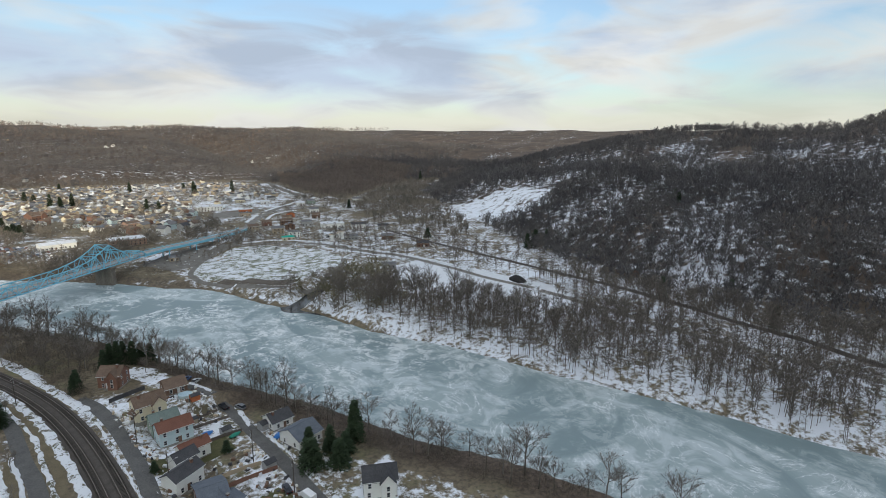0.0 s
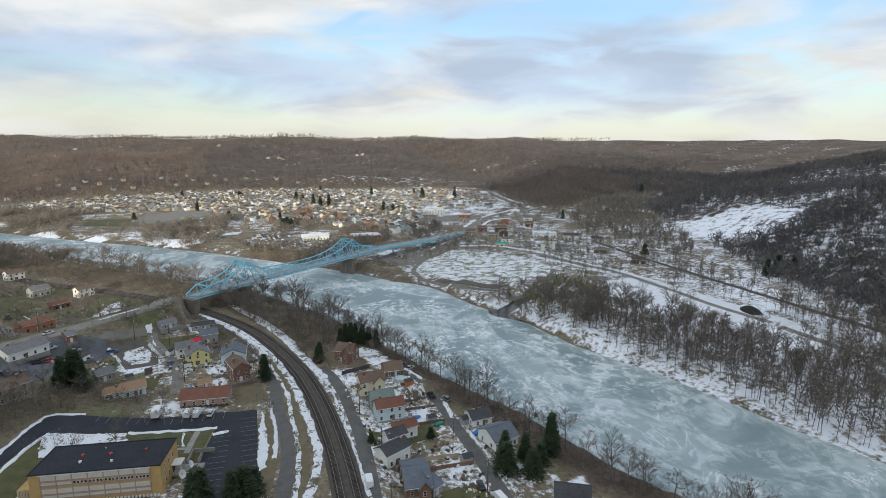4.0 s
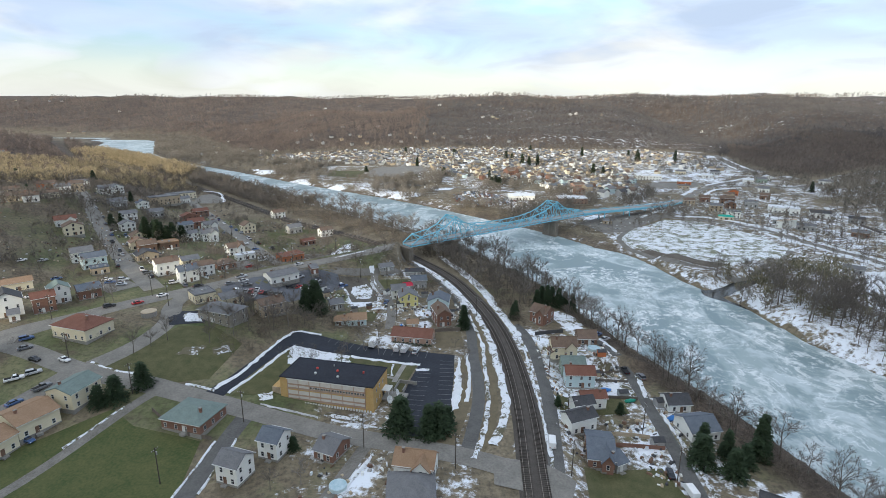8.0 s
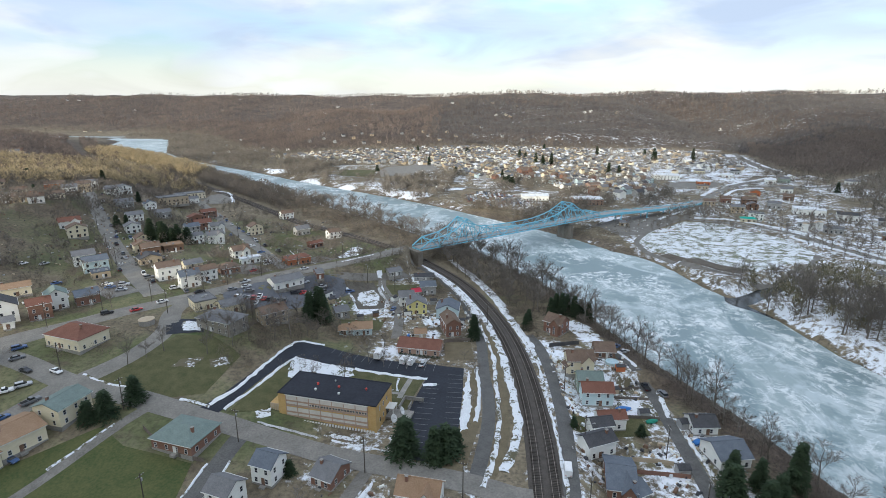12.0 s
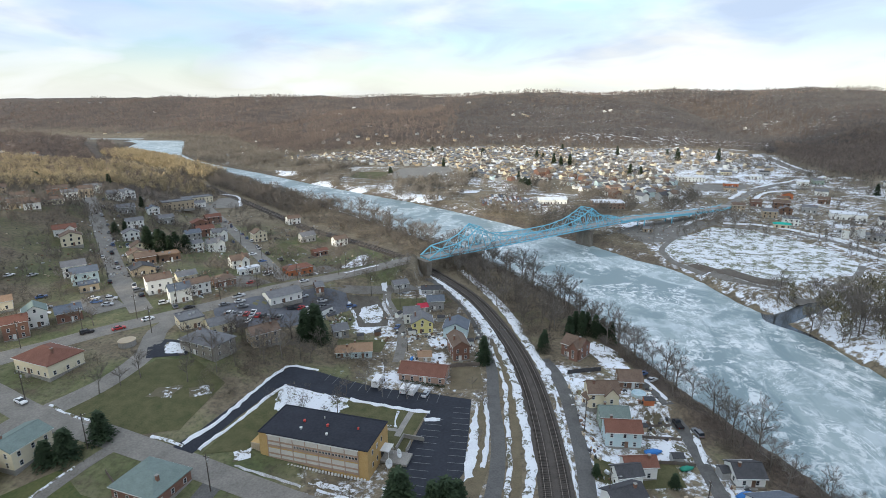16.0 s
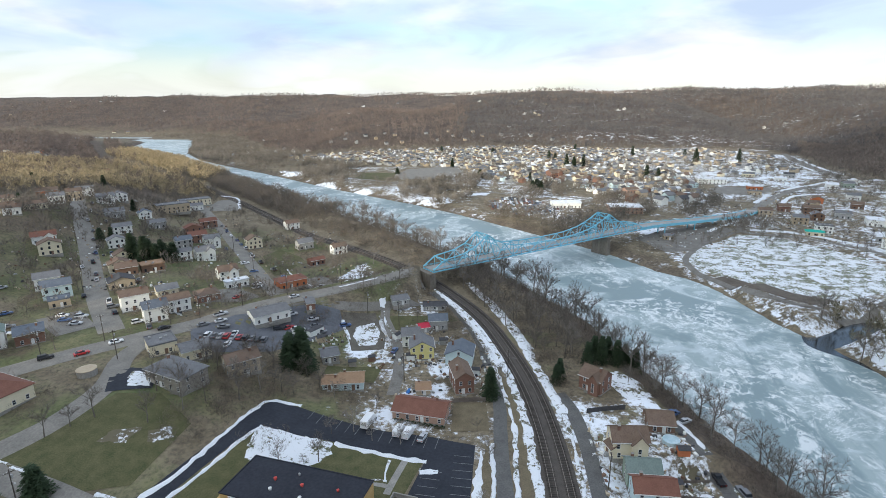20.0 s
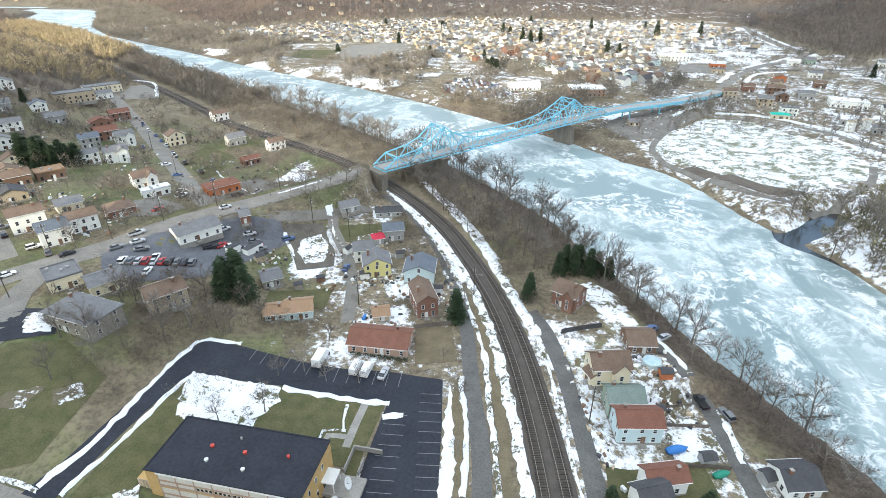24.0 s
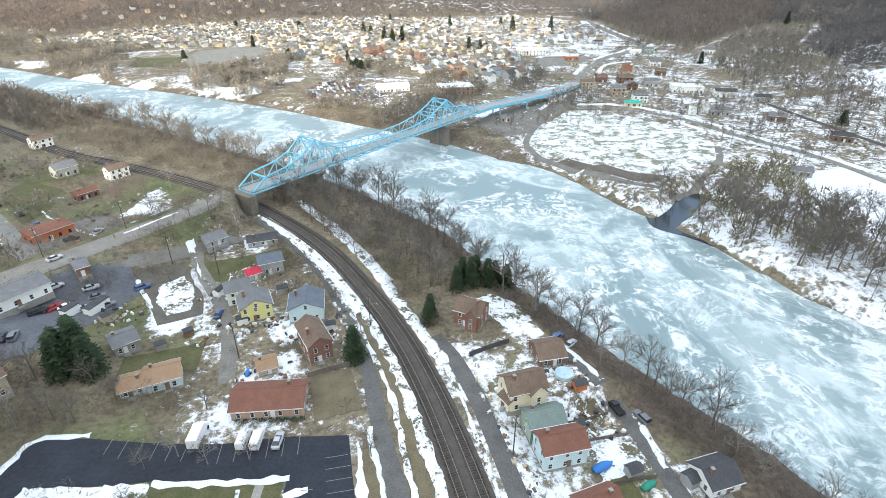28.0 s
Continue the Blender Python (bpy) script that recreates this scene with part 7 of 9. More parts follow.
def car(kind, colour, x, y, rot, lift=0.15):
    """kind: sedan, suv, van or pickup."""
    z = gz(x, y) + lift
    if (kind, colour) in CAR_PROTO:
        return copy_thing(CAR_PROTO[(kind, colour)], pose(x, y, z, 0, 0, rot))
    ob = tagged(new("car"), "parked %s %s seen from above" % (colour, kind), "car", group="parked cars")
    shape = {"sedan": ([(-2.3, 0.8, 0.35, 0.75), (-2.2, 0.88, 0.28, 0.92), (0.9, 0.9, 0.25, 0.95), (2.1, 0.86, 0.28, 0.82), (2.35, 0.76, 0.35, 0.68)], [(-1.75, 0.7, 0.9, 0.95), (-1.1, 0.66, 0.9, 1.42), (0.25, 0.66, 0.9, 1.43), (1.05, 0.72, 0.9, 0.96)]),
             "suv": ([(-2.3, 0.86, 0.4, 0.95), (-2.25, 0.92, 0.35, 1.05), (0.9, 0.93, 0.32, 1.08), (2.15, 0.9, 0.35, 0.98), (2.35, 0.8, 0.42, 0.8)], [(-2.25, 0.78, 1.0, 1.06), (-2.0, 0.76, 1.0, 1.72), (0.2, 0.76, 1.0, 1.74), (1.0, 0.8, 1.0, 1.08)]),
             "van": ([(-2.7, 0.95, 0.4, 2.05), (-2.65, 0.98, 0.35, 2.15), (1.2, 0.98, 0.35, 2.15), (2.0, 0.95, 0.35, 1.25), (2.65, 0.88, 0.4, 0.95)], [(1.0, 0.92, 1.15, 2.1), (1.9, 0.9, 1.15, 1.3)]),
             "pickup": ([(-2.75, 0.92, 0.45, 1.0), (-2.7, 0.95, 0.4, 1.08), (0.9, 0.95, 0.38, 1.1), (2.5, 0.92, 0.4, 1.05), (2.75, 0.84, 0.48, 0.85)], [(-0.5, 0.8, 1.05, 1.1), (-0.3, 0.78, 1.05, 1.75), (0.7, 0.78, 1.05, 1.76), (1.35, 0.82, 1.05, 1.1)])}[kind]
    bm = bmesh.new()
    lofted(bm, shape[0])
    part("body", bm, CAR_PAINT[colour], ob, smooth=False)
    bm = bmesh.new()
    lofted(bm, shape[1])
    cabin = part("cabin_glass", bm, glass, ob)
    if kind != "van":
        s = shape[1]
        bm = bmesh.new()
        box(bm, s[1][0] + 0.1, -s[1][1] + 0.05, s[1][3] - 0.04, s[2][0] + 0.02, s[1][1] - 0.05, s[1][3] + 0.035)
        part("roof_panel", bm, CAR_PAINT[colour], cabin)
    if kind == "pickup":
        part("load_bed", box_bm(-2.6, -0.78, 1.05, -0.6, 0.78, 1.12), tyre, ob)
    for sx in (-1.42, 1.42):
        for sy in (-0.84, 0.84):
            bm = bmesh.new()
            tube(bm, [(sx, sy - 0.11, 0.33), (sx, sy + 0.11, 0.33)], [0.33, 0.33], 12)
            wheel = part("wheel", bm, tyre, ob)
            bm = bmesh.new()
            tube(bm, [(sx, sy - 0.125, 0.33), (sx, sy + 0.125, 0.33)], [0.19, 0.19], 8)
            part("rim", bm, rim_gray, wheel)
    e0, e1 = shape[0][0][0], shape[0][-1][0]
    for sy in (-0.62, 0.62):
        part("tail_lamp", box_bm(e0 - 0.02, sy - 0.14, 0.62, e0 + 0.06, sy + 0.14, 0.78), lamp_red, ob)
        part("head_lamp", box_bm(e1 - 0.06, sy - 0.16, 0.52, e1 + 0.02, sy + 0.16, 0.64), lamp_clear, ob)
    ob.matrix_basis = pose(x, y, z, 0, 0, rot)
    CAR_PROTO[(kind, colour)] = ob
    return ob


for k, c in enumerate(("white", "gray", "silver", "red", "silver", "red", "black", "gray", "black", "gray")):
    car("sedan" if k % 3 else "suv", c, -94.2 + 2.15 * k, 228.4 + 0.42 * k, 96)
for kind, c, x, y, rot in (("sedan", "white", -84.8, 223.8, 92), ("van", "white", -17.2, 187.0, 76), ("van", "white", -14.4, 186.2, 76), ("sedan", "silver", -10.2, 185.0, 74), ("sedan", "silver", -95, 240, 40), ("sedan", "gray", -100, 236, 44), ("sedan", "red", -71, 247, 60),
                          ("suv", "black", -74, 244.5, 30), ("sedan", "white", -68, 247.5, 40), ("sedan", "gray", -62, 253, 20), ("sedan", "red", -60, 250, 24), ("suv", "gray", -58, 247.5, 24), ("sedan", "silver", -64, 256, 26), ("suv", "blue", -51, 258, 30),
                          ("pickup", "gray", -125, 148.5, 64), ("sedan", "blue", -128.5, 141.5, 64), ("suv", "silver", -133, 156, 40), ("pickup", "white", -137, 153, 40), ("sedan", "black", -138, 163.5, -22), ("sedan", "white", -127.5, 163, -24), ("sedan", "blue", -114, 127, -20),
                          ("pickup", "black", 67.5, 178, 96), ("suv", "gray", 71.8, 173.5, 100), ("van", "white", 63.2, 114, 94), ("sedan", "black", 61.0, 121, 80), ("suv", "blue", 64, 203, 30), ("sedan", "silver", 66.5, 200, 30),
                          ("suv", "black", -137.5, 205, 45), ("sedan", "white", -122.5, 218.5, 48), ("sedan", "black", -112.5, 231, 48), ("sedan", "red", -128, 209, 48), ("sedan", "silver", -76, 268.5, 40),
                          ("suv", "silver", -152, 240, 20), ("sedan", "blue", -156, 236, 20), ("sedan", "white", -160, 240, 20), ("sedan", "silver", -149, 233, 20), ("pickup", "white", -103, 292, 50), ("sedan", "red", -79, 296, 40), ("sedan", "red", -104, 273, 60),
                          ("suv", "black", -168, 262, 130), ("sedan", "silver", -177, 282, 130), ("sedan", "white", -198, 300, 130), ("suv", "blue", -207, 322, 130), ("sedan", "gray", -222, 341, 130), ("sedan", "silver", -241, 363, 130), ("sedan", "gray", -138, 363, 125), ("suv", "silver", -147, 376, 125), ("sedan", "blue", -155, 387, 125), ("sedan", "white", -173, 410, 125),
                          ("sedan", "silver", -15, 263, 20), ("sedan", "blue", -27, 238, 80), ("van", "white", 30.6, 128.5, 82), ("pickup", "white", -117.5, 252, 40)):
    car(kind, c, x, y, rot)
r_car = random.Random(23)
for x, y, rot in ((-126, 236, 48), (-119, 232, 130), (-141, 244, 130), (-146, 250, 48), (-152, 256, 130), (-128, 258, 20), (-140, 276, 48), (-154, 268, 130), (-158, 285, 130), (-172, 288, 130), (-184, 291, 130), (-188, 306, 130), (-199, 309, 130), (-200, 325, 130), (-213, 332, 130), (-217, 350, 130), (-230, 352, 130), (-236, 372, 130), (-250, 378, 130), (-248, 392, 48),
                  (-262, 396, 130), (-106, 298, 48), (-100, 318, 125), (-110, 330, 125), (-118, 322, 30), (-124, 345, 125), (-131, 340, 40), (-135, 358, 125), (-158, 372, 125), (-163, 398, 125), (-183, 424, 125), (-195, 440, 125), (-168, 222, 30), (-172, 228, 30), (-178, 216, 48), (-184, 240, 48), (-206, 262, 70), (-212, 256, 70), (-150, 176, 40), (-146, 170, 40),
                  (-86, 232, 96), (-92, 236, 30), (-98, 246, 44), (-72, 254, 40), (-64, 246, 24), (-83, 300, 40), (-76, 306, 70)):
    car(r_car.choice(("sedan", "sedan", "suv", "pickup")), r_car.choice(("white", "black", "silver", "gray", "gray", "blue")), x, y, rot + r_car.uniform(-6, 6))
bx, by = -26.6, 190.0
rv = tagged(new("box_truck"), "white box truck parked with its nose out", "truck")
rv.matrix_basis = pose(bx, by, gz(bx, by) + 0.15, 0, 0, 78)
bm = box_bm(-3.4, -1.15, 0.75, 1.8, 1.15, 3.1)
bmesh.ops.bevel(bm, geom=bm.edges[:], offset=0.08, segments=1, affect="EDGES")
part("box_body", bm, CAR_PAINT["white"], rv)
bm = bmesh.new()
lofted(bm, [(1.85, 1.05, 0.5, 2.3), (2.6, 1.05, 0.5, 2.2), (3.2, 1.0, 0.5, 1.3), (3.9, 0.95, 0.5, 1.15)])
part("cab", bm, CAR_PAINT["white"], rv)
for sx in (-2.2, 2.9):
    for sy in (-1.0, 1.0):
        bm = bmesh.new()
        tube(bm, [(sx, sy - 0.14, 0.42), (sx, sy + 0.14, 0.42)], [0.42, 0.42], 12)
        part("wheel", bm, tyre, rv)


# ==== utility poles
wood_pole = surf("wood_pole", (0.06, 0.05, 0.042), (0.11, 0.095, 0.08), 1, 0.9, 0.2)


def utility_pole(lamp):
    ob = tagged(new("utility_pole"), "weathered wooden utility pole with crossarm" + (" and street light" if lamp else ""), "utility pole", group="utility poles")
    bm = bmesh.new()
    tube(bm, [(0, 0, -0.5), (0, 0, 10.5)], [0.16, 0.11], 7)
    part("post", bm, wood_pole, ob)
    part("crossarm", box_bm(-1.1, -0.06, 9.7, 1.1, 0.06, 9.85), wood_pole, ob)
    for u in (-1.0, -0.4, 0.4, 1.0):
        bm = bmesh.new()
        tube(bm, [(u, 0, 9.85), (u, 0, 10.05)], [0.06, 0.05], 6)
        part("insulator", bm, trim_white, ob)
    bm = bmesh.new()
    tube(bm, [(0.3, 0, 8.3), (0.3, 0, 9.1)], [0.22, 0.22], 8)
    part("transformer", bm, MATS["wall_gray"], ob)
    if lamp:
        bm = bmesh.new()
        beam(bm, (0, 0, 7.6), (0, -2.2, 8.1), 0.07)
        arm = part("lamp_arm", bm, rim_gray, ob)
        part("lamp_head", box_bm(-0.15, -2.7, 8.0, 0.15, -2.1, 8.16), MATS["wall_gray"], arm)
    return ob


pole_a, pole_b = utility_pole(False), utility_pole(True)
for k, (x, y, rot) in enumerate(((-58, 136.5, -15), (-21.5, 126.8, -15), (3.5, 118, -15), (33.2, 116, -80), (-96, 147, 60), (-126, 163, 20), (-114, 207, 45), (-127.5, 219.5, 45), (-139, 205, 45), (-105, 243, 45), (-94, 257, 45), (-80, 271, 45), (-60, 287, 45), (-152, 192, 45), (-70, 112, 75), (-118, 232, 45),
                               (-173, 268, 40), (-196, 296, 40), (-222, 328, 40), (-246, 357, 40), (-118, 322, 35), (-150, 366, 35), (-44, 270, 40), (60.5, 140, 90), (61.5, 118, 90), (37.5, 140, 95), (37.8, 170, 95), (-20, 216, 80), (15, 221, 60), (-29, 262, 70))):
    m = pose(x, y, gz(x, y), 0, 0, rot)
    if k < 2:
        (pole_a, pole_b)[k].matrix_basis = m
    else:
        copy_thing((pole_a, pole_b)[k % 3 == 1], m)


# ==== yard things
def yard_box(name, x, y, rot, w, d, h, mat, label, category, rise=0.0):
    ob = tagged(new(name), label, category)
    ob.matrix_basis = pose(x, y, gz(x, y) + 0.1, 0, 0, rot)
    part("body", body_bm(w, d, h, max(rise, 0.01), "a", 0.4), mat, ob)
    if rise:
        part("roof", roof_bm(w, d, h, rise, "a", 0.2, 0.1), MATS["roof_dark"], ob)
    return ob


blue_tarp = surf("blue_tarp", (0.03, 0.14, 0.42), (0.06, 0.22, 0.55), 1.5, 0.5, 0.3)
green_tarp = surf("green_tarp", (0.02, 0.20, 0.13), (0.04, 0.28, 0.2), 1.5, 0.5, 0.3)


def covered_boat(x, y, rot, mat, label, size=1.0):
    ob = tagged(new("covered_boat"), label, "boat")
    ob.matrix_basis = pose(x, y, gz(x, y) + 0.15, 0, 0, rot)
    bm = bmesh.new()
    rings = []
    for u, hw, h in ((-2.4, 0.8, 1.0), (-1.2, 1.05, 1.35), (0.4, 1.05, 1.45), (1.6, 0.75, 1.25), (2.6, 0.12, 0.95)):
        rings.append([bm.verts.new((u * size, v * hw * size, z * size)) for v, z in ((-1, 0.45), (-0.8, h * 0.8), (0, h), (0.8, h * 0.8), (1, 0.45), (0.4, 0.2), (-0.4, 0.2))])
    for r0, r1 in zip(rings, rings[1:]):
        for i in range(7):
            bm.faces.new((r0[i], r0[(i + 1) % 7], r1[(i + 1) % 7], r1[i]))
    bm.faces.new(rings[0][::-1])
    bm.faces.new(rings[-1])
    bmesh.ops.recalc_face_normals(bm, faces=bm.faces)
    part("cover", bm, mat, ob, smooth=True)
    for sy in (-0.7, 0.7):
        bm = bmesh.new()
        tube(bm, [(-0.6, sy - 0.1, 0.28), (-0.6, sy + 0.1, 0.28)], [0.28, 0.28], 10)
        part("wheel", bm, tyre, ob)
    return ob


covered_boat(55.6, 163.4, 10, blue_tarp, "boat under a bright blue tarpaulin on the snow")
covered_boat(62.5, 157.0, 15, green_tarp, "boat under a green tarpaulin in the yard", 0.8)
covered_boat(73.5, 147.5, 20, blue_tarp, "boat under a blue tarpaulin beside the garage", 1.1)
covered_boat(-17.5, 209.5, 80, blue_tarp, "small blue covered trailer in the snowy yard", 0.6)


def round_tank(x, y, r, h, shell, label):
    ob = tagged(new("round_tank"), label, "tank")
    ob.matrix_basis = pose(x, y, gz(x, y), 0, 0, 0)
    bm = bmesh.new()
    tube(bm, [(0, 0, -0.5), (0, 0, h)], [r, r], 20)
    part("shell", bm, shell, ob)
    bm = bmesh.new()
    tube(bm, [(0, 0, h), (0, 0, h + 0.15)], [r + 0.1, r + 0.1], 20)
    part("rim", bm, MATS["wall_tan"], ob)


round_tank(-116.5, 196.5, 2.8, 2.0, concrete, "round concrete tank on the corner lot")
for x, y in ((261, 402), (267.5, 404.5), (274, 407)):
    round_tank(x, y, 2.7, 5.5, MATS["wall_white"], "white upright storage tank beside the far road")


def pool(x, y, r):
    ob = tagged(new("round_pool"), "round above-ground pool with blue wall and snow on its cover", "pool")
    ob.matrix_basis = pose(x, y, gz(x, y), 0, 0, 0)
    bm = bmesh.new()
    tube(bm, [(0, 0, -0.3), (0, 0, 1.1)], [r, r], 20)
    part("shell", bm, MATS["wall_pale_blue"], ob)
    bm = bmesh.new()
    tube(bm, [(0, 0, 1.1), (0, 0, 1.16)], [r - 0.1, r - 0.2], 20)
    part("cover", bm, surf("pool_cover", (0.25, 0.42, 0.48), (0.6, 0.68, 0.72), 1.5, 0.4, 0.1), ob)


pool(58.5, 188.0, 2.3)
pool(-25.5, 110.5, 2.2)


def fence(pts, h, mat, label):
    """Board fence: posts and boards as parts."""
    ob = tagged(new("fence"), label, "fence")
    run = along(pts, 2.4)
    for (x0, y0, a0), (x1, y1, _) in zip(run, run[1:]):
        bm = bmesh.new()
        z0, z1 = gz(x0, y0), gz(x1, y1)
        beam(bm, (x0, y0, z0 + h / 2 + 0.1), (x1, y1, z1 + h / 2 + 0.1), 0.05, h)
        part("panel", bm, mat, ob)
        part("post", box_bm(x0 - 0.06, y0 - 0.06, z0 - 0.3, x0 + 0.06, y0 + 0.06, z0 + h + 0.25), mat, ob)
    return ob


WOOD = surf("fence_wood", (0.12, 0.10, 0.085), (0.2, 0.17, 0.145), 1.5, 0.9, 0.2, vary=0.15)
fence([(-86, 139.5), (-74, 131), (-64, 128.5)], 1.3, WOOD, "weathered gray wooden fence behind the bungalow")
fence([(-3, 204), (2, 205), (7.5, 205.5)], 1.5, WOOD, "weathered gray board fence by the lawn")
fence([(49, 133.5), (58, 132.8), (64, 132)], 1.3, MATS["wall_brick"], "dark red board fence across the snowy yard")
fence([(50, 138.5), (57, 138), (61.5, 137)], 1.4, MATS["wall_tan"], "tan board fence beside the snowy yard")
fence([(38, 201), (44, 202.5), (50, 203.5)], 1.6, MATS["roof_dark"], "dark green privacy fence")
fence([(53, 171), (60, 170.5), (66, 170)], 1.0, WOOD, "low gray fence between snowy yards")
fence([(52, 177), (58, 176.5), (65, 177)], 1.0, WOOD, "low gray fence between garden plots")
fence([(53, 159), (60, 159), (65.5, 158.5)], 1.1, WOOD, "low gray fence along the snow")
for k, (x, y, rot, w, d, h, mat, rise) in enumerate(((61, 160.5, 5, 3, 2.4, 2.0, "wall_gray", 0.7), (56, 175, 10, 2.5, 2, 1.8, "wall_tan", 0.5), (60, 183, 0, 3, 2.2, 1.9, "wall_orange", 0.6), (62.5, 134, 5, 3.2, 2.6, 2.2, "wall_gray", 0.8), (-20, 232, 10, 3, 2.4, 2.0, "wall_white", 0.6),
                                                    (-9, 246, 10, 3, 2.4, 2, "wall_gray", 0.6), (-28, 250, 60, 3, 2.2, 2, "wall_white", 0.7), (-40, 225, 20, 2.6, 2.2, 1.9, "wall_stone", 0.5), (-60, 246, 60, 7, 2.6, 2.4, "wall_white", 0.2), (72.4, 156, 10, 4.4, 3, 2.1, "wall_gray", 0.8), (-56, 240, 40, 3, 2.4, 2.2, "wall_tan", 0.5),
                                                    (-34, 230, 20, 2.4, 2, 1.8, "wall_brown", 0.5), (4, 223, 0, 2.6, 2.2, 2, "wall_white", 0.6), (-66, 244, 60, 4.5, 2.4, 2.4, "wall_white", 0.2))):
    yard_box("shed", x, y, rot, w, d, h, MATS[mat], "small %s garden shed in the yard" % mat.replace("wall_", ""), "shed", rise)



# ==== single trees
def bare_tree(seed, height, spread, mat, label):
    """A leafless tree: tapered trunk, forked limbs, branches and a haze of twigs."""
    r = random.Random(seed)
    ob = tagged(new("bare_tree"), label, "tree", group="bare trees")
    trunk, crown = bmesh.new(), bmesh.new()
    lean = Vector((r.uniform(-0.06, 0.06), r.uniform(-0.06, 0.06), 1)).normalized()
    base_r = height * 0.017
    pts = [Vector((0, 0, -0.4))]
    for k in range(1, 5):
        pts.append(Vector((0, 0, 0)) + lean * height * 0.6 * k / 4 + Vector((r.uniform(-0.1, 0.1), r.uniform(-0.1, 0.1), 0)) * k * 0.4)
    tube(trunk, pts, [base_r * f for f in (1.35, 1.0, 0.8, 0.62, 0.42)], 6)

    def blade(a, b, w):
        s = (b - a).cross(Vector((r.uniform(-1, 1), r.uniform(-1, 1), r.uniform(-1, 1))))
        s = s.normalized() * w if s.length > 1e-4 else Vector((w, 0, 0))
        crown.faces.new([crown.verts.new(p) for p in (a - s, a + s, b)])

    def grow(a, d, length, rad, depth):
        b = a + d * length
        mid = (a + b) / 2 + Vector((r.uniform(-1, 1), r.uniform(-1, 1), r.uniform(-0.2, 0.6))) * length * 0.08
        if depth >= 2:
            tube(crown, [a, mid, b], [rad, rad * 0.75, rad * 0.5], 4 if depth == 3 else 3, cap=False)
        else:
            blade(a, b, rad)
        if depth == 0:
            return
        for k in range({3: 5, 2: 5, 1: 6}[depth]):
            t = r.uniform(0.3, 1.0)
            p = a + d * length * t
            nd = (d * 0.75 + Vector((r.uniform(-1, 1), r.uniform(-1, 1), r.uniform(-0.25, 0.75))) * 0.75).normalized()
            grow(p, nd, length * r.uniform(0.45, 0.68), max(rad * 0.52, height * 0.0023), depth - 1)

    for k in range(7):
        f = r.uniform(0.3, 1.0)
        p = pts[min(4, 1 + int(f * 3.2))].lerp(pts[min(4, 2 + int(f * 2.6))], r.random())
        ang = k * 2.4 + r.uniform(-0.4, 0.4)
        d = Vector((math.cos(ang) * spread, math.sin(ang) * spread, r.uniform(0.55, 1.2))).normalized()
        grow(p, d, height * r.uniform(0.24, 0.36), base_r * 0.42, 3)
    grow(pts[-1], lean, height * 0.3, base_r * 0.45, 3)
    part("trunk", trunk, mat, ob)
    part("crown", crown, mat, ob)
    return ob


def conifer(seed, height, width, label):
    """A dark fir: trunk and drooping whorls of needle sprays."""
    r = random.Random(seed)
    ob = tagged(new("conifer"), label, "tree", group="conifers")
    bm = bmesh.new()
    tube(bm, [(0, 0, -0.4), (0, 0, height * 0.9)], [height * 0.022, 0.03], 6)
    part("trunk", bm, bark, ob)
    bm = bmesh.new()
    layers = int(height * 2.2)
    for k in range(layers):
        f = k / layers
        z = height * (0.05 + 0.93 * f)
        reach = width * (1 - f) ** 0.75 * r.uniform(0.85, 1.08) + 0.2
        n = max(6, int(15 * (1 - f * 0.6)))
        for i in range(n):
            a = 6.2832 * i / n + k * 0.7 + r.uniform(-0.25, 0.25)
            q = reach * r.uniform(0.6, 1.12)
            d = Vector((math.cos(a), math.sin(a), 0))
            s = Vector((-d.y, d.x, 0))
            root = Vector((0, 0, z + 0.25 * q))
            tip = d * q + Vector((0, 0, z - 0.2 * q + r.uniform(-0.2, 0.2)))
            # each bough is a row of short needle sprays, widest in its outer half
            for e in range(9):
                g = 0.25 + 0.75 * (e + r.random()) / 9
                b = root.lerp(tip, g) + Vector((0, 0, 0.1 * q * math.sin(3.14 * g)))
                side = r.choice((-1, 1))
                o = (s * side * r.uniform(0.4, 1.0) + d * r.uniform(0.2, 0.9)) * r.uniform(0.45, 0.85) * (0.5 + 0.28 * width) + Vector((0, 0, r.uniform(-0.35, 0.12)))
                u = o.cross(Vector((r.uniform(-0.5, 0.5), r.uniform(-0.5, 0.5), 1))).normalized() * r.uniform(0.14, 0.26)
                bm.faces.new([bm.verts.new(p) for p in (b - o * 0.15, b + u + o * 0.4, b + o, b - u + o * 0.4)])
    part("crown", bm, needles, ob)
    return ob


TREES = [bare_tree(k + 1, (11, 13, 10, 14, 9, 12)[k], (0.9, 0.8, 1.1, 0.7, 1.2, 0.9)[k], (bark, bark, pale_bark, bark, bark, pale_bark)[k], "tall bare winter tree with fine spreading twigs") for k in range(6)]
placed_proto = set()


def plant(x, y, size=1.0, k=None, rnd=random.Random(77)):
    k = rnd.randrange(6) if k is None else k
    size *= 1.22
    m = pose(x, y, gz(x, y), 0, 0, rnd.uniform(0, 360)) @ Matrix.Scale(size, 4)
    if k in placed_proto:
        o = copy_thing(TREES[k], m)
        o.scale = (size, size, size)
    else:
        TREES[k].matrix_basis = m
        placed_proto.add(k)


rt = random.Random(31)
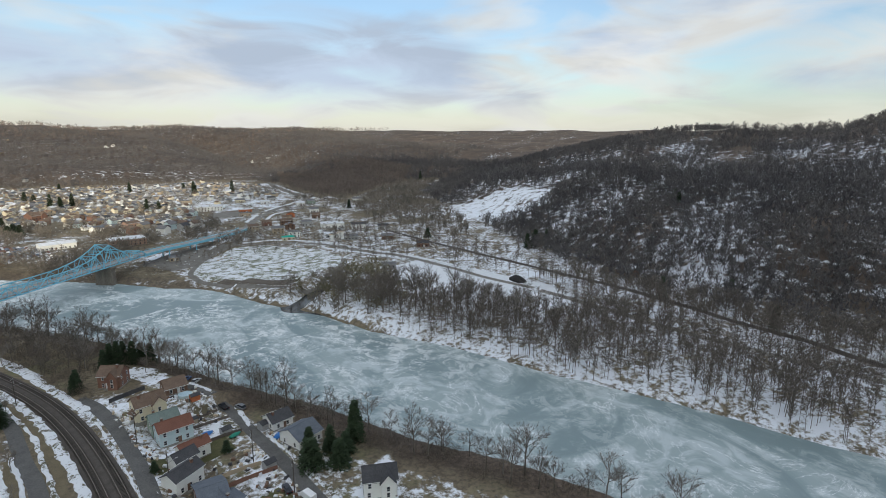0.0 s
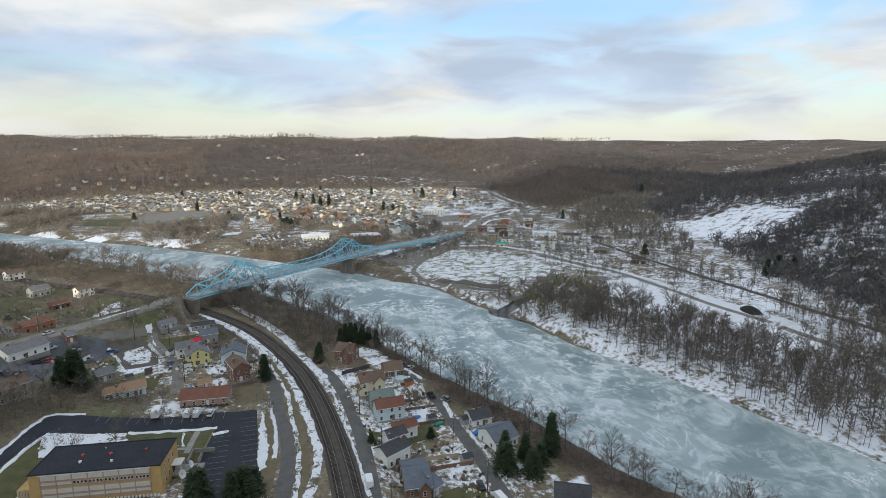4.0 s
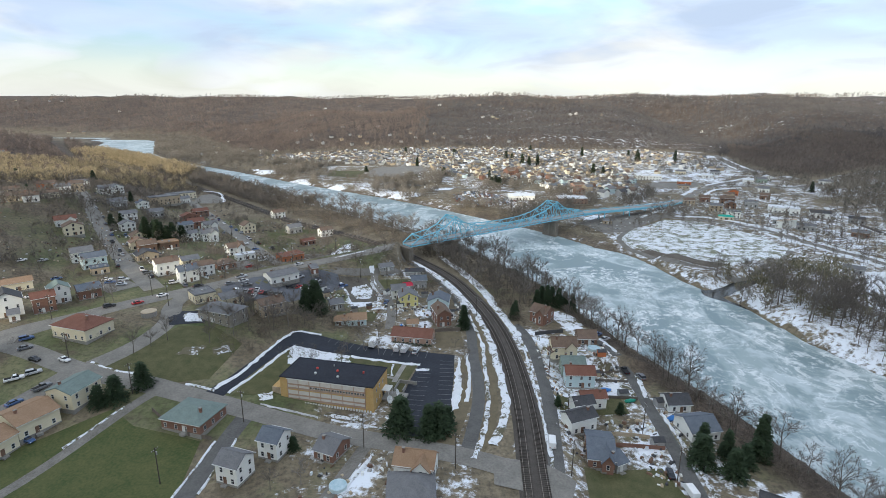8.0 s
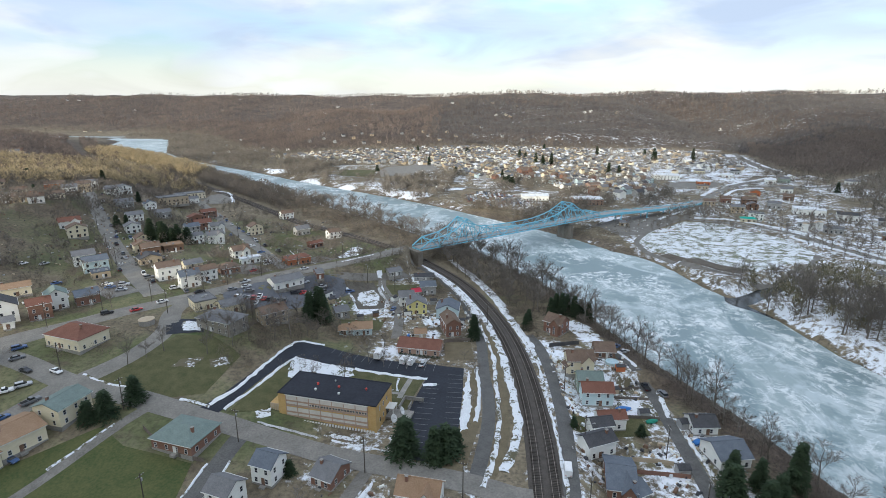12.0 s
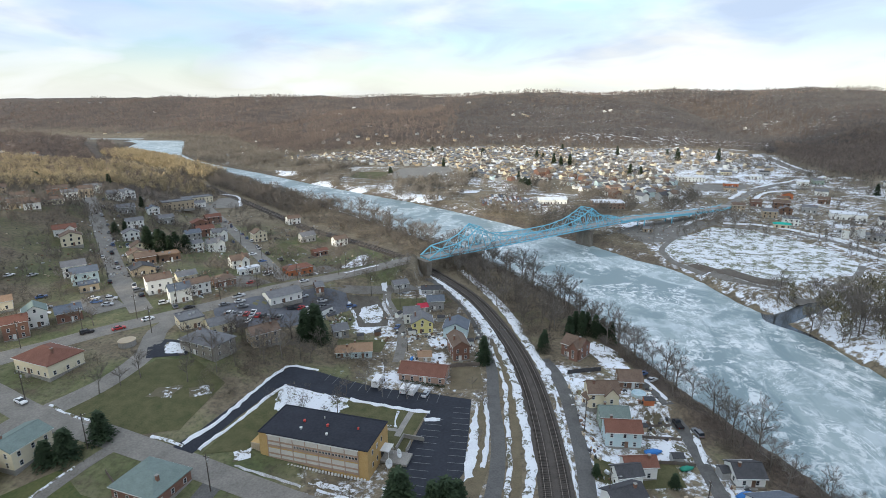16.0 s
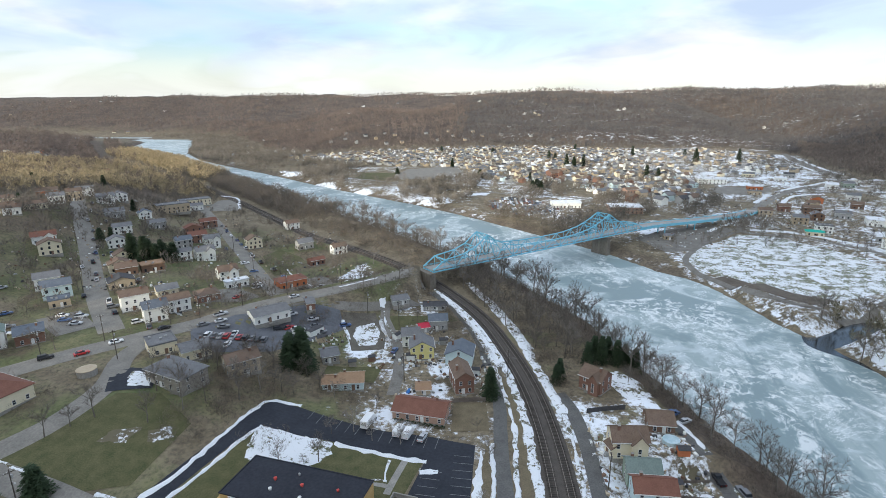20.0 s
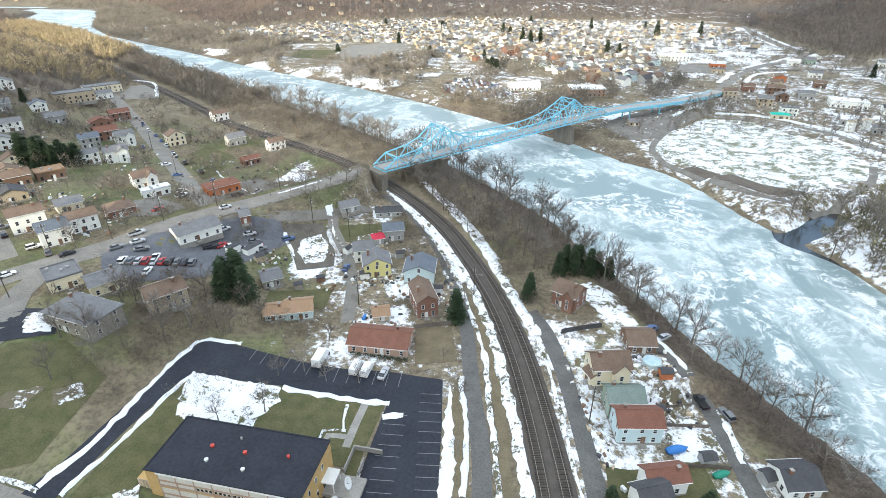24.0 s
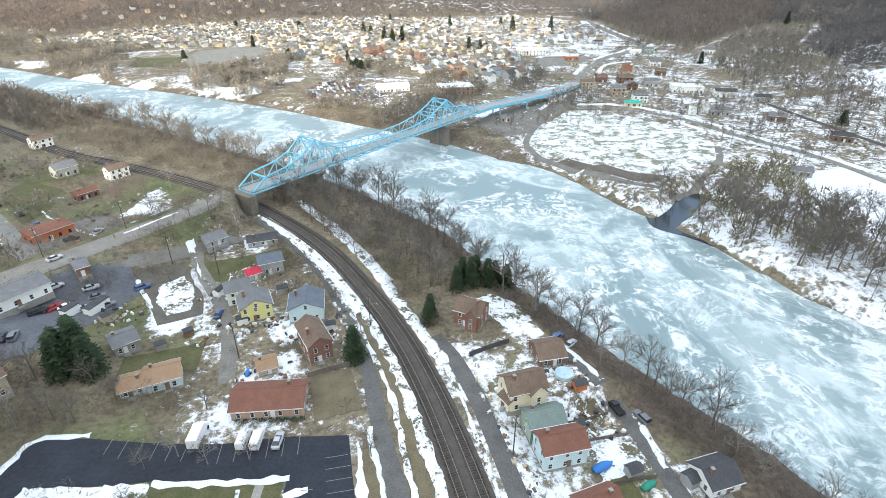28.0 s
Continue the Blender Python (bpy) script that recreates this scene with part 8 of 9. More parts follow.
# along the near bank, upstream and down
for x, y, a in along(NEAR_BANK[3:16], 3.9):
    off = rt.uniform(2, 11) if y < 300 else rt.uniform(3, 14)
    px, py = x - math.sin(a) * off, y + math.cos(a) * off
    if rt.random() < (0.85 if y < 205 else 0.9) and seg_dist(np.array([px]), np.array([py]), RAIL)[0][0] > 9:
        plant(px + rt.uniform(-1.5, 1.5), py + rt.uniform(-2, 2), rt.uniform(0.6, 1.0) if y < 300 else rt.uniform(0.75, 1.15))
# thicket between tracks and river by the bridge
for k in range(70):
    y = rt.uniform(236, 322)
    c = 14 - (y - 238) * 0.42
    plant(c + rt.uniform(12, 40 - (y - 238) * 0.10), y, rt.uniform(0.45, 0.85))
# round the school, the corner field and the apartment house
for x, y, s in ((-36, 172, 0.5), (-45, 168.5, 0.4), (-39, 169.8, 0.35), (-24, 182.5, 0.55), (-30, 186, 0.6), (-16, 182, 0.5), (-36, 184, 0.55), (-62, 198, 0.75), (-66, 192, 0.7), (-70, 199, 0.8), (-74, 188, 0.7), (-68, 205, 0.7), (-60, 204, 0.6), (-56, 200, 0.7), (-52, 199, 0.6), (-78, 183, 0.65), (-82, 189, 0.7), (-90, 190, 0.6), (-99, 176, 0.6),
                (-107, 168, 0.55), (-103, 172, 0.5), (-64, 214, 0.6), (-70, 212, 0.7), (-80, 207, 0.7), (-85, 210, 0.6), (-46, 206, 0.5), (-52, 212, 0.6), (-40, 202, 0.45), (-26, 199, 0.4), (10, 210, 0.5), (12, 220, 0.5), (5, 190, 0.4), (8.5, 176, 0.45), (7, 160, 0.4), (-84, 176, 0.55), (-48, 280, 0.6), (-55, 284, 0.55), (-62, 280, 0.5), (-44, 286, 0.6), (-40, 292, 0.6), (-52, 293, 0.6), (-34, 296, 0.5), (-30, 301, 0.55),
                (-66, 300, 0.5), (-60, 306, 0.6), (-74, 330, 0.6), (-66, 340, 0.6), (-58, 350, 0.7), (-80, 346, 0.6), (68, 224, 0.9), (72, 216, 0.8), (75, 210, 0.85), (66, 232, 0.75), (62, 215, 0.45), (55, 220, 0.4), (-140, 212, 0.5), (-44, 262, 0.45), (-22, 268, 0.35), (-35, 112, 0.5), (-42, 110, 0.5), (20, 100, 0.5)):
    plant(x, y, s)
# bare trees about the yards and along the streets of the west town
for k in range(75):
    x, y = rt.uniform(-235, -60), rt.uniform(205, 400)
    if min(seg_dist(np.array([x]), np.array([y]), q)[0][0] for q in STREETS) > 6 and not any(math.hypot(x - hx, y - hy) < 8 for hx, hy in HOUSE_SPOTS) and x + y > 40:
        plant(x, y, rt.uniform(0.35, 0.65))
# the wooded spit and the belt along the far bank
for k in range(100):
    t = rt.random()
    x, y = 152 + 60 * t + rt.uniform(-14, 20), 300 - 110 * t * rt.uniform(0.7, 1.1) - rt.uniform(0, 55)
    if not inside(np.array([x]), np.array([y]), RIVER)[0] and seg_dist(np.array([x]), np.array([y]), CREEK)[0][0] > 6:
        plant(x, y, rt.uniform(0.7, 1.2))
FIRS = {}
for x, y, s, k in ((49, 234, 1.0, 0), (54.5, 234, 1.1, 1), (61, 234, 1.15, 2), (44, 233, 0.95, 1), (47, 237, 0.95, 3), (58, 236.5, 0.95, 3), (52, 238, 0.95, 3), (32.5, 221.5, 0.8, 3), (31, 218, 0.75, 3), (71.5, 125.5, 1.25, 4), (78, 121, 1.1, 4), (89, 128.5, 1.3, 0), (74, 131, 1.0, 3), (83, 125, 0.9, 4), (80, 129, 0.9, 3), (-12, 134.2, 1.5, 4), (-4, 131.5, 1.1, 3), (-1, 133.5, 1.3, 4), (1.5, 137, 0.9, 4),
                  (9, 208, 1.1, 3), (-55, 218, 1.5, 3), (-59, 215, 1.3, 3), (-53, 215, 1.2, 3), (-57, 221, 1.4, 3), (-60, 219, 1.2, 3), (-94.5, 150.5, 1.1, 4), (-99, 143.5, 1.15, 4), (-103, 141.5, 0.9, 4), (-175, 316, 1.5, 3), (-183, 318, 1.6, 3), (-169, 322, 1.3, 3), (-179, 325, 1.5, 4), (-188, 324, 1.3, 4), (-172, 329, 1.2, 4), (-220, 344, 1.0, 4), (-216, 348, 0.9, 3), (-47, 128, 0.5, 4), (-40.5, 125.5, 0.55, 4), (36.8, 150, 0.45, 4), (57, 150.5, 0.5, 4),
                  (118, 800, 1.8, 0), (129, 806, 1.6, 1), (141, 802, 1.7, 0), (210, 700, 1.4, 1), (330, 350, 1.2, 4), (300, 120, 1.3, 0), (322, 90, 1.2, 1), (290, 60, 1.2, 0), (362, 253, 1.6, 3), (368, 258, 1.5, 4), (355, 256, 1.3, 3), (374, 250, 1.3, 3), (484, 186, 1.3, 4), (490, 192, 1.2, 3), (478, 190, 1.2, 4), (-110, 760, 1.2, 4), (-40, 820, 1.3, 0), (60, 690, 1.1, 1), (-250, 420, 0.9, 3), (-300, 380, 1.0, 0), (298, 824, 2.0, 0), (302, 829, 1.7, 1), (363, 840, 1.8, 0), (198, 704, 1.6, 3), (125, 779, 1.6, 3), (103, 879, 1.6, 3), (112, 875, 1.5, 4), (57, 621, 1.5, 4), (66, 624, 1.4, 4), (62, 630, 1.5, 4), (1, 716, 1.4, 4), (387, 554, 1.2, 3), (747, 813, 1.8, 0), (310, 900, 1.4, 3), (240, 930, 1.5, 0), (160, 990, 1.5, 3), (20, 980, 1.4, 4), (-70, 1000, 1.4, 3),
                  (-184, 330, 1.5, 4), (-176, 321, 1.6, 4), (-170, 318, 1.4, 4), (-165, 326, 1.4, 4), (-192, 333, 1.3, 4), (-330, 500, 1.3, 3), (-450, 560, 1.4, 4)):
    if k not in FIRS:
        FIRS[k] = conifer(60 + k, (11, 9.5, 8.5, 10, 8)[k], (2.6, 2.5, 2.4, 2.9, 3.5)[k], "dark green conifer with drooping boughs")
        FIRS[k].matrix_basis = pose(x, y, gz(x, y), 0, 0, 0)
        FIRS[k].scale = (s, s, s)
    else:
        o = copy_thing(FIRS[k], pose(x, y, gz(x, y), 0, 0, rt.uniform(0, 360)))
        o.scale = (s, s, s)
# clipped shrubs before the brick ranch house
for k in range(9):
    x, y = -19 + k * 1.75, 193.0 - k * 0.32
    r = random.Random(k)
    ob = tagged(new("shrub"), "clipped dark evergreen shrub by the house wall", "shrub", group="shrubs")
    ob.matrix_basis = pose(x, y, gz(x, y))
    bm = bmesh.new()
    for i in range(170):
        a, b = r.uniform(0, 6.28), r.uniform(0, 1.5)
        p = Vector((math.cos(a) * math.cos(b) * 0.85, math.sin(a) * math.cos(b) * 0.7, 0.15 + math.sin(b) * 0.8)) * r.uniform(0.75, 1.05)
        u, v = Vector((r.uniform(-1, 1), r.uniform(-1, 1), r.uniform(-1, 1))) * 0.2, Vector((r.uniform(-1, 1), r.uniform(-1, 1), r.uniform(-1, 1))) * 0.2
        bm.faces.new([bm.verts.new(q) for q in (p, p + u, p + v)])
    part("leaves", bm, needles, ob)



# ==== odds and ends lying about the yards
def clutter(name, zones, count, seed, label, pale=True):
    r = random.Random(seed)
    sets = [(bmesh.new(), m) for m in (MATS["wall_gray"], MATS["wall_brown"], MATS["roof_dark"], MATS["wall_tan"]) + ((snow, MATS["wall_white"]) if pale else (MATS["wall_stone"],))]
    for _ in range(count):
        x0, y0, x1, y1 = r.choice(zones)
        x, y = r.uniform(x0, x1), r.uniform(y0, y1)
        bm, _m = r.choice(sets)
        w, d, h = r.uniform(0.3, 1.6), r.uniform(0.3, 1.1), r.uniform(0.15, 0.9)
        m = Matrix.Translation((x, y, gz(x, y) + 0.05)) @ Matrix.Rotation(r.uniform(0, 6.28), 4, "Z")
        vs = box(bm, -w / 2, -d / 2, 0, w / 2, d / 2, h)
        for i, v in enumerate(vs):
            if i > 3:
                v.co.x *= 0.8
                v.co.y *= 0.75
            v.co = m @ v.co
    ob = tagged(new(name), label, "clutter", kind="stuff")
    for bm, m in sets:
        part("pieces", bm, m, ob)
    return ob


clutter("yard_clutter", [(52, 170, 66, 182), (53, 183, 64, 193), (36.5, 158, 41, 200), (36.5, 126, 41, 158), (50, 137, 65, 147), (55, 116, 64, 133), (70.5, 138, 76, 152)], 330, 4, "wood, bins, tools and junk strewn in the riverside yards")
clutter("yard_clutter", [(-22, 202, -6, 211), (-24, 226, -8, 232), (-10, 218, 6, 228), (-22, 246, -4, 258), (-60, 236, -48, 248), (-34, 222, -26, 256), (6, 215, 9, 240)], 260, 5, "junk, bins and timber lying between the yards")
clutter("yard_clutter", [(-128, 244, -108, 262), (-150, 262, -130, 285), (-180, 270, -150, 300), (-165, 320, -130, 360), (-215, 300, -180, 335), (-240, 330, -205, 380), (-34, 104, -10, 122)], 330, 6, "bins, sheds and junk about the hillside yards")

clutter("town_clutter", [(-40, 610, 120, 650), (110, 560, 230, 620), (150, 620, 240, 720), (200, 480, 300, 540), (225, 400, 330, 480), (250, 540, 330, 600), (290, 640, 400, 720), (260, 700, 420, 860), (60, 500, 140, 560), (-60, 700, 60, 760)], 1500, 8, "cars, sheds, bins and scrap about the far town")
clutter("bank_clutter", [(115, 400, 170, 450), (160, 440, 225, 480), (290, 300, 340, 400), (250, 300, 290, 380)], 260, 9, "timber, scrap and parked trucks in the far yards")
clutter("slope_clutter", [(-330, 300, -230, 420), (-260, 240, -200, 300), (-150, 380, -90, 430), (-240, 400, -180, 470), (-300, 420, -260, 470), (-120, 300, -70, 350)], 420, 10, "junk, timber and sheds about the upper yards", False)

# ==== woods
def twig_tree(rnd, height, limbs, spread, twigs, trunk_w=0.02, low=0.25):
    """Triangles of a bare tree: a three-sided trunk, limbs and fine twigs as slender blades. Lists of points and index triples."""
    P, T = [], []

    def blade(a, b, w0, w1):
        d = np.subtract(b, a)
        s = np.cross(d, rnd.normal(size=3))
        s = s / (np.linalg.norm(s) + 1e-9)
        k = len(P)
        P.extend([a - s * w0, a + s * w0, b])
        T.append((k, k + 1, k + 2))

    lean = rnd.normal(size=2) * 0.03 * height
    for ang in (0.3, 1.9):
        w = height * trunk_w
        k = len(P)
        o = np.array([math.cos(ang), math.sin(ang), 0]) * w
        top = np.array([lean[0], lean[1], height * 0.8])
        P.extend([-o - (0, 0, 0.5), o - (0, 0, 0.5), top + o * 0.25, top - o * 0.25])
        T.extend([(k, k + 1, k + 2), (k, k + 2, k + 3)])
    for n in range(limbs):
        f = rnd.uniform(low, 0.8)
        a = np.array([lean[0] * f, lean[1] * f, height * f])
        ang = rnd.uniform(0, 6.28)
        reach = spread * height * rnd.uniform(0.5, 1.0) * (1.15 - 0.6 * f)
        b = a + np.array([math.cos(ang) * reach, math.sin(ang) * reach, height * rnd.uniform(0.12, 0.34)])
        blade(a, b, height * 0.009, height * 0.003)
        for _ in range(twigs):
            g = rnd.uniform(0.35, 1.0)
            c = a + (b - a) * g
            e = c + rnd.normal(size=3) * (0.09, 0.09, 0.05) * height + (0, 0, 0.07 * height)
            blade(c, e, height * 0.008, height * 0.003)
    return np.array(P), np.array(T)


def haze_tree(rnd, height, n, size, wide, low=0.3, trunk_w=0.012, thick=1.0):
    """A distant leafless tree: a trunk and a rounded crown of many slivers of twig with gaps between."""
    P, T = [], []
    for ang in (0.3, 1.9):
        o = np.array([math.cos(ang), math.sin(ang), 0]) * height * trunk_w
        top = np.array([0, 0, height * 0.75])
        k = len(P)
        P.extend([-o - (0, 0, 0.5), o - (0, 0, 0.5), top])
        T.append((k, k + 1, k + 2))
    mid, half = height * (low + 1) / 2, height * (1 - low) / 2
    for _ in range(n):
        v = rnd.normal(size=3)
        v = v / np.linalg.norm(v) * rnd.uniform(0.35, 1.0) ** 0.6
        c = np.array([v[0] * wide * height, v[1] * wide * height, mid + v[2] * half])
        d = np.array([v[0] * 0.7, v[1] * 0.7, 0.75]) + rnd.normal(size=3) * 0.35
        d = d / np.linalg.norm(d) * size * rnd.uniform(0.7, 1.4)
        s = np.cross(d, rnd.normal(size=3))
        s = s / np.linalg.norm(s) * size * thick * rnd.uniform(0.10, 0.2)
        k = len(P)
        P.extend([c - d * 0.5 - s, c - d * 0.5 + s, c + d * 0.5])
        T.append((k, k + 1, k + 2))
    return np.array(P), np.array(T)


def scatter(name, kinds, spots, material, label, category):
    """One joined object of many trees: spots as x, y, z, size, turn, kind."""
    V, F, base = [], [], 0
    for k, (P, T) in enumerate(kinds):
        S = spots[spots[:, 5].astype(int) == k]
        if not len(S):
            continue
        c, s = np.cos(S[:, 4])[:, None], np.sin(S[:, 4])[:, None]
        px, py, pz = P[:, 0][None], P[:, 1][None], P[:, 2][None]
        X = S[:, 0:1] + S[:, 3:4] * (c * px - s * py)
        Y = S[:, 1:2] + S[:, 3:4] * (s * px + c * py)
        Z = S[:, 2:3] + S[:, 3:4] * pz
        V.append(np.stack([X, Y, Z], -1).reshape(-1, 3))
        F.append((T[None] + (np.arange(len(S)) * len(P))[:, None, None]).reshape(-1, 3) + base)
        base += len(S) * len(P)
    V, F = np.concatenate(V), np.concatenate(F)
    me = bpy.data.meshes.new(name)
    me.vertices.add(len(V))
    me.vertices.foreach_set("co", V.astype(np.float32).ravel())
    me.loops.add(F.size)
    me.loops.foreach_set("vertex_index", F.astype(np.int32).ravel())
    me.polygons.add(len(F))
    me.polygons.foreach_set("loop_start", np.arange(0, F.size, 3, dtype=np.int32))
    me.update(calc_edges=True)
    me.materials.append(material)
    return tagged(new(name, me), label, category, kind="stuff")


def land_spots(rnd, n, x0, x1, y0, y1, keep, kinds, size=(0.75, 1.25)):
    X, Y = rnd.uniform(x0, x1, n), rnd.uniform(y0, y1, n)
    ok = keep(X, Y) & ~inside(X, Y, UPPER_LOT)
    X, Y = X[ok], Y[ok]
    Z = land(X, Y)
    return np.stack([X, Y, Z, rnd.uniform(*size, len(X)), rnd.uniform(0, 6.28, len(X)), rnd.randint(0, kinds, len(X))], -1)


rng = np.random.RandomState(5)
far_kinds = [haze_tree(rng, rng.uniform(11, 15), 17, 3.4, 0.27, 0.25, 0.012, 0.62) for _ in range(6)]
slope_kinds = [haze_tree(rng, rng.uniform(12, 16), 30, 3.0, 0.22, 0.28, 0.014, 0.7) for _ in range(6)]
town_kinds = [haze_tree(rng, rng.uniform(11, 14), 44, 2.4, 0.33, 0.2, 0.016, 0.95) for _ in range(6)]
belt_kinds = [twig_tree(rng, rng.uniform(13, 17), 13, 0.24, 5, 0.008, 0.3) for _ in range(5)]


def on_hill(X, Y):
    dv, _ = seg_dist(X, Y, VALLEY, True)
    ok = ~inside(X, Y, VALLEY) & (dv > 6) & (seg_dist(X, Y, RAIL)[0] > 12)
    clearing = ((X - 474) / 50) ** 2 + ((Y - 392) / 76) ** 2 < 1
    return ok & ~clearing & ~((X > -300) & (X < -100) & (Y < 480)) & ~((X < -100) & (Y < 330))


def off_bridge(X, Y):
    return seg_dist(X, Y, [(-22, 314), (112, 425), (228, 506), (268, 560), (300, 597)])[0] > 13


def in_belt(X, Y):
    df, fs = seg_dist(X, Y, FAR_BANK)
    field = inside(X, Y, [(237, 290), (262, 290), (275, 245), (277, 181), (267, 151), (226, 157), (212, 200), (204, 229), (214, 262)])
    return (fs < 0) & (df > 2) & ~field & (seg_dist(X, Y, CREEK)[0] > 7) & (seg_dist(X, Y, [(263, 320), (266, 296), (262, 211), (262, 140), (255, 60), (262, -100)])[0] > 5)


def off_water(X, Y):
    dr, rs = seg_dist(X, Y, RAIL)
    return ~inside(X, Y, RIVER) & (dr > 8) & (seg_dist(X, Y, NEAR_BANK)[1] > 0)


def far_scrub(X, Y):
    df, fs = seg_dist(X, Y, FAR_BANK)
    return (fs < 0) & (df > 4) & (df < 75) & off_bridge(X, Y)


mid_kinds = [haze_tree(rng, rng.uniform(10, 14), 46, 2.0, 0.33, 0.22) for _ in range(6)]
shrub_kinds = [haze_tree(rng, rng.uniform(3.5, 5), 46, 0.9, 0.5, 0.05, 0.006, 0.5) for _ in range(6)]
brush_kinds = [haze_tree(rng, rng.uniform(3, 5), 76, 0.85, 0.55, 0.02, 0.006, 0.35) for _ in range(6)]
bare_band = lambda X, Y: on_hill(X, Y) & ~inside(X, Y, NOSE) & (ripple(X, Y, 70, 71) + ripple(X, Y, 190, 72) > -0.9)
slope = np.concatenate([land_spots(rng, 22000, 285, 1000, -300, 1000, bare_band, 6, (0.65, 1.1)), land_spots(rng, 6000, 290, 620, -260, 330, on_hill, 6, (0.6, 1.0))])
scatter("slope_woods", slope_kinds, slope, shaded_woods, "bare woods over snow on the near slopes with hillside shade put into their gray bark", "woods")
scatter("nose_woods", far_kinds, land_spots(rng, 9000, 425, 805, 630, 1160, lambda X, Y: inside(X, Y, NOSE) & ~inside(X, Y, VALLEY), 6, (0.6, 0.95)), nose_bark, "dense brown leafless woods on the nose of the hill", "woods")
scatter("north_woods", far_kinds, land_spots(rng, 16000, -60, 1200, 1000, 2100, on_hill, 6, (0.7, 1.2)), shaded_woods, "bare woods on the hills behind the town with shade put into their gray bark", "woods")
spots = np.concatenate([land_spots(rng, 8000, -900, -40, 900, 1800, on_hill, 6), land_spots(rng, 8000, -2000, 1400, 1700, 2900, on_hill, 6, (0.9, 1.5)),
                        land_spots(rng, 6500, -1500, -300, 560, 1400, lambda X, Y: on_hill(X, Y) & (seg_dist(X, Y, NEAR_BANK)[0] > 60), 6, (0.7, 1.1)), land_spots(rng, 7000, -2800, -800, 900, 2700, on_hill, 6, (0.9, 1.5))])
scatter("hill_woods", far_kinds, spots, woods_bark, "bare brown winter woods covering the hills", "woods")
VALLEY_WOOD = [(335, 300), (420, 390), (470, 480), (545, 600), (690, 712), (660, 735), (540, 680), (470, 625), (420, 575), (372, 520), (345, 440)]
scatter("valley_woods", slope_kinds, land_spots(rng, 3000, 330, 700, 300, 740, lambda X, Y: inside(X, Y, VALLEY_WOOD), 6, (0.7, 1.05)), pale_woods, "tall pale bare trees over snow at the valley mouth", "woods")
belt = np.concatenate([land_spots(rng, 2700, 150, 300, -120, 200, in_belt, 5, (0.6, 1.1)), land_spots(rng, 260, 230, 330, 210, 420, in_belt, 5, (0.5, 0.9)), land_spots(rng, 240, 60, 200, 395, 500, far_scrub, 5, (0.4, 0.8))])
scatter("far_bank_woods", belt_kinds, belt, bark, "bare gray trees standing in snow along the far bank", "woods")


def town_gap(X, Y):
    df, fs = seg_dist(X, Y, FAR_BANK)
    open_ground = inside(X, Y, SCRAPYARD) | inside(X, Y, [(-165, 835), (-20, 830), (-15, 745), (-60, 700), (-165, 705)]) | inside(X, Y, SNOWY_TOWN) | inside(X, Y, [(235, 595), (270, 560), (320, 600), (340, 640), (250, 650)])
    return (inside(X, Y, TOWN) | ((fs < 0) & (df > 4))) & inside(X, Y, VALLEY) & ~open_ground & (seg_dist(X, Y, CREEK)[0] > 8) & off_bridge(X, Y)


strip_wood = lambda X, Y: town_gap(X, Y) & ~inside(X, Y, TOWN)
clumps = lambda X, Y: strip_wood(X, Y) & (ripple(X, Y, 45, 61) + ripple(X, Y, 110, 62) > 0.1)
town_trees = np.concatenate([land_spots(rng, 9500, -1000, 0, 900, 1650, lambda X, Y: (seg_dist(X, Y, FAR_BANK)[1] < 0) & inside(X, Y, VALLEY) & ~inside(X, Y, TOWN), 6, (0.5, 0.9)), land_spots(rng, 1700, -350, 440, 560, 1090, lambda X, Y: inside(X, Y, TOWN), 6, (0.45, 0.9)),
                             land_spots(rng, 22000, -720, 220, 440, 1000, clumps, 6, (0.4, 0.95)), land_spots(rng, 4500, -720, 140, 440, 1300, far_scrub, 6, (0.3, 0.6)), land_spots(rng, 420, 180, 480, 380, 700, town_gap, 6, (0.35, 0.7)), land_spots(rng, 900, 380, 800, 480, 830, lambda X, Y: inside(X, Y, VALLEY) & (seg_dist(X, Y, [(422, 601), (492, 660), (623, 718)])[0] > 8), 6, (0.5, 0.9))])
scatter("town_trees", town_kinds, town_trees, pale_woods, "bare trees scattered among the far town", "trees")


def upstream(X, Y):
    dn, ns = seg_dist(X, Y, NEAR_BANK)
    return (ns > 0) & (dn > 1) & (dn < 40 + 0.12 * (Y - 330)) & (seg_dist(X, Y, RAIL)[0] > 7)


bank = np.concatenate([land_spots(rng, 2600, -300, 0, 330, 640, upstream, 5, (0.3, 0.65)), land_spots(rng, 3000, -420, -120, 480, 800, upstream, 5, (0.5, 1.05)), land_spots(rng, 2500, -850, -560, 960, 1300, upstream, 5, (0.3, 0.5)), land_spots(rng, 900, -330, -170, 250, 620, lambda X, Y: off_water(X, Y) & (rng.uniform(0, 1, len(X)) < 0.28), 5, (0.35, 0.7)), land_spots(rng, 900, -420, -230, 300, 640, lambda X, Y: off_water(X, Y) & (X + 0.9 * (Y - 400) < -245), 5, (0.5, 0.9))])
scatter("bank_trees", mid_kinds, bank, bark, "bare trees along the upstream bank and slopes", "trees")


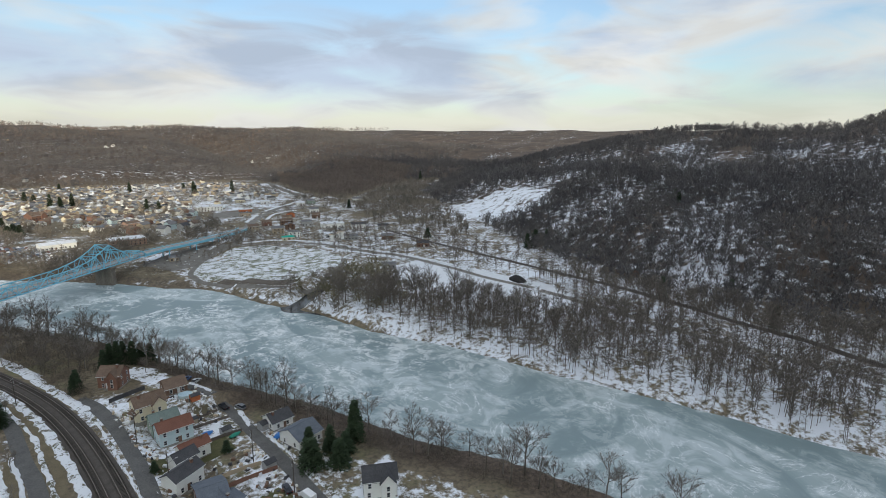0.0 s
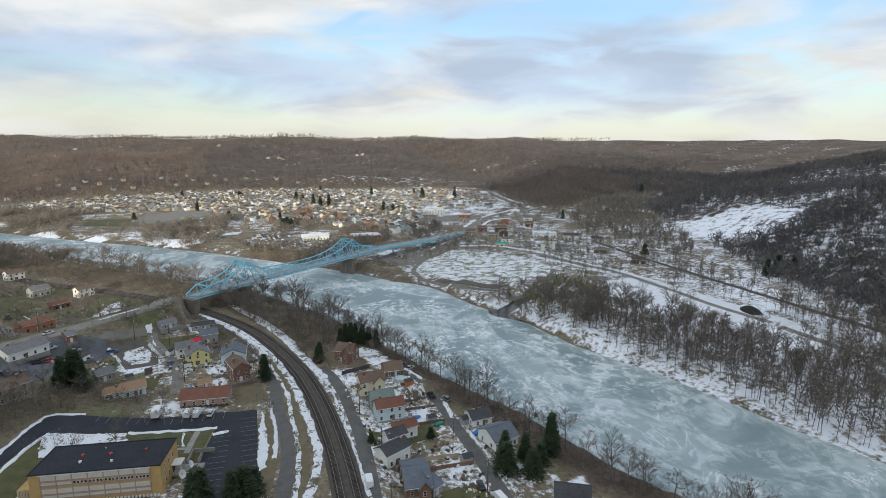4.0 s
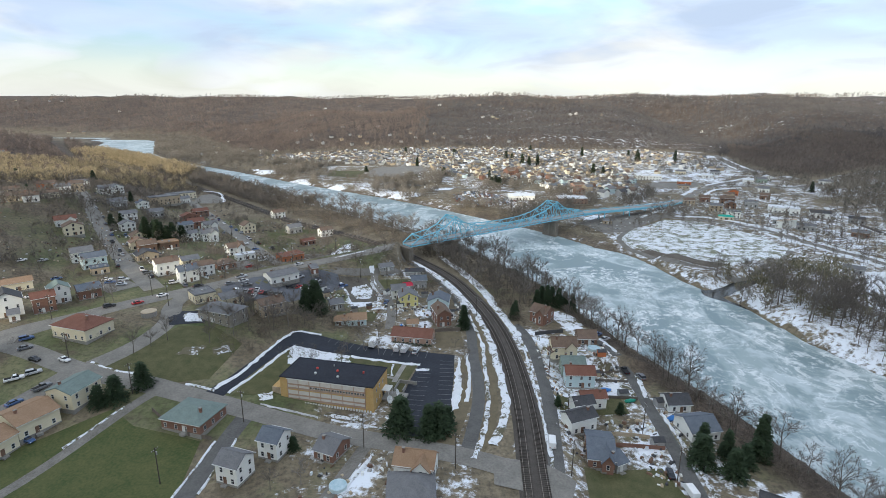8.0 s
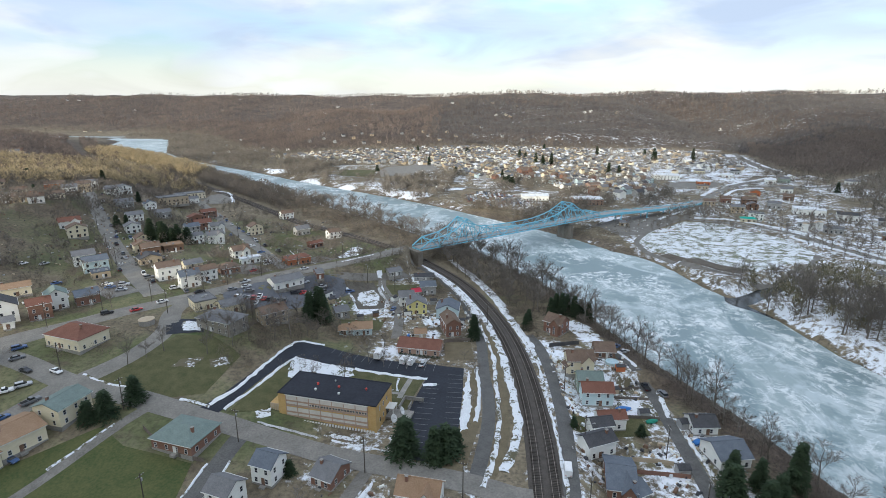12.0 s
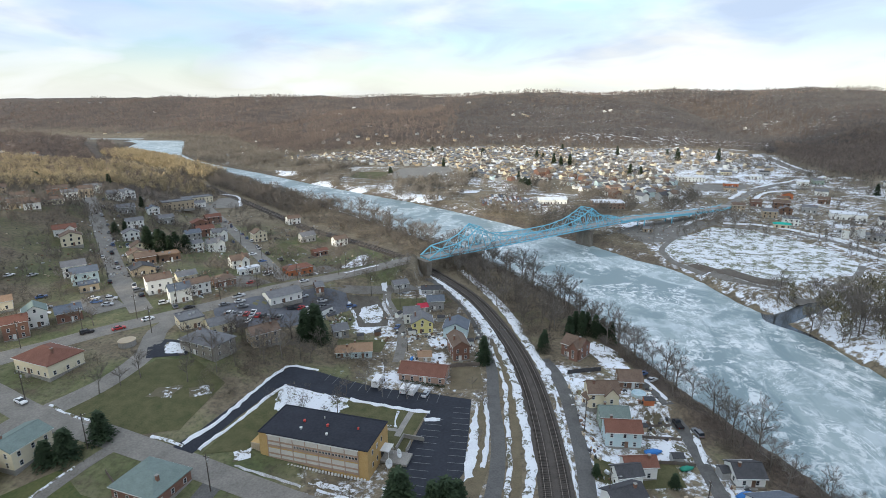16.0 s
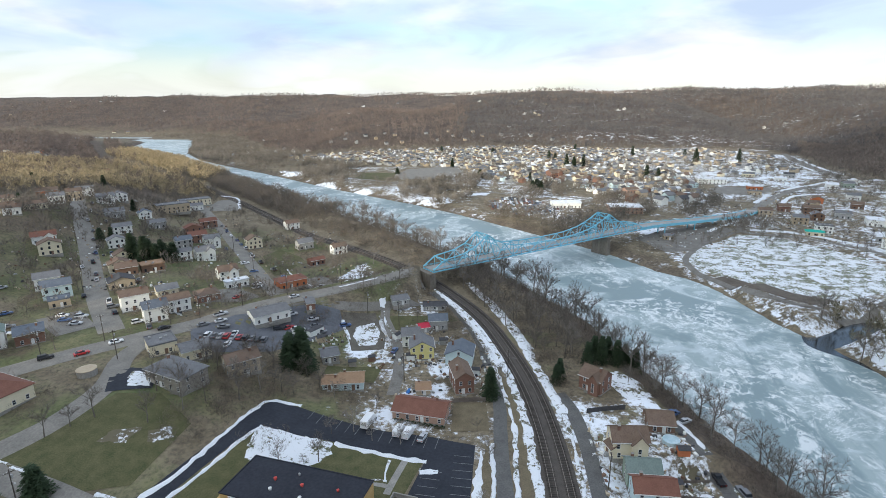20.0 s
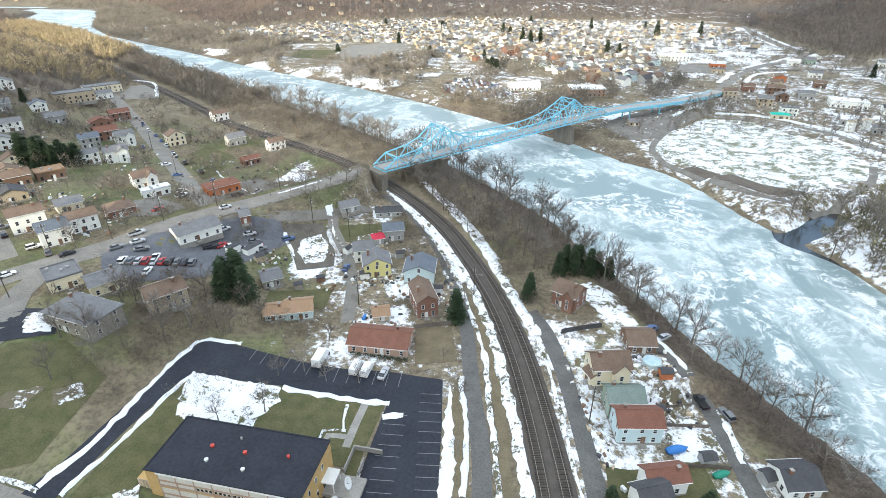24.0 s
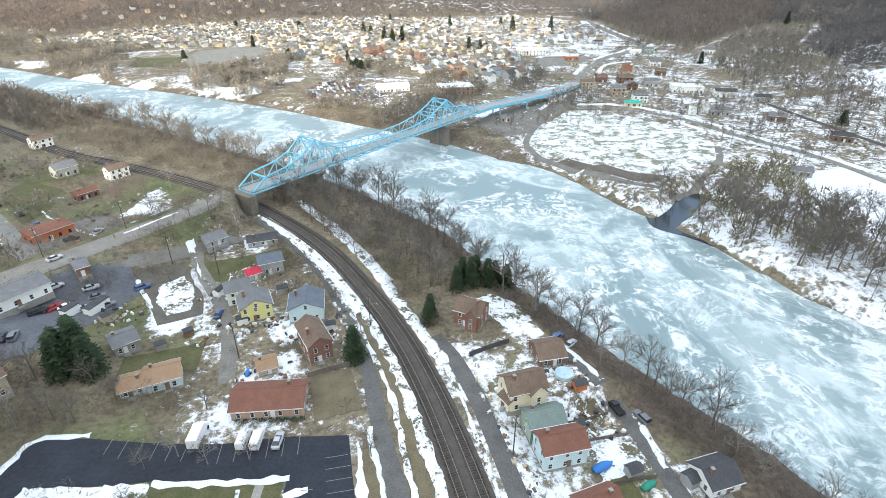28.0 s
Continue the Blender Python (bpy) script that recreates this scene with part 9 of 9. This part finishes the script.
def brushy(X, Y):
    dn, ns = seg_dist(X, Y, NEAR_BANK)
    near = (ns > 0) & (dn < 14) & (dn > 1)
    thicket = (seg_dist(X, Y, [(10, 262), (24, 300), (0, 330)])[0] < 26) & (ns > 0)
    yard = seg_dist(X, Y, [(-70, 180), (-60, 205), (-75, 215)])[0] < 11
    bank_road = (seg_dist(X, Y, [(-80, 262), (-50, 284), (-28, 303)])[0] < 16)
    slope = inside(X, Y, [(-67.8, 174.7), (-59.4, 192), (-56.5, 199.5), (-38.7, 198), (-26.8, 199), (-39.1, 209.1), (-60.4, 213), (-66, 204), (-78, 194), (-74, 183.2)])
    riverside = (ns > 0) & (seg_dist(X, Y, RAIL)[1] < 0) & (Y > 208) & (X > 24 - (Y - 208) * 0.25) & ~inside(X, Y, [(36, 208), (34, 224), (50, 232), (66, 226), (66, 200), (36, 200)])
    return (near | thicket | riverside | yard | bank_road | slope) & (seg_dist(X, Y, RAIL)[0] > 7.5) & (seg_dist(X, Y, APPROACH)[0] > 6) & (seg_dist(X, Y, [(-74, 259), (-55, 267), (-38, 276.5), (-26, 285), (-15, 291)])[0] > 3) & ~inside(X, Y, LOT)


scatter("bank_brush", shrub_kinds, land_spots(rng, 9000, -420, -5, 330, 760, upstream, 6, (0.7, 1.6)), brush_bark, "brown leafless brush along the upstream bank", "brush")
brush = np.concatenate([land_spots(rng, 17000, -110, 140, 60, 345, brushy, 4, (0.4, 1.0)), land_spots(rng, 700, 140, 240, 150, 310, lambda X, Y: in_belt(X, Y) & (X < 160 + 0.55 * (310 - Y)), 4, (0.5, 1.1))])
brush = np.concatenate([brush, land_spots(rng, 2600, 30, 160, 330, 500, lambda X, Y: (seg_dist(X, Y, FAR_BANK)[1] < 0) & (seg_dist(X, Y, FAR_BANK)[0] < 26) & (seg_dist(X, Y, FAR_BANK)[0] > 2) & (Y > 400 - 0.5 * (X - 100)) & off_bridge(X, Y), 4, (0.5, 1.2))])
scatter("brush", brush_kinds, brush, brush_bark, "brown leafless brush along the banks", "brush")


# olive thicket on the spit by the creek, and upstream terrace trees painted in sunlit gold
SPIT = [(153, 262), (160, 290), (176, 296), (205, 300), (236, 296), (214, 262), (204, 229), (212, 200), (200, 180), (178, 165), (172, 170), (164, 200), (158, 225)]
spit = land_spots(rng, 800, 150, 250, 160, 305, lambda X, Y: inside(X, Y, SPIT) & (rng.uniform(0, 1, len(X)) < ease((Y - 195) / 50)) & (seg_dist(X, Y, CREEK)[0] > 6), 5, (0.35, 0.95))
scatter("spit_thicket", mid_kinds, spit, olive_bark, "olive-brown leafless thicket on the wooded spit", "thicket")


def terrace(X, Y):
    return (seg_dist(X, Y, RAIL)[1] > 0) & (seg_dist(X, Y, RAIL)[0] > 10) & (Y - 0.55 * X > 610) & ((X < -330) | (Y > 560)) & (Y < 850 + 0.5 * (X + 600))


sunlit_spots = np.concatenate([land_spots(rng, 5200, -700, -200, 380, 900, terrace, 5, (0.55, 1.1)), land_spots(rng, 5000, -700, -330, 620, 1060, lambda X, Y: upstream(X, Y) & (seg_dist(X, Y, NEAR_BANK)[0] < 60 + rng.uniform(-20, 20, len(X))), 5, (0.8, 1.35))])
scatter("sunlit_terrace_trees", mid_kinds, sunlit_spots, sun_gold_bark, "leafless trees on the upstream terrace with low sunlight painted golden-brown into their bark", "trees")


def yards(X, Y):
    ok = (seg_dist(X, Y, RAIL)[1] > 0) & (Y + X > 20 - 130 * ease((-225 - X) / 40)) & ~inside(X, Y, LOT)
    for q in STREETS:
        ok &= seg_dist(X, Y, q)[0] > 6
    for hx, hy in HOUSE_SPOTS:
        ok &= (X - hx) ** 2 + (Y - hy) ** 2 > 50
    for lawn_poly in ([(-130, 362), (-125, 378), (-107, 363), (-101, 354), (-120, 344)], [(-118, 158), (-104, 176), (-100, 187), (-88, 189), (-73, 178), (-76, 156), (-86, 152.5), (-104, 158)], [(-103, 232), (-92.4, 247), (-66, 262), (-50, 256), (-69, 225), (-88, 216.5)], [(-54, 265), (-41, 271.5), (-31.5, 240), (-43, 236)], [(-92, 290), (-62, 292), (-70, 318), (-96, 312)], [(-113, 262), (-96, 280), (-122, 274)]):
        ok &= ~inside(X, Y, lawn_poly)
    clumped = ripple(X, Y, 38, 51) + ripple(X, Y, 90, 52)
    return ok & (clumped > -0.4)


hedge = np.concatenate([land_spots(rng, 11000, -440, -45, 170, 600, yards, 6, (0.35, 1.0)), land_spots(rng, 160, -45, 6, 205, 275, yards, 6, (0.25, 0.5))])
scatter("yard_shrubs", shrub_kinds, hedge, brush_bark, "brown leafless shrubs and brambles between the yards", "shrubs")
crowns = land_spots(rng, 2700, -480, -75, 200, 660, yards, 6, (0.35, 0.75))
scatter("yard_trees", mid_kinds, crowns, bark, "small bare trees behind the hillside houses", "trees")
